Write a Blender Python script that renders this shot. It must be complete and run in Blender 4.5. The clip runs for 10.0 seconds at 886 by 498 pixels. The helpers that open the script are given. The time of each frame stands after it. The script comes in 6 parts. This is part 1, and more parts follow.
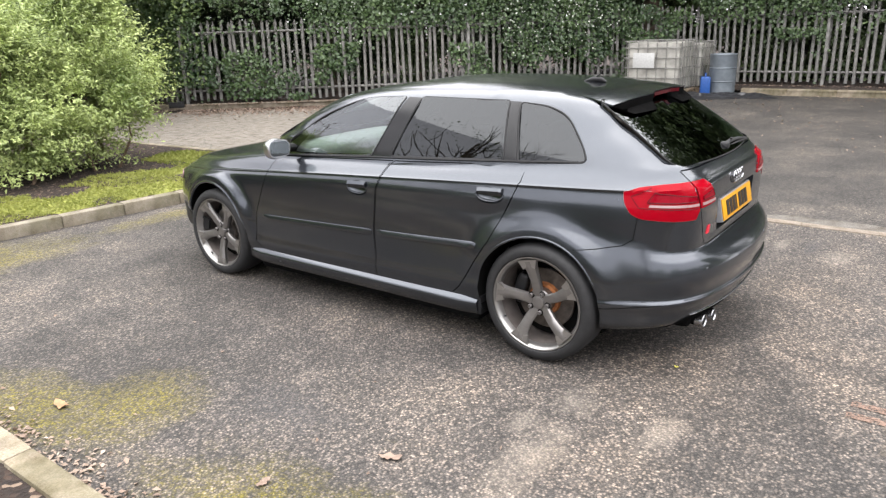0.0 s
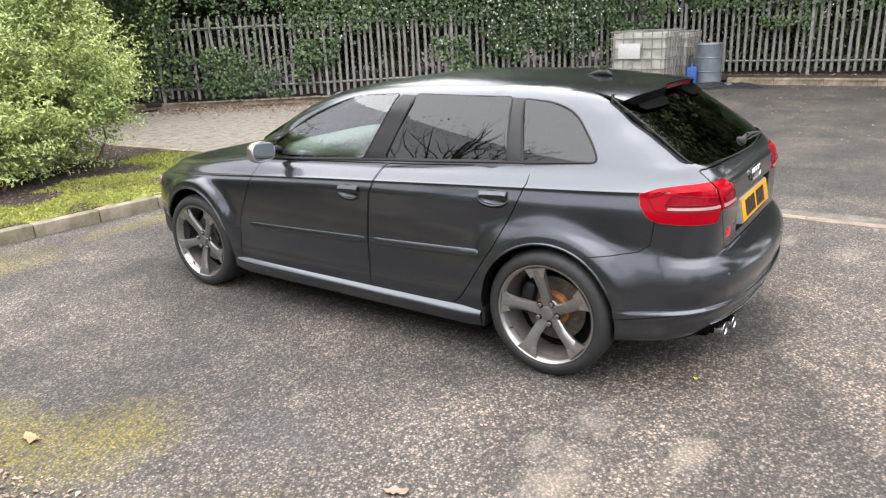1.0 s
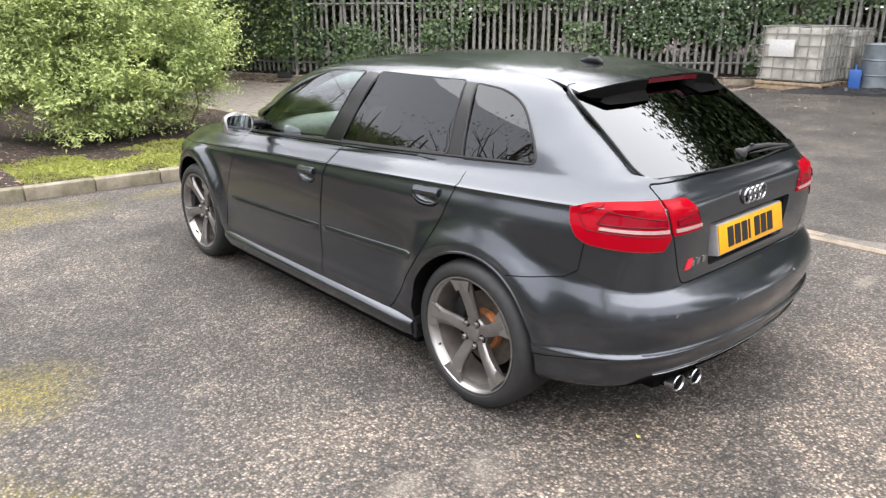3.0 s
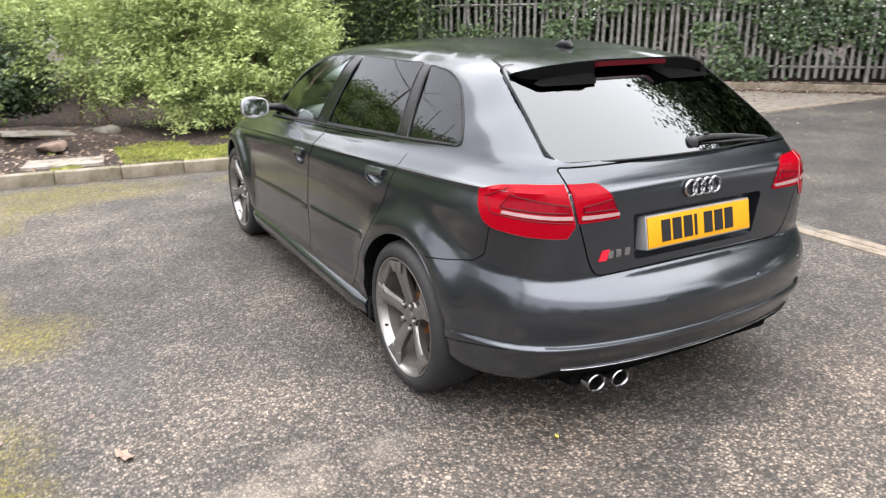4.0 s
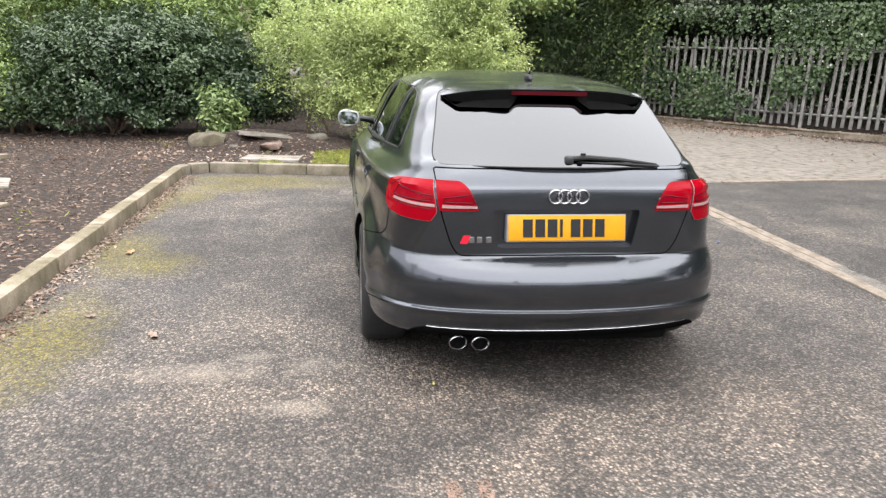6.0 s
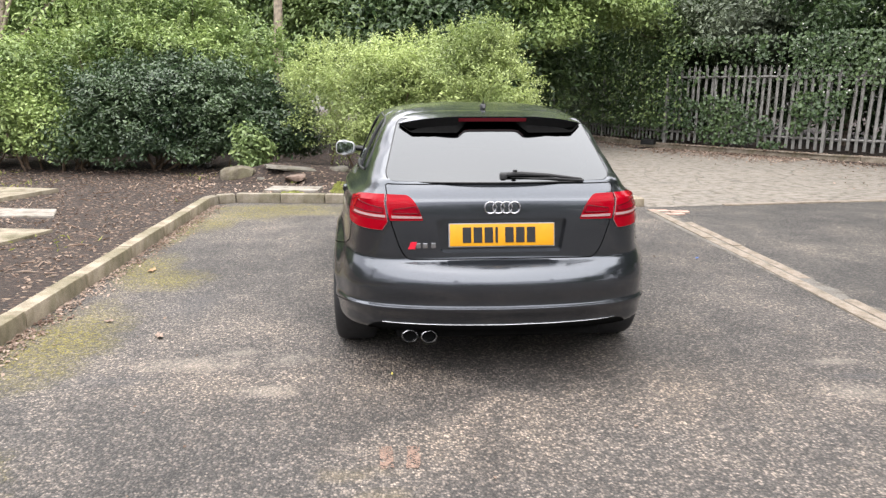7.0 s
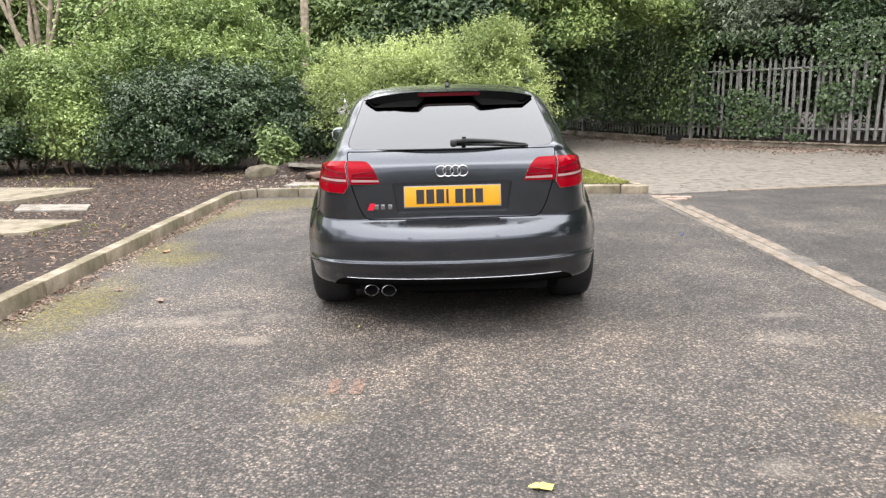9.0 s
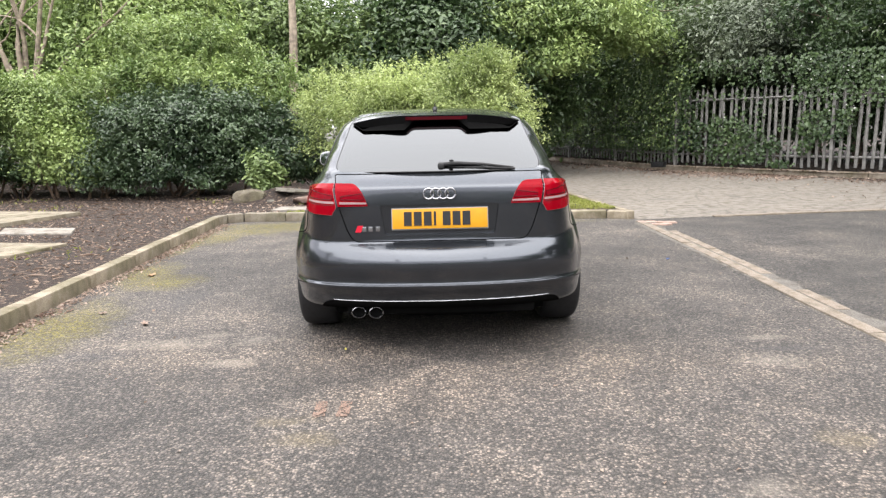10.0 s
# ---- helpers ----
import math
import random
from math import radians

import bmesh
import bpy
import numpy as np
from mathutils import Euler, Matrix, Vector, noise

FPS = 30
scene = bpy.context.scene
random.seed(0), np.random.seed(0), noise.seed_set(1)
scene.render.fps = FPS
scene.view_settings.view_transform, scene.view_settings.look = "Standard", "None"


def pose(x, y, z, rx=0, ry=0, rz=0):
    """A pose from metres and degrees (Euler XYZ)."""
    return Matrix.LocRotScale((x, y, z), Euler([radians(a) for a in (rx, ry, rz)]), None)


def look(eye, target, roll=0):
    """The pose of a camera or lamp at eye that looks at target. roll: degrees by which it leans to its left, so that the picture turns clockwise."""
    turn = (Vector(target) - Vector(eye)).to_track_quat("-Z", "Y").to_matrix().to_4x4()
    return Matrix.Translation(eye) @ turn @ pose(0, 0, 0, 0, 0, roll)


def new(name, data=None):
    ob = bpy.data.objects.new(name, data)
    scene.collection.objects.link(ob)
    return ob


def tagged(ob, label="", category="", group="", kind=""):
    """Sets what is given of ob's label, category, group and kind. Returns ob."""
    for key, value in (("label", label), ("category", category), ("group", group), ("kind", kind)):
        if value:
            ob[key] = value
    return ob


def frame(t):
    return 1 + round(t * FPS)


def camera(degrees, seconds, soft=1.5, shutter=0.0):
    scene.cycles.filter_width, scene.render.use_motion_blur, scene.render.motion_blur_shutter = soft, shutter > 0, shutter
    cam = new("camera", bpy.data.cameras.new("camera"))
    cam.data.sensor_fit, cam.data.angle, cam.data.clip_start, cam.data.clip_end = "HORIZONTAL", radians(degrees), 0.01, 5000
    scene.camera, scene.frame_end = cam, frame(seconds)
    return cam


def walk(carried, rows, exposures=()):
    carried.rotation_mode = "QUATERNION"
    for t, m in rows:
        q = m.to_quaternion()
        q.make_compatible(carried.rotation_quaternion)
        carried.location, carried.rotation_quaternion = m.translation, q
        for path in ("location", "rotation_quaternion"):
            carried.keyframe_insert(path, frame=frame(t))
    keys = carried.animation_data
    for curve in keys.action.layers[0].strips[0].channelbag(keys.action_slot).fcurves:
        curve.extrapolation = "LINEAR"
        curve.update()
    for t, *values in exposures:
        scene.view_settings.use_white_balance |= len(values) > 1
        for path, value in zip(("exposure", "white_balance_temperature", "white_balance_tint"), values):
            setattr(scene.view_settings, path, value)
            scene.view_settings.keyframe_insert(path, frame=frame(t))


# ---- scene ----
cam = camera(63.9, 10.0, 1.3, 0.3)
PATH = [
    (0, (-3.788, -0.799, 1.664), (-2.267, 0.354, 1.068), -1.9),
    (0.5, (-3.771, -0.648, 1.671), (-2.215, 0.45, 1.062), -2.0),
    (1, (-3.625, -0.576, 1.66), (-2.081, 0.537, 1.046), -2.7),
    (1.5, (-3.438, -0.552, 1.633), (-1.948, 0.62, 0.996), -3.3),
    (2, (-3.188, -0.585, 1.626), (-1.747, 0.633, 0.963), -3.5),
    (2.5, (-2.941, -0.802, 1.595), (-1.527, 0.477, 0.992), -1.7),
    (2.7, (-2.841, -0.897, 1.599), (-1.492, 0.441, 0.976), -0.5),
    (3.8, (-2.142, -1.451, 1.452), (-1.113, 0.152, 0.841), -1.4),
    (4, (-2.009, -1.543, 1.474), (-1.079, 0.114, 0.851), -0.6),
    (4.5, (-1.725, -1.827, 1.458), (-0.97, -0.078, 0.847), -0.7),
    (5, (-1.445, -2.106, 1.467), (-0.809, -0.307, 0.866), 0.6),
    (5.5, (-1.174, -2.414, 1.478), (-0.768, -0.539, 0.912), 1.2),
    (6.8, (-0.613, -3.148, 1.463), (-0.443, -1.21, 0.997), 0.6),
    (7, (-0.539, -3.251, 1.467), (-0.397, -1.306, 1.022), 0.1),
    (7.5, (-0.393, -3.483, 1.463), (-0.241, -1.542, 1.005), -0.2),
    (8, (-0.168, -3.64, 1.418), (-0.094, -1.694, 0.964), -0.6),
    (8.5, (-0.078, -3.681, 1.362), (-0.067, -1.726, 0.939), -1.1),
    (9, (-0.08, -3.666, 1.281), (-0.069, -1.71, 0.863), -1.5),
    (9.5, (-0.08, -3.683, 1.267), (-0.044, -1.721, 0.882), -1.6),
    (10, (-0.082, -3.676, 1.26), (-0.033, -1.707, 0.914), -1.2),
]
walk(cam, [(t, look(eye, target, roll)) for t, eye, target, roll in PATH],
     ((0.0, 2.42), (2.5, 2.52), (4.0, 2.49), (5.0, 2.42), (7.0, 2.37), (8.5, 2.31), (10.0, 2.34)))

# ---- world and light ----
world = bpy.data.worlds.new("overcast_sky")
scene.world = world
world.use_nodes = True
wn, wl = world.node_tree.nodes, world.node_tree.links
sky = wn.new("ShaderNodeTexSky")
sky.sky_type = "NISHITA"
sky.sun_disc = False
sky.sun_elevation = radians(85)
sky.sun_rotation = radians(200)
sky.air_density, sky.dust_density, sky.ozone_density = 1.0, 3.0, 0.6
soft_sky = wn.new("ShaderNodeHueSaturation")
soft_sky.inputs["Saturation"].default_value = 0.45
wl.new(sky.outputs[0], soft_sky.inputs["Color"])
cloud = wn.new("ShaderNodeMix")
cloud.data_type = "RGBA"
cloud.inputs[0].default_value = 0.85
cloud.inputs[7].default_value = (4.70, 4.6, 4.82, 1)
wl.new(soft_sky.outputs[0], cloud.inputs[6])
wl.new(cloud.outputs[2], wn["Background"].inputs[0])
wn["Background"].inputs[1].default_value = 0.112
sun = new("sun", bpy.data.lights.new("sun", "SUN"))
sun.data.energy, sun.data.angle, sun.data.color = 1.5, radians(115), (1.0, 0.985, 0.96)
sun.matrix_world = look((-0.6, -1.6, 20), (0, 0, 0))

# ---- materials ----


def material(name):
    m = bpy.data.materials.new(name)
    m.use_nodes = True
    return m, m.node_tree.nodes, m.node_tree.links, m.node_tree.nodes["Principled BSDF"]


def ramp(nodes, links, source, stops):
    r = nodes.new("ShaderNodeValToRGB")
    for i in range(len(stops) - 2):
        r.color_ramp.elements.new((i + 1) / (len(stops) - 1))
    for i, (p, c) in reversed(list(enumerate(stops))):
        r.color_ramp.elements[i].position = p
        r.color_ramp.elements[i].color = (*c, 1)
    links.new(source, r.inputs[0])
    return r.outputs[0]


def noise_tex(nodes, links, scale, detail=4, rough=0.55, coords="Object", kind="noise", feature="F1"):
    tc = nodes.new("ShaderNodeTexCoord")
    if kind == "noise":
        n = nodes.new("ShaderNodeTexNoise")
        n.inputs["Detail"].default_value, n.inputs["Roughness"].default_value = detail, rough
    else:
        n = nodes.new("ShaderNodeTexVoronoi")
        n.feature = feature
    n.inputs["Scale"].default_value = scale
    links.new(tc.outputs[coords], n.inputs["Vector"])
    return n


def mix(nodes, links, fac, a, b, mode="MIX"):
    m = nodes.new("ShaderNodeMix")
    m.data_type, m.blend_type = "RGBA", mode
    for value, sock in ((fac, m.inputs[0]), (a, m.inputs[6]), (b, m.inputs[7])):
        if isinstance(value, bpy.types.NodeSocket):
            links.new(value, sock)
        else:
            sock.default_value = value if not isinstance(value, tuple) else (*value, 1)
    return m.outputs[2]


def bump(nodes, links, bsdf, height, strength, distance):
    b = nodes.new("ShaderNodeBump")
    b.inputs["Strength"].default_value, b.inputs["Distance"].default_value = strength, distance
    links.new(height, b.inputs["Height"])
    links.new(b.outputs[0], bsdf.inputs["Normal"])


def simple(name, colour, rough=0.5, metal=0.0, vary=0.15, scale=30, bump_d=0.0, coat=0.0, spec=0.5):
    m, n, l, b = material(name)
    t = noise_tex(n, l, scale)
    dark = tuple(c * (1 - vary) for c in colour)
    light = tuple(min(1, c * (1 + vary)) for c in colour)
    l.new(ramp(n, l, t.outputs[0], [(0.3, dark), (0.7, light)]), b.inputs["Base Color"])
    b.inputs["Roughness"].default_value, b.inputs["Metallic"].default_value = rough, metal
    b.inputs["Coat Weight"].default_value = coat
    b.inputs["Specular IOR Level"].default_value = spec
    if bump_d:
        bump(n, l, b, t.outputs[0], 0.6, bump_d)
    return m


def asphalt(name, base, chip, chip_share, tint, moss=False):
    m, n, l, b = material(name)
    big = noise_tex(n, l, 0.55, 5, 0.6)
    mid = noise_tex(n, l, 4.0, 4, 0.6)
    cells = noise_tex(n, l, 96, kind="voronoi")
    fine = noise_tex(n, l, 200, 2, 0.6)
    ground = ramp(n, l, big.outputs[0], [(0.36, tuple(c * 0.62 for c in base)), (0.5, base), (0.62, tint)])
    ground = mix(n, l, 0.35, ground, ramp(n, l, mid.outputs[0], [(0.3, tuple(c * 0.55 for c in base)), (0.7, tuple(c * 1.5 for c in base))]))
    clump = noise_tex(n, l, 30, 3, 0.7)
    ground = mix(n, l, 1.0, ground, ramp(n, l, clump.outputs[0], [(0.34, (0.66,) * 3), (0.5, (1.0,) * 3), (0.66, (1.42,) * 3)]), "MULTIPLY")
    worn = noise_tex(n, l, 1.7, 6, 0.62)
    ground = mix(n, l, 1.0, ground, ramp(n, l, worn.outputs[0], [(0.36, (0.72,) * 3), (0.5, (1.0,) * 3), (0.64, (1.42, 1.38, 1.32))]), "MULTIPLY")
    sep = n.new("ShaderNodeSeparateColor")
    l.new(cells.outputs["Color"], sep.inputs[0])
    chips = ramp(n, l, sep.outputs[0], [(0.0, (0.5, 0.5, 0.5)), (1 - chip_share - 0.2, (0.9, 0.9, 0.9)), (1 - chip_share, (1.5, 1.46, 1.42)), (1.0, chip)])
    col = mix(n, l, 1.0, ground, chips, "MULTIPLY")
    edge = ramp(n, l, cells.outputs["Distance"], [(0.28, (1, 1, 1)), (0.70, (0.18, 0.18, 0.185))])
    col = mix(n, l, 0.70, col, edge, "MULTIPLY")
    if moss:
        tc, spots = n.new("ShaderNodeTexCoord"), noise_tex(n, l, 4.5, 8, 0.78)

        def patches(spans):
            """How far from the nearest of some spans, each a centre and half widths; 1 at their rims."""
            best = None
            for x, y, rx, ry in spans:
                at = n.new("ShaderNodeMapping")
                at.inputs["Location"].default_value = (-x / rx, -y / ry, 0)
                at.inputs["Scale"].default_value = (1 / rx, 1 / ry, 0)
                l.new(tc.outputs["Object"], at.inputs["Vector"])
                far = n.new("ShaderNodeVectorMath")
                far.operation = "LENGTH"
                l.new(at.outputs[0], far.inputs[0])
                if best is None:
                    best = far.outputs["Value"]
                else:
                    least = n.new("ShaderNodeMath")
                    least.operation = "SMOOTH_MIN"
                    least.inputs[2].default_value = 0.3
                    l.new(best, least.inputs[0])
                    l.new(far.outputs["Value"], least.inputs[1])
                    best = least.outputs[0]
            return best

        def blotch(spans, inner, outer, low, high):
            rim, both = n.new("ShaderNodeMapRange"), n.new("ShaderNodeMath")
            rim.inputs[1].default_value, rim.inputs[2].default_value, rim.inputs[3].default_value, rim.inputs[4].default_value = 0.1, 1.4, inner, outer
            l.new(patches(spans), rim.inputs[0])
            both.operation = "ADD"
            l.new(rim.outputs[0], both.inputs[0])
            l.new(spots.outputs[0], both.inputs[1])
            return ramp(n, l, both.outputs[0], [(low, (0,) * 3), (high, (1,) * 3)])
        # pale dusty patches, yellowish silt, and damp dark ones
        dust = blotch(((-1.18, 0.06, 0.22, 0.12), (-1.12, 0.50, 0.20, 0.14), (-1.6, 0.45, 0.4, 0.16), (1.72, -0.15, 0.22, 0.16), (1.86, 0.25, 0.25, 0.07), (1.08, -1.45, 0.2, 0.14), (-1.4, 0.6, 0.16, 0.1)), 0.4, -0.1, 0.62, 0.86)
        col = mix(n, l, mix(n, l, 1.0, dust, (0.55,) * 3, "MULTIPLY"), col, mix(n, l, 0.55, (0.26, 0.225, 0.19), edge, "MULTIPLY"))
        wear = blotch(((-0.7, 0.0, 0.9, 0.5), (0.9, 0.0, 1.0, 0.55), (-1.6, 0.2, 0.5, 0.4), (-0.3, -0.5, 0.7, 0.4)), 0.30, -0.25, 0.40, 0.85)
        col = mix(n, l, wear, col, mix(n, l, 1.0, col, (1.42, 1.36, 1.28), "MULTIPLY"))
        silt = blotch(((-0.60, -0.93, 0.22, 0.13), (1.55, -1.08, 0.18, 0.14), (-0.75, -0.75, 0.2, 0.1)), 0.35, -0.1, 0.60, 0.90)
        col = mix(n, l, mix(n, l, 1.0, silt, (0.55,) * 3, "MULTIPLY"), col, mix(n, l, 0.7, (0.19, 0.15, 0.085), edge, "MULTIPLY"))
        damp = blotch(((0.88, -1.5, 0.10, 0.16), (-2.0, 0.25, 0.5, 0.14), (-1.9, 1.6, 0.3, 0.5), (1.9, 0.05, 0.35, 0.06)), 0.35, -0.1, 0.60, 0.90)
        col = mix(n, l, mix(n, l, 1.0, damp, (0.45,) * 3, "MULTIPLY"), col, mix(n, l, 0.6, (0.055, 0.055, 0.06), edge, "MULTIPLY"))
        # moss in patches along the kerb and in the corner
        best = patches(((-2.58, 2.6, 0.30, 0.6), (-2.50, 0.85, 0.38, 0.85), (-2.0, 5.55, 1.1, 0.34), (-2.68, 4.3, 0.16, 1.1), (-2.3, 2.2, 0.38, 0.34), (-1.7, 5.25, 0.9, 0.30), (0.6, 5.35, 1.6, 0.22), (-2.5, -0.9, 0.5, 0.5), (-2.25, 5.1, 0.6, 0.45), (-2.5, 4.6, 0.28, 0.55)))
        near = n.new("ShaderNodeMapRange")
        near.inputs[1].default_value, near.inputs[2].default_value, near.inputs[3].default_value, near.inputs[4].default_value = 0.10, 1.35, 0.52, -0.06
        l.new(best, near.inputs[0])
        total = n.new("ShaderNodeMath")
        total.operation = "ADD"
        l.new(near.outputs[0], total.inputs[0])
        l.new(spots.outputs[0], total.inputs[1])
        k = ramp(n, l, total.outputs[0], [(0.56, (0,) * 3), (0.92, (0.9,) * 3)])
        k = mix(n, l, 1.0, k, ramp(n, l, clump.outputs[0], [(0.38, (0.2,) * 3), (0.56, (1,) * 3)]), "MULTIPLY")
        k = mix(n, l, 1.0, k, ramp(n, l, sep.outputs[1], [(0.2, (0.25,) * 3), (0.6, (1,) * 3)]), "MULTIPLY")
        green = mix(n, l, 0.7, ramp(n, l, fine.outputs[0], [(0.3, (0.085, 0.074, 0.006)), (0.7, (0.33, 0.265, 0.016))]), edge, "MULTIPLY")
        col = mix(n, l, k, col, green)
    l.new(col, b.inputs["Base Color"])
    l.new(ramp(n, l, fine.outputs[0], [(0.3, (0.62,) * 3), (0.7, (0.85,) * 3)]), b.inputs["Roughness"])
    h = mix(n, l, 0.3, edge, fine.outputs[0])
    bump(n, l, b, h, 1.0, 0.009)
    return m


def paint_material():
    m, n, l, b = material("metallic_grey_paint")
    flakes = noise_tex(n, l, 900, kind="voronoi")
    dust = noise_tex(n, l, 3.5, 5, 0.65)
    sep = n.new("ShaderNodeSeparateColor")
    l.new(flakes.outputs["Color"], sep.inputs[0])
    c = ramp(n, l, sep.outputs[0], [(0.0, (0.036, 0.0405, 0.048)), (1.0, (0.068, 0.0755, 0.088))])
    l.new(c, b.inputs["Base Color"])
    b.inputs["Metallic"].default_value = 0.85
    l.new(ramp(n, l, dust.outputs[0], [(0.3, (0.19,) * 3), (0.75, (0.28,) * 3)]), b.inputs["Roughness"])
    b.inputs["Coat Weight"].default_value, b.inputs["Coat Roughness"].default_value = 0.75, 0.10
    return m


def glass_material(name, tint, ior=1.5):
    m, n, l, b = material(name)
    n.remove(b)
    clear, gloss, fres, both = n.new("ShaderNodeBsdfTransparent"), n.new("ShaderNodeBsdfGlossy"), n.new("ShaderNodeFresnel"), n.new("ShaderNodeMixShader")
    clear.inputs[0].default_value = (*tint, 1)
    gloss.inputs["Roughness"].default_value = 0.01
    gloss.inputs["Color"].default_value = (0.92, 0.95, 0.98, 1)
    fres.inputs["IOR"].default_value = ior
    l.new(fres.outputs[0], both.inputs[0])
    l.new(clear.outputs[0], both.inputs[1])
    l.new(gloss.outputs[0], both.inputs[2])
    l.new(both.outputs[0], n["Material Output"].inputs[0])
    return m


def leaf_material(name, dark, light, tip, gloss=0.45):
    m, n, l, b = material(name)
    geo = n.new("ShaderNodeNewGeometry")
    c = ramp(n, l, geo.outputs["Random Per Island"], [(0.0, dark), (0.7, light), (1.0, tip)])
    patch = noise_tex(n, l, 0.9, 3, 0.5)
    c = mix(n, l, 0.5, c, ramp(n, l, patch.outputs[0], [(0.3, tuple(v * 0.7 for v in dark)), (0.7, tip)]))
    l.new(c, b.inputs["Base Color"])
    b.inputs["Roughness"].default_value = gloss
    trans, add = n.new("ShaderNodeBsdfTranslucent"), n.new("ShaderNodeMixShader")
    l.new(c, trans.inputs[0])
    add.inputs[0].default_value = 0.25
    l.new(b.outputs[0], add.inputs[1])
    l.new(trans.outputs[0], add.inputs[2])
    l.new(add.outputs[0], n["Material Output"].inputs[0])
    return m


def soil_material():
    m, n, l, b = material("leaf_strewn_soil")
    big, cells, fine = noise_tex(n, l, 1.3, 5, 0.65), noise_tex(n, l, 38, kind="voronoi"), noise_tex(n, l, 70, 4, 0.7)
    sep = n.new("ShaderNodeSeparateColor")
    l.new(cells.outputs["Color"], sep.inputs[0])
    litter = ramp(n, l, sep.outputs[0], [(0.0, (0.008, 0.0045, 0.0032)), (0.66, (0.026, 0.015, 0.0098)), (0.92, (0.085, 0.050, 0.034)), (1.0, (0.34, 0.25, 0.18))])
    earth = ramp(n, l, big.outputs[0], [(0.32, (0.008, 0.0048, 0.0034)), (0.68, (0.027, 0.0162, 0.0108))])
    l.new(mix(n, l, 0.6, earth, litter), b.inputs["Base Color"])
    b.inputs["Roughness"].default_value = 0.95
    bump(n, l, b, mix(n, l, 0.5, cells.outputs["Distance"], fine.outputs[0]), 1.0, 0.025)
    return m


def concrete_material(name, base, moss=0.0, crack_scale=0.0, relief=0.008):
    m, n, l, b = material(name)
    big, mid, fine = noise_tex(n, l, 1.1, 5, 0.65), noise_tex(n, l, 9, 5, 0.65), noise_tex(n, l, 120, 3, 0.6)
    c = ramp(n, l, big.outputs[0], [(0.3, tuple(v * 0.6 for v in base)), (0.55, base), (0.75, tuple(min(1, v * 1.25) for v in base))])
    c = mix(n, l, 0.45, c, ramp(n, l, mid.outputs[0], [(0.3, tuple(v * 0.45 for v in base)), (0.65, tuple(min(1, v * 1.2) for v in base))]))
    c = mix(n, l, 0.25, c, ramp(n, l, fine.outputs[0], [(0.3, (0.05,) * 3), (0.7, (0.5, 0.48, 0.44))]))
    drip_at, drip, tc0 = n.new("ShaderNodeMapping"), n.new("ShaderNodeTexNoise"), n.new("ShaderNodeTexCoord")
    drip_at.inputs["Scale"].default_value = (0.7, 0.7, 0.45)
    drip.inputs["Scale"].default_value, drip.inputs["Detail"].default_value = 11, 6
    l.new(tc0.outputs["Object"], drip_at.inputs["Vector"])
    l.new(drip_at.outputs[0], drip.inputs["Vector"])
    c = mix(n, l, 1.0, c, ramp(n, l, drip.outputs[0], [(0.32, (0.50, 0.46, 0.38)), (0.50, (0.93, 0.91, 0.88)), (0.7, (1.08, 1.08, 1.08))]), "MULTIPLY")
    height = fine.outputs[0]
    if crack_scale:
        warp, tc, addv = noise_tex(n, l, 2.2, 4, 0.6), n.new("ShaderNodeTexCoord"), n.new("ShaderNodeMix")
        addv.data_type = "VECTOR"
        addv.inputs[0].default_value = 0.13
        l.new(tc.outputs["Object"], addv.inputs[4])
        l.new(warp.outputs["Color"], addv.inputs[5])
        v = n.new("ShaderNodeTexVoronoi")
        v.feature = "DISTANCE_TO_EDGE"
        v.inputs["Scale"].default_value = crack_scale
        l.new(addv.outputs[1], v.inputs["Vector"])
        gap = ramp(n, l, v.outputs["Distance"], [(0.0, (0.25,) * 3), (0.022, (1,) * 3)])
        c = mix(n, l, 0.5, c, gap, "MULTIPLY")
        height = mix(n, l, 0.25, gap, fine.outputs[0])
    if moss:
        spots = noise_tex(n, l, 2.3, 6, 0.7)
        k = ramp(n, l, spots.outputs[0], [(0.62 - moss * 0.2, (0,) * 3), (0.72 - moss * 0.2, (1,) * 3)])
        c = mix(n, l, k, c, mix(n, l, 0.45, c, (0.05, 0.05, 0.016)))
    l.new(c, b.inputs["Base Color"])
    b.inputs["Roughness"].default_value = 0.9
    bump(n, l, b, height if relief < 0.01 else mix(n, l, 0.5, mid.outputs[0], fine.outputs[0]), 0.8, relief)
    return m


PAINT = paint_material()
ASPHALT = asphalt("coarse_asphalt", (0.076, 0.0675, 0.0615), (2.9, 2.72, 2.54), 0.27, (0.117, 0.102, 0.090), True)
ROAD = asphalt("worn_road_asphalt", (0.068, 0.061, 0.055), (2.4, 2.25, 2.1), 0.16, (0.115, 0.101, 0.088))
SOIL = soil_material()
KERB = concrete_material("weathered_kerb_concrete", (0.285, 0.232, 0.155), moss=0.75)
DIRTKERB = concrete_material("dirty_brown_kerb", (0.19, 0.15, 0.105), moss=0.4)
MOSSKERB = concrete_material("mossy_kerb_concrete", (0.225, 0.188, 0.135), moss=0.9)
PAVING = concrete_material("cracked_concrete_paving", (0.135, 0.115, 0.094), crack_scale=1.5)
SLAB = concrete_material("pale_stone_slab", (0.21, 0.175, 0.115), moss=0.4, relief=0.012)
EDGING = concrete_material("cream_edging_stone", (0.20, 0.157, 0.116), moss=0.15)
OLDEDGE = concrete_material("brown_worn_edging", (0.21, 0.162, 0.12), moss=0.3)
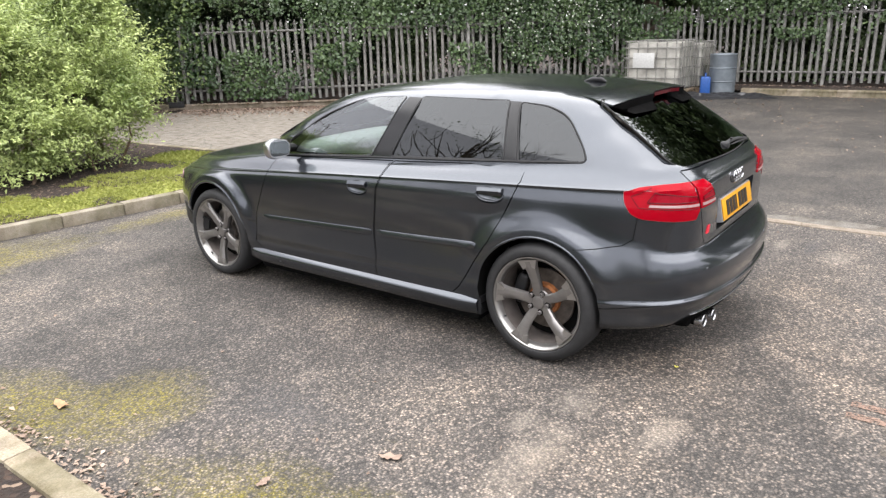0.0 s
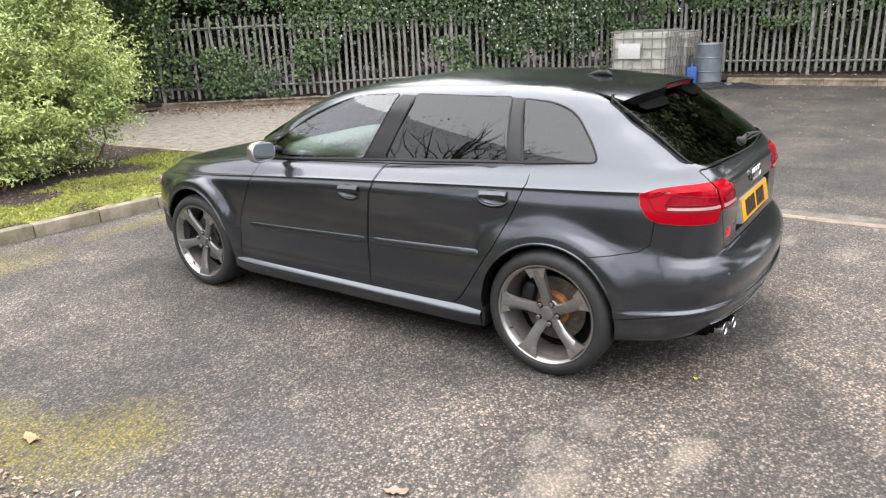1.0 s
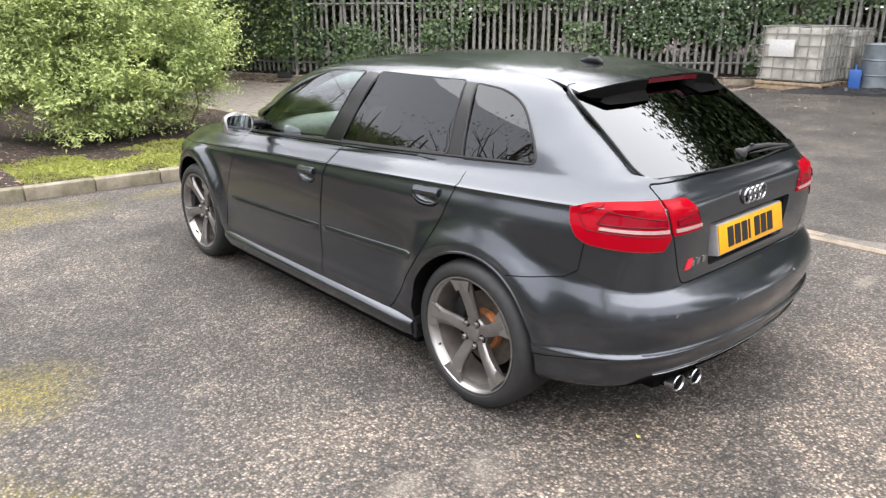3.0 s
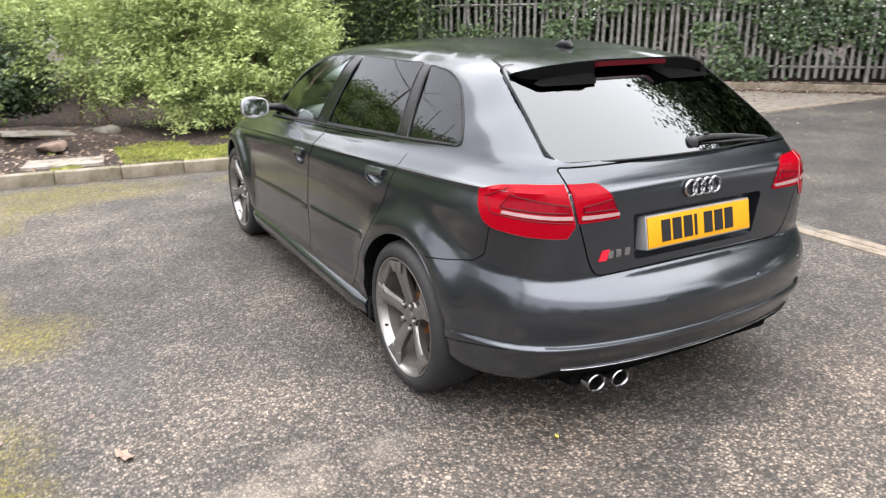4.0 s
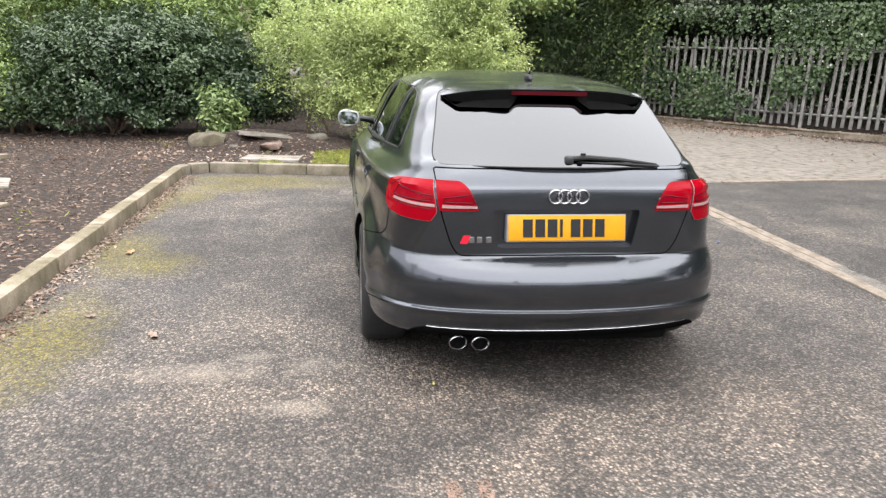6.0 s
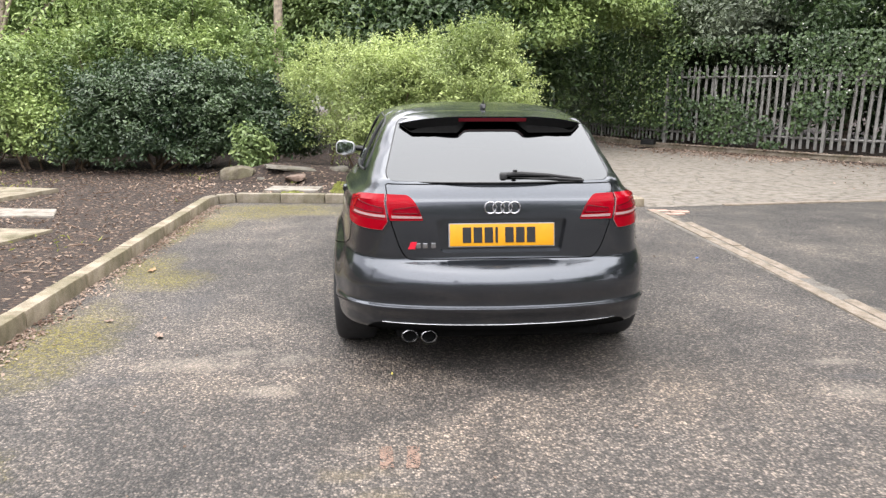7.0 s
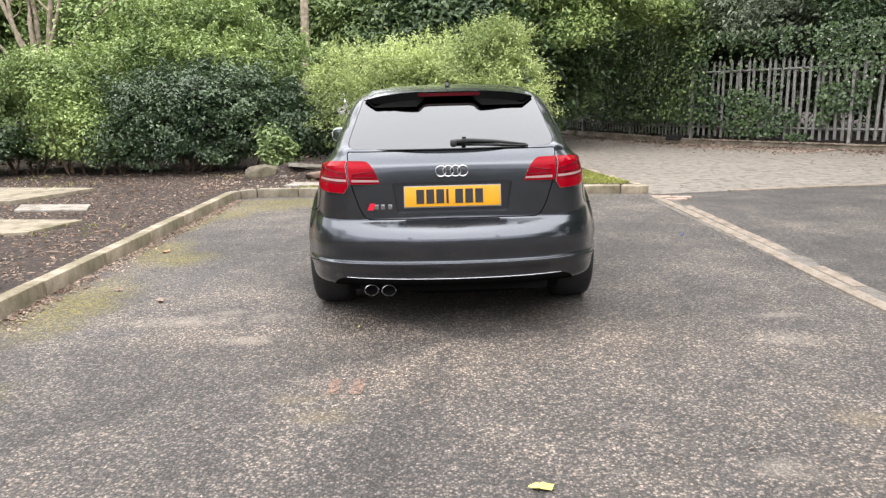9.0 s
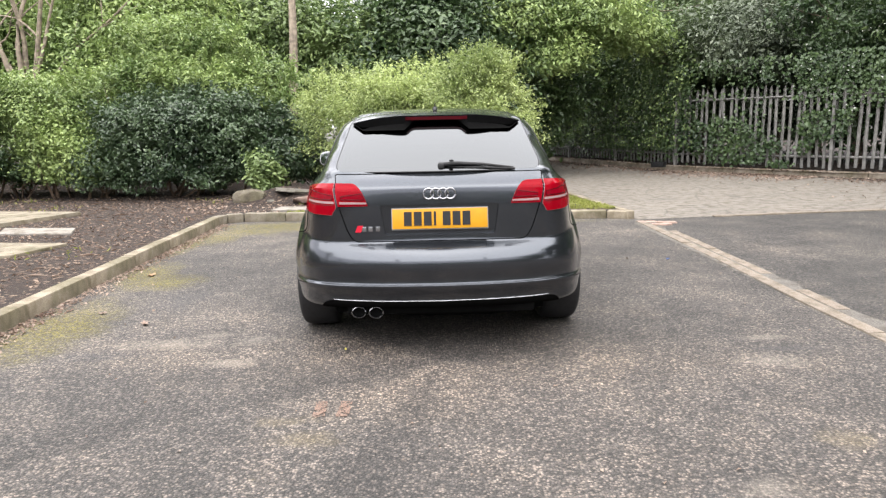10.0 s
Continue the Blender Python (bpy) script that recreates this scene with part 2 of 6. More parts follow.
HOUSEBRICK = concrete_material("dark_brown_brick", (0.085, 0.058, 0.045), crack_scale=6.0)
HOUSESLATE = concrete_material("dark_roof_slate", (0.045, 0.047, 0.052))
SILT = concrete_material("pinkish_road_silt", (0.066, 0.0555, 0.047))
RUBBER = simple("tyre_rubber", (0.011, 0.011, 0.012), 0.7, vary=0.3, scale=40, bump_d=0.001)
BLACK = simple("satin_black_plastic", (0.010, 0.010, 0.011), 0.5, vary=0.2, spec=0.3)
GLOSSBLACK = simple("gloss_black", (0.005, 0.005, 0.006), 0.22, vary=0.1, spec=0.35)
# near black without sheen, which deepens the shade in wells and under the car
WELL = simple("dark_wheel_well", (0.006, 0.006, 0.006), 0.95, spec=0.0)
ALLOY = simple("machined_alloy", (0.31, 0.30, 0.29), 0.36, metal=0.9, vary=0.12, scale=18)
SPOKE = simple("titanium_grey_alloy", (0.215, 0.205, 0.20), 0.40, metal=0.8, vary=0.12, scale=18)
MATTCHROME = simple("brushed_aluminium", (0.56, 0.56, 0.58), 0.28, metal=1.0, vary=0.08)
PLATEGREY = simple("grey_plastic_surround", (0.24, 0.24, 0.25), 0.4, vary=0.1)
TAILPIPE = simple("sooty_chrome", (0.34, 0.34, 0.35), 0.25, metal=1.0, vary=0.25, scale=40)
BADGE = simple("worn_chrome", (0.43, 0.43, 0.45), 0.22, metal=1.0, vary=0.1)
MIRRORGLASS = simple("mirror_glass", (0.34, 0.37, 0.38), 0.03, metal=1.0, vary=0.03)
BARREL = simple("dusty_inner_rim", (0.16, 0.14, 0.13), 0.6, metal=0.5, vary=0.3, scale=12)
DISC = simple("worn_brake_disc_steel", (0.10, 0.085, 0.075), 0.5, metal=0.6, vary=0.4, scale=25)
RUST = simple("orange_rust", (0.32, 0.12, 0.04), 0.85, vary=0.4, scale=25)
TINTED = glass_material("privacy_glass", (0.04, 0.04, 0.045), 1.55)
BACKTINT = glass_material("tinted_rear_glass", (0.012, 0.012, 0.014), 1.80)
CLEAR = glass_material("window_glass", (0.82, 0.95, 0.91), 1.95)
REDLENS = simple("red_tail_lens", (0.22, 0.0012, 0.007), 0.08, vary=0.08, scale=14, spec=0.08)
REDDARK = simple("dark_red_lens", (0.17, 0.0015, 0.008), 0.08, vary=0.15, scale=40, spec=0.08)
REDSMOKE = simple("smoked_red_lens", (0.055, 0.003, 0.006), 0.2, vary=0.1, scale=14, spec=0.2)
PALELENS = simple("clear_lamp_lens", (0.30, 0.19, 0.19), 0.18, vary=0.1, scale=60)
YELLOW = simple("yellow_plate", (0.50, 0.235, 0.005), 0.4, vary=0.05, spec=0.3)
REDPAINT = simple("red_badge", (0.55, 0.01, 0.03), 0.3)
DASH = simple("grey_dashboard_plastic", (0.15, 0.16, 0.155), 0.7, vary=0.2)
CABIN = simple("dark_grey_upholstery", (0.075, 0.075, 0.078), 0.8, vary=0.3)
GALV = simple("weathered_galvanised_steel", (0.195, 0.19, 0.178), 0.7, metal=0.2, vary=0.4, scale=7, bump_d=0.002)
BARK = simple("bark", (0.13, 0.10, 0.075), 0.9, vary=0.5, scale=14, bump_d=0.02)
TWIG = simple("brown_twigs", (0.11, 0.075, 0.05), 0.9, vary=0.4, scale=12)
LEAF_LIGHT = leaf_material("light_green_leaves", (0.095, 0.15, 0.038), (0.35, 0.45, 0.13), (0.60, 0.67, 0.29))
LEAF_DARK = leaf_material("dark_glossy_leaves", (0.015, 0.035, 0.018), (0.046, 0.09, 0.04), (0.15, 0.21, 0.10), 0.3)
LEAF_MID = leaf_material("mid_green_leaves", (0.05, 0.095, 0.03), (0.16, 0.245, 0.078), (0.36, 0.45, 0.17))
LEAF_WOOD = leaf_material("deep_wood_leaves", (0.024, 0.048, 0.018), (0.075, 0.122, 0.042), (0.18, 0.24, 0.095))
LEAF_IVY = leaf_material("ivy_leaves", (0.018, 0.042, 0.017), (0.055, 0.106, 0.040), (0.135, 0.195, 0.075), 0.38)
GRASS = leaf_material("mossy_grass_blades", (0.12, 0.15, 0.02), (0.24, 0.27, 0.045), (0.36, 0.36, 0.10), 0.7)
SETT = concrete_material("pinkish_sett", (0.38, 0.25, 0.20))
PALESLAB = concrete_material("pale_grey_slab", (0.26, 0.235, 0.205))
MOSSROCK = concrete_material("mossy_rock", (0.095, 0.072, 0.035), moss=0.6, relief=0.03)
BRICKSTONE = concrete_material("reddish_stone", (0.15, 0.085, 0.06), relief=0.02)
RUBBLE = concrete_material("grey_rubble", (0.10, 0.088, 0.07), moss=0.4, relief=0.03)
MOSSGROUND = simple("moss_ground", (0.16, 0.17, 0.03), 0.95, vary=0.55, scale=16, bump_d=0.02)
BARKPALE = simple("pale_bark", (0.27, 0.22, 0.17), 0.9, vary=0.45, scale=10, bump_d=0.015)
TANK = simple("stained_white_plastic", (0.31, 0.30, 0.27), 0.5, vary=0.35, scale=4)
PALEPLATE = simple("pale_label_plate", (0.42, 0.42, 0.41), 0.5, vary=0.1)
TIMBER = simple("grey_pallet_timber", (0.24, 0.18, 0.12), 0.85, vary=0.4, scale=12)
DRUM = simple("blue_grey_drum_steel", (0.12, 0.138, 0.155), 0.5, metal=0.2, vary=0.25, scale=5)
BLUE = simple("blue_plastic", (0.015, 0.07, 0.26), 0.4, vary=0.2)
TARP = simple("black_sheeting", (0.02, 0.02, 0.022), 0.35, vary=0.3)
LEAF_LIME = leaf_material("lime_green_leaves", (0.07, 0.13, 0.034), (0.22, 0.33, 0.095), (0.46, 0.55, 0.20))
BLOSSOM = simple("white_blossom", (0.42, 0.44, 0.38), 0.7, vary=0.1)
LEAF_SILVER = leaf_material("grey_green_leaves", (0.040, 0.060, 0.034), (0.120, 0.155, 0.088), (0.28, 0.32, 0.22), 0.4)
# the dead leaves' colours in a darker tone for the bed
BEDLEAF = leaf_material("darker_bed_leaves", (0.034, 0.017, 0.011), (0.105, 0.056, 0.038), (0.44, 0.33, 0.25), 0.8)
DEADLEAF = leaf_material("dead_leaves", (0.085, 0.045, 0.03), (0.21, 0.125, 0.085), (0.52, 0.42, 0.34), 0.8)
BROWNLEAF = simple("brown_leaf", (0.28, 0.16, 0.08), 0.7, vary=0.3)
PALELEAF = simple("pale_leaf", (0.21, 0.15, 0.115), 0.75, vary=0.3)
YELLOWLEAF = simple("yellow_leaf", (0.60, 0.55, 0.12), 0.65, vary=0.2)
MARK = simple("faded_pink_paint", (0.165, 0.108, 0.082), 0.85, vary=0.5, scale=90)

# ---- mesh helpers ----


def bm_from(verts, faces):
    bm = bmesh.new()
    vs = [bm.verts.new(v) for v in verts]
    for f in faces:
        try:
            bm.faces.new([vs[i] for i in f])
        except ValueError:
            pass
    return bm


def obj(name, bm, mat, smooth=True):
    me = bpy.data.meshes.new(name)
    bmesh.ops.recalc_face_normals(bm, faces=bm.faces)
    bm.to_mesh(me)
    bm.free()
    if mat:
        me.materials.append(mat)
    if smooth:
        me.polygons.foreach_set("use_smooth", [True] * len(me.polygons))
        me.set_sharp_from_angle(angle=radians(38))
    return new(name, me)


def part(name, bm, mat, parent, label="", smooth=True):
    ob = obj(name, bm, mat, smooth)
    ob.parent = parent
    return tagged(ob, label)


def thing(name, label, category, at=None, group=""):
    ob = new(name)
    ob.empty_display_size = 0.2
    if at is not None:
        ob.matrix_world = at
    return tagged(ob, label, category, group)


def box_bm(x0, x1, y0, y1, z0, z1, bevel=0.0):
    bm = bm_from([(x, y, z) for x in (x0, x1) for y in (y0, y1) for z in (z0, z1)],
                 [(0, 1, 3, 2), (4, 6, 7, 5), (0, 4, 5, 1), (2, 3, 7, 6), (0, 2, 6, 4), (1, 5, 7, 3)])
    if bevel:
        bmesh.ops.bevel(bm, geom=bm.edges[:], offset=bevel, segments=2, affect="EDGES", profile=0.6)
    return bm


def tube_bm(points, radius, sides=8, closed=False, flat=1.0):
    """A tube along points; radius: a number or one for each point."""
    pts = [Vector(p) for p in points]
    n = len(pts)
    radii = radius if hasattr(radius, "__len__") else [radius] * n
    rings, ref = [], Vector((0, 0, 1))
    for i, p in enumerate(pts):
        a = pts[i - 1] if (i or closed) else p
        b = pts[(i + 1) % n] if (i < n - 1 or closed) else p
        d = (b - a).normalized()
        side = d.cross(ref)
        if side.length < 0.1:
            side = d.cross(Vector((1, 0, 0)))
        side.normalize()
        up = side.cross(d)
        rings.append([p + radii[i] * (math.cos(t) * side + flat * math.sin(t) * up) for t in (2 * math.pi * k / sides for k in range(sides))])
    verts = [v for r in rings for v in r]
    faces = []
    for i in range(n if closed else n - 1):
        j = (i + 1) % n
        for k in range(sides):
            q = (k + 1) % sides
            faces.append((i * sides + k, i * sides + q, j * sides + q, j * sides + k))
    if not closed:
        faces += [tuple(range(sides))[::-1], tuple((n - 1) * sides + k for k in range(sides))]
    return bm_from(verts, faces)


def lathe_bm(profile, axis="x", steps=64):
    """Turns (along, radius) pairs round an axis; closed where the profile's ends meet."""
    verts, faces, m = [], [], len(profile)
    for i in range(steps):
        a = 2 * math.pi * i / steps
        for s, r in profile:
            c, d = r * math.cos(a), r * math.sin(a)
            verts.append((s, c, d) if axis == "x" else (c, s, d) if axis == "y" else (c, d, s))
    for i in range(steps):
        j = (i + 1) % steps
        for k in range(m - 1):
            faces.append((i * m + k, i * m + k + 1, j * m + k + 1, j * m + k))
    return bm_from(verts, faces)


def join(*bms):
    out = bmesh.new()
    for b in bms:
        me = bpy.data.meshes.new("tmp")
        b.to_mesh(me)
        b.free()
        out.from_mesh(me)
        bpy.data.meshes.remove(me)
    return out


def rounded(points, radius, steps=5):
    """A closed outline with its corners rounded by quadratic arcs; radius: one number or one for each corner."""
    out, n = [], len(points)
    radii = radius if hasattr(radius, "__len__") else [radius] * n
    for i, p in enumerate(points):
        p, a, b = Vector(p), Vector(points[i - 1]), Vector(points[(i + 1) % n])
        r = min(radii[i], (a - p).length * 0.48, (b - p).length * 0.48)
        s, e = p + (a - p).normalized() * r, p + (b - p).normalized() * r
        for k in range(steps + 1):
            t = k / steps
            out.append(tuple((1 - t) ** 2 * s + 2 * t * (1 - t) * p + t * t * e))
    return out


def span(outline, u):
    """The lowest and highest v of a closed outline at u."""
    hits, n = [], len(outline)
    for i in range(n):
        (u0, v0), (u1, v1) = outline[i], outline[(i + 1) % n]
        if min(u0, u1) - 2e-5 <= u <= max(u0, u1) + 2e-5:
            if abs(u1 - u0) < 1e-5:
                hits += [v0, v1]
            else:
                hits.append(v0 + (v1 - v0) * (u - u0) / (u1 - u0))
    return min(hits), max(hits)


def patch_bm(outline, project, lift=0.003, depth=0.02, step=0.03, rows=8):
    """A shell laid over a surface: project(u, v) gives a point and an outward normal."""
    us = sorted({round(p[0], 5) for p in outline})
    cols = []
    for a, b in zip(us, us[1:]):
        k = max(1, int(math.ceil((b - a) / step)))
        cols += [a + (b - a) * i / k for i in range(k)]
    cols.append(us[-1])
    top, low, nc = [], [], len(cols)
    for u in cols:
        v0, v1 = span(outline, u)
        for i in range(rows + 1):
            p, nrm = project(u, v0 + (v1 - v0) * i / rows)
            top.append(p + nrm * lift)
            low.append(p - nrm * depth)
    r, off = rows + 1, len(top)
    faces = [(c * r + i, (c + 1) * r + i, (c + 1) * r + i + 1, c * r + i + 1) for c in range(nc - 1) for i in range(rows)]
    edge = [c * r for c in range(nc)] + [(nc - 1) * r + i for i in range(1, r)] + [c * r + rows for c in range(nc - 2, -1, -1)] + list(range(rows - 1, 0, -1))
    for a, b in zip(edge, edge[1:] + edge[:1]):
        faces.append((a, b, off + b, off + a))
    bm = bm_from(top + low, faces)
    bmesh.ops.remove_doubles(bm, verts=bm.verts[:], dist=1e-5)
    loose = [v for v in bm.verts if not v.link_faces]
    bmesh.ops.delete(bm, geom=loose, context="VERTS")
    return bm


# ---- the car's surface ----
from mathutils.bvhtree import BVHTree

# each ring: half width, rear y, front y, height at rear, middle, front, squareness rear and front, rear bow, rear taper and where it starts
RINGS = [
    (0.71, 0.42, 3.95, 0.205, 0.17, 0.17, 6.5, 4, 0.04, 0, 1.6),
    (0.838, 0.27, 4.13, 0.235, 0.19, 0.17, 7.5, 4, 0.075, 0.012, 1.6),
    (0.862, 0.10, 4.23, 0.285, 0.24, 0.23, 8, 4, 0.135, 0.024, 1.6),
    (0.870, 0.066, 4.26, 0.35, 0.295, 0.28, 8, 4, 0.148, 0.032, 1.62),
    (0.875, 0.037, 4.28, 0.406, 0.328, 0.33, 8, 4, 0.15, 0.032, 1.75),
    (0.868, 0.047, 4.285, 0.421, 0.388, 0.38, 8, 4, 0.15, 0.034, 1.8),
    (0.871, 0.03, 4.3, 0.5, 0.49, 0.46, 8, 4, 0.148, 0.038, 1.85),
    (0.871, 0.034, 4.3, 0.545, 0.57, 0.52, 8, 4, 0.142, 0.046, 1.85),
]
RINGS += [
    (0.868, 0.066, 4.29, 0.585, 0.645, 0.575, 8.1, 4, 0.105, 0.055, 1.85),
    (0.865, 0.112, 4.28, 0.614, 0.7, 0.615, 8.2, 4, 0.056, 0.062, 1.85),
    (0.862, 0.147, 4.27, 0.634, 0.735, 0.64, 8.4, 4, 0.018, 0.067, 1.85),
    (0.8585, 0.154, 4.26, 0.665, 0.77, 0.66, 8.5, 4, -0.002, 0.075, 1.85),
    (0.8535, 0.152, 4.22, 0.832, 0.815, 0.68, 8.7, 4, -0.008, 0.096, 1.86),
    (0.8405, 0.16, 4.2, 0.92, 0.848, 0.695, 9, 4, -0.002, 0.112, 1.88),
    (0.8475, 0.163, 4.18, 0.926, 0.854, 0.704, 9.4, 4, 0.004, 0.118, 1.9),
]
RINGS += [
    (0.838, 0.172, 4.14, 0.934, 0.861, 0.722, 9.7, 4, 0.01, 0.128, 1.82),
    (0.806, 0.188, 4, 0.966, 0.897, 0.79, 10, 4, 0.01, 0.138, 1.74),
    (0.77, 0.222, 3.16, 1.008, 0.952, 0.91, 12, 6, 0.025, 0.15, 1.7),
    (0.741, 0.29, 3, 1.065, 1.031, 1.003, 13, 6.5, 0.035, 0.158, 1.7),
    (0.702, 0.388, 2.81, 1.13, 1.12, 1.1, 13.2, 7, 0.045, 0.16, 1.8),
    (0.63, 0.56, 2.5, 1.245, 1.262, 1.25, 12.5, 7, 0.05, 0.13, 1.95),
    (0.552, 0.69, 2.31, 1.3, 1.321, 1.307, 9, 5.5, 0.045, 0.09, 2.1),
    (0.411, 0.838, 2.1, 1.333, 1.353, 1.341, 5.5, 4, 0.02, 0.05, 2.1),
    (0.2, 1.09, 1.92, 1.352, 1.368, 1.361, 4.4, 3, 0, 0.04, 2.04),
]
REAR_AXLE, FRONT_AXLE, HUB_Z, WHEEL_X = 0.85, 3.428, 0.315, 0.868


def ring_points(r, count=124):
    w, yr, yf, zr, zm, zf, nr, nf, bow, taper, start = r
    ym, pts = (yr + yf) / 2, []
    for i in range(721):
        a = math.pi * i / 720
        n = nr if a < math.pi / 2 else nf
        x, c = w * math.sin(a) ** (2 / n), -math.copysign(abs(math.cos(a)) ** (2 / n), math.cos(a))
        h = (yf - yr) / 2
        y = ym + h * c
        if c < 0:
            y += bow * (x / w) ** 2 * (-c) ** 6
        z = zm + (zf - zr) / 2 * c + ((zf + zr) / 2 - zm) * c * c
        x *= 1 - taper * max(0.0, (start - y) / (start - 0.3)) ** 1.6
        pts.append((x, y, z))
    p = np.array(pts)
    s = np.concatenate([[0], np.cumsum(np.linalg.norm(np.diff(p, axis=0), axis=1))])
    w8 = 1 + 1.6 * np.exp(-((p[:, 1] - REAR_AXLE) / 0.42) ** 4) + 1.6 * np.exp(-((p[:, 1] - FRONT_AXLE) / 0.42) ** 4)
    c = np.concatenate([[0], np.cumsum(np.diff(s) * (w8[1:] + w8[:-1]) / 2)])
    t = np.interp(np.linspace(0, c[-1], count), c, s)
    return np.stack([np.interp(t, s, p[:, k]) for k in range(3)], 1)


def car_grid(rings, sub=5, count=124):
    """Rings joined by a centripetal spline from one to the next."""
    base = np.array([ring_points(r, count) for r in rings])
    gap = np.maximum(np.linalg.norm(np.diff(base, axis=0), axis=2, keepdims=True), 1e-5) ** 0.5
    slope = np.diff(base, axis=0) / gap
    way = np.concatenate([slope[:1], (slope[:-1] * gap[1:] + slope[1:] * gap[:-1]) / (gap[:-1] + gap[1:]), slope[-1:]])
    rows = []
    for i in range(len(base) - 1):
        p, q, a, b = base[i], base[i + 1], way[i] * gap[i], way[i + 1] * gap[i]
        for k in range(sub):
            t = k / sub
            rows.append(p * (2 * t ** 3 - 3 * t * t + 1) + a * (t ** 3 - 2 * t * t + t) + q * (3 * t * t - 2 * t ** 3) + b * (t ** 3 - t * t))
    rows.append(base[-1])
    return rows


def flare(p):
    """Pushes the wings out round the wheels."""
    x, y, z = p
    for axle, amount, rim, fall in ((REAR_AXLE, 0.028, 0.380, 0.065), (FRONT_AXLE, 0.042, 0.405, 0.045)):
        d = math.hypot(y - axle, z - HUB_Z)
        if x > 0.6 and z > 0.2:
            x += min(1.0, max(0.0, (z - 0.26) / 0.22)) * amount * math.exp(-(max(0.0, d - rim) / fall) ** 2) * math.exp(-(min(0.0, d - 0.34) / 0.08) ** 2)
    return x, y, z


def shell_bm(rows, swell=True):
    """A closed mesh from half rings, mirrored."""
    verts, faces, m = [], [], rows[0].shape[0]
    full = 2 * m - 2
    for r in rows:
        half = [flare(p) if swell else tuple(p) for p in r]
        half[0] = (0.0, half[0][1], half[0][2])
        half[-1] = (0.0, half[-1][1], half[-1][2])
        verts += half + [(-x, y, z) for x, y, z in half[-2:0:-1]]
    for i in range(len(rows) - 1):
        for k in range(full):
            q = (k + 1) % full
            faces.append((i * full + k, i * full + q, (i + 1) * full + q, (i + 1) * full + k))
    for base in (0, (len(rows) - 1) * full):
        for k in range(m - 1):
            a, b = base + k, base + k + 1
            c, d = base + (full - k - 1) % full, base + (full - k) % full
            faces.append((a, b, c, d) if k not in (0, m - 2) else ((a, b, c) if k == 0 else (a, b, d)))
    bm = bm_from(verts, faces)
    bmesh.ops.recalc_face_normals(bm, faces=bm.faces)
    return bm


def surface_tree(bm):
    bm.verts.ensure_lookup_table()
    return BVHTree.FromBMesh(bm)


body_bm = shell_bm(car_grid(RINGS))
# evens out the rear pillars and the roof's end
pillar = [v for v in body_bm.verts if 1.02 < v.co.z < 1.33 and v.co.y < 1.25 and abs(v.co.x) > 0.36]
for _ in range(24):
    bmesh.ops.smooth_vert(body_bm, verts=pillar, factor=0.5, use_axis_x=True, use_axis_y=True, use_axis_z=True)
body_bm.normal_update()
TREE = surface_tree(body_bm)


def on_side(sign):
    def project(y, z):
        p, n, _, _ = TREE.ray_cast(Vector((sign * 3, y, z)), Vector((-sign, 0, 0)))
        return (p, n) if p else (Vector((sign * 0.6, y, z)), Vector((sign, 0, 0)))
    return project


def on_rear(x, z):
    p, n, _, _ = TREE.ray_cast(Vector((x, -2, z)), Vector((0, 1, 0)))
    return (p, n) if p else (Vector((x, 0.3, z)), Vector((0, -1, 0)))


def on_corner(sign):
    """u: the angle in degrees round a post inside the corner, from straight back (0) to the side (90)."""
    def project(u, z):
        d = Vector((sign * math.sin(radians(u)), -math.cos(radians(u)), 0))
        c = Vector((sign * 0.45, 0.55, z))
        p, n, _, _ = TREE.ray_cast(c + d * 2, -d)
        return (p, n) if p else (c + d * 0.4, d)
    return project


def lamp_face(sign):
    """The corner with its creases eased, for the lamps; u and z as in on_corner."""
    base = on_corner(sign)

    def spot(u, z):
        near = [(base(u + a, z + b)[0], w) for a, b, w in ((0, 0, 4), (-3, 0, 2), (3, 0, 2), (0, -0.012, 2), (0, 0.012, 2), (-3, -0.01, 1), (3, 0.01, 1), (-3, 0.01, 1), (3, -0.01, 1))]
        r = sum(w * math.hypot(p.x - sign * 0.45, p.y - 0.55) for p, w in near) / 16
        q = near[0][0]
        r = max(r, math.hypot(q.x - sign * 0.45, q.y - 0.55) - 0.001)
        return Vector((sign * 0.45 + sign * r * math.sin(radians(u)), 0.55 - r * math.cos(radians(u)), z))

    def project(u, z):
        p = spot(u, z)
        n = (spot(u + 2.5, z) - spot(u - 2.5, z)).cross(spot(u, z + 0.012) - spot(u, z - 0.012)).normalized()
        return p, n if n.dot(p - Vector((0, 1.5, z))) > 0 else -n
    return project


def on_top(x, y):
    p, n, _, _ = TREE.ray_cast(Vector((x, y, 3)), Vector((0, 0, -1)))
    return (p, n) if p else (Vector((x, y, 1.3)), Vector((0, 0, 1)))


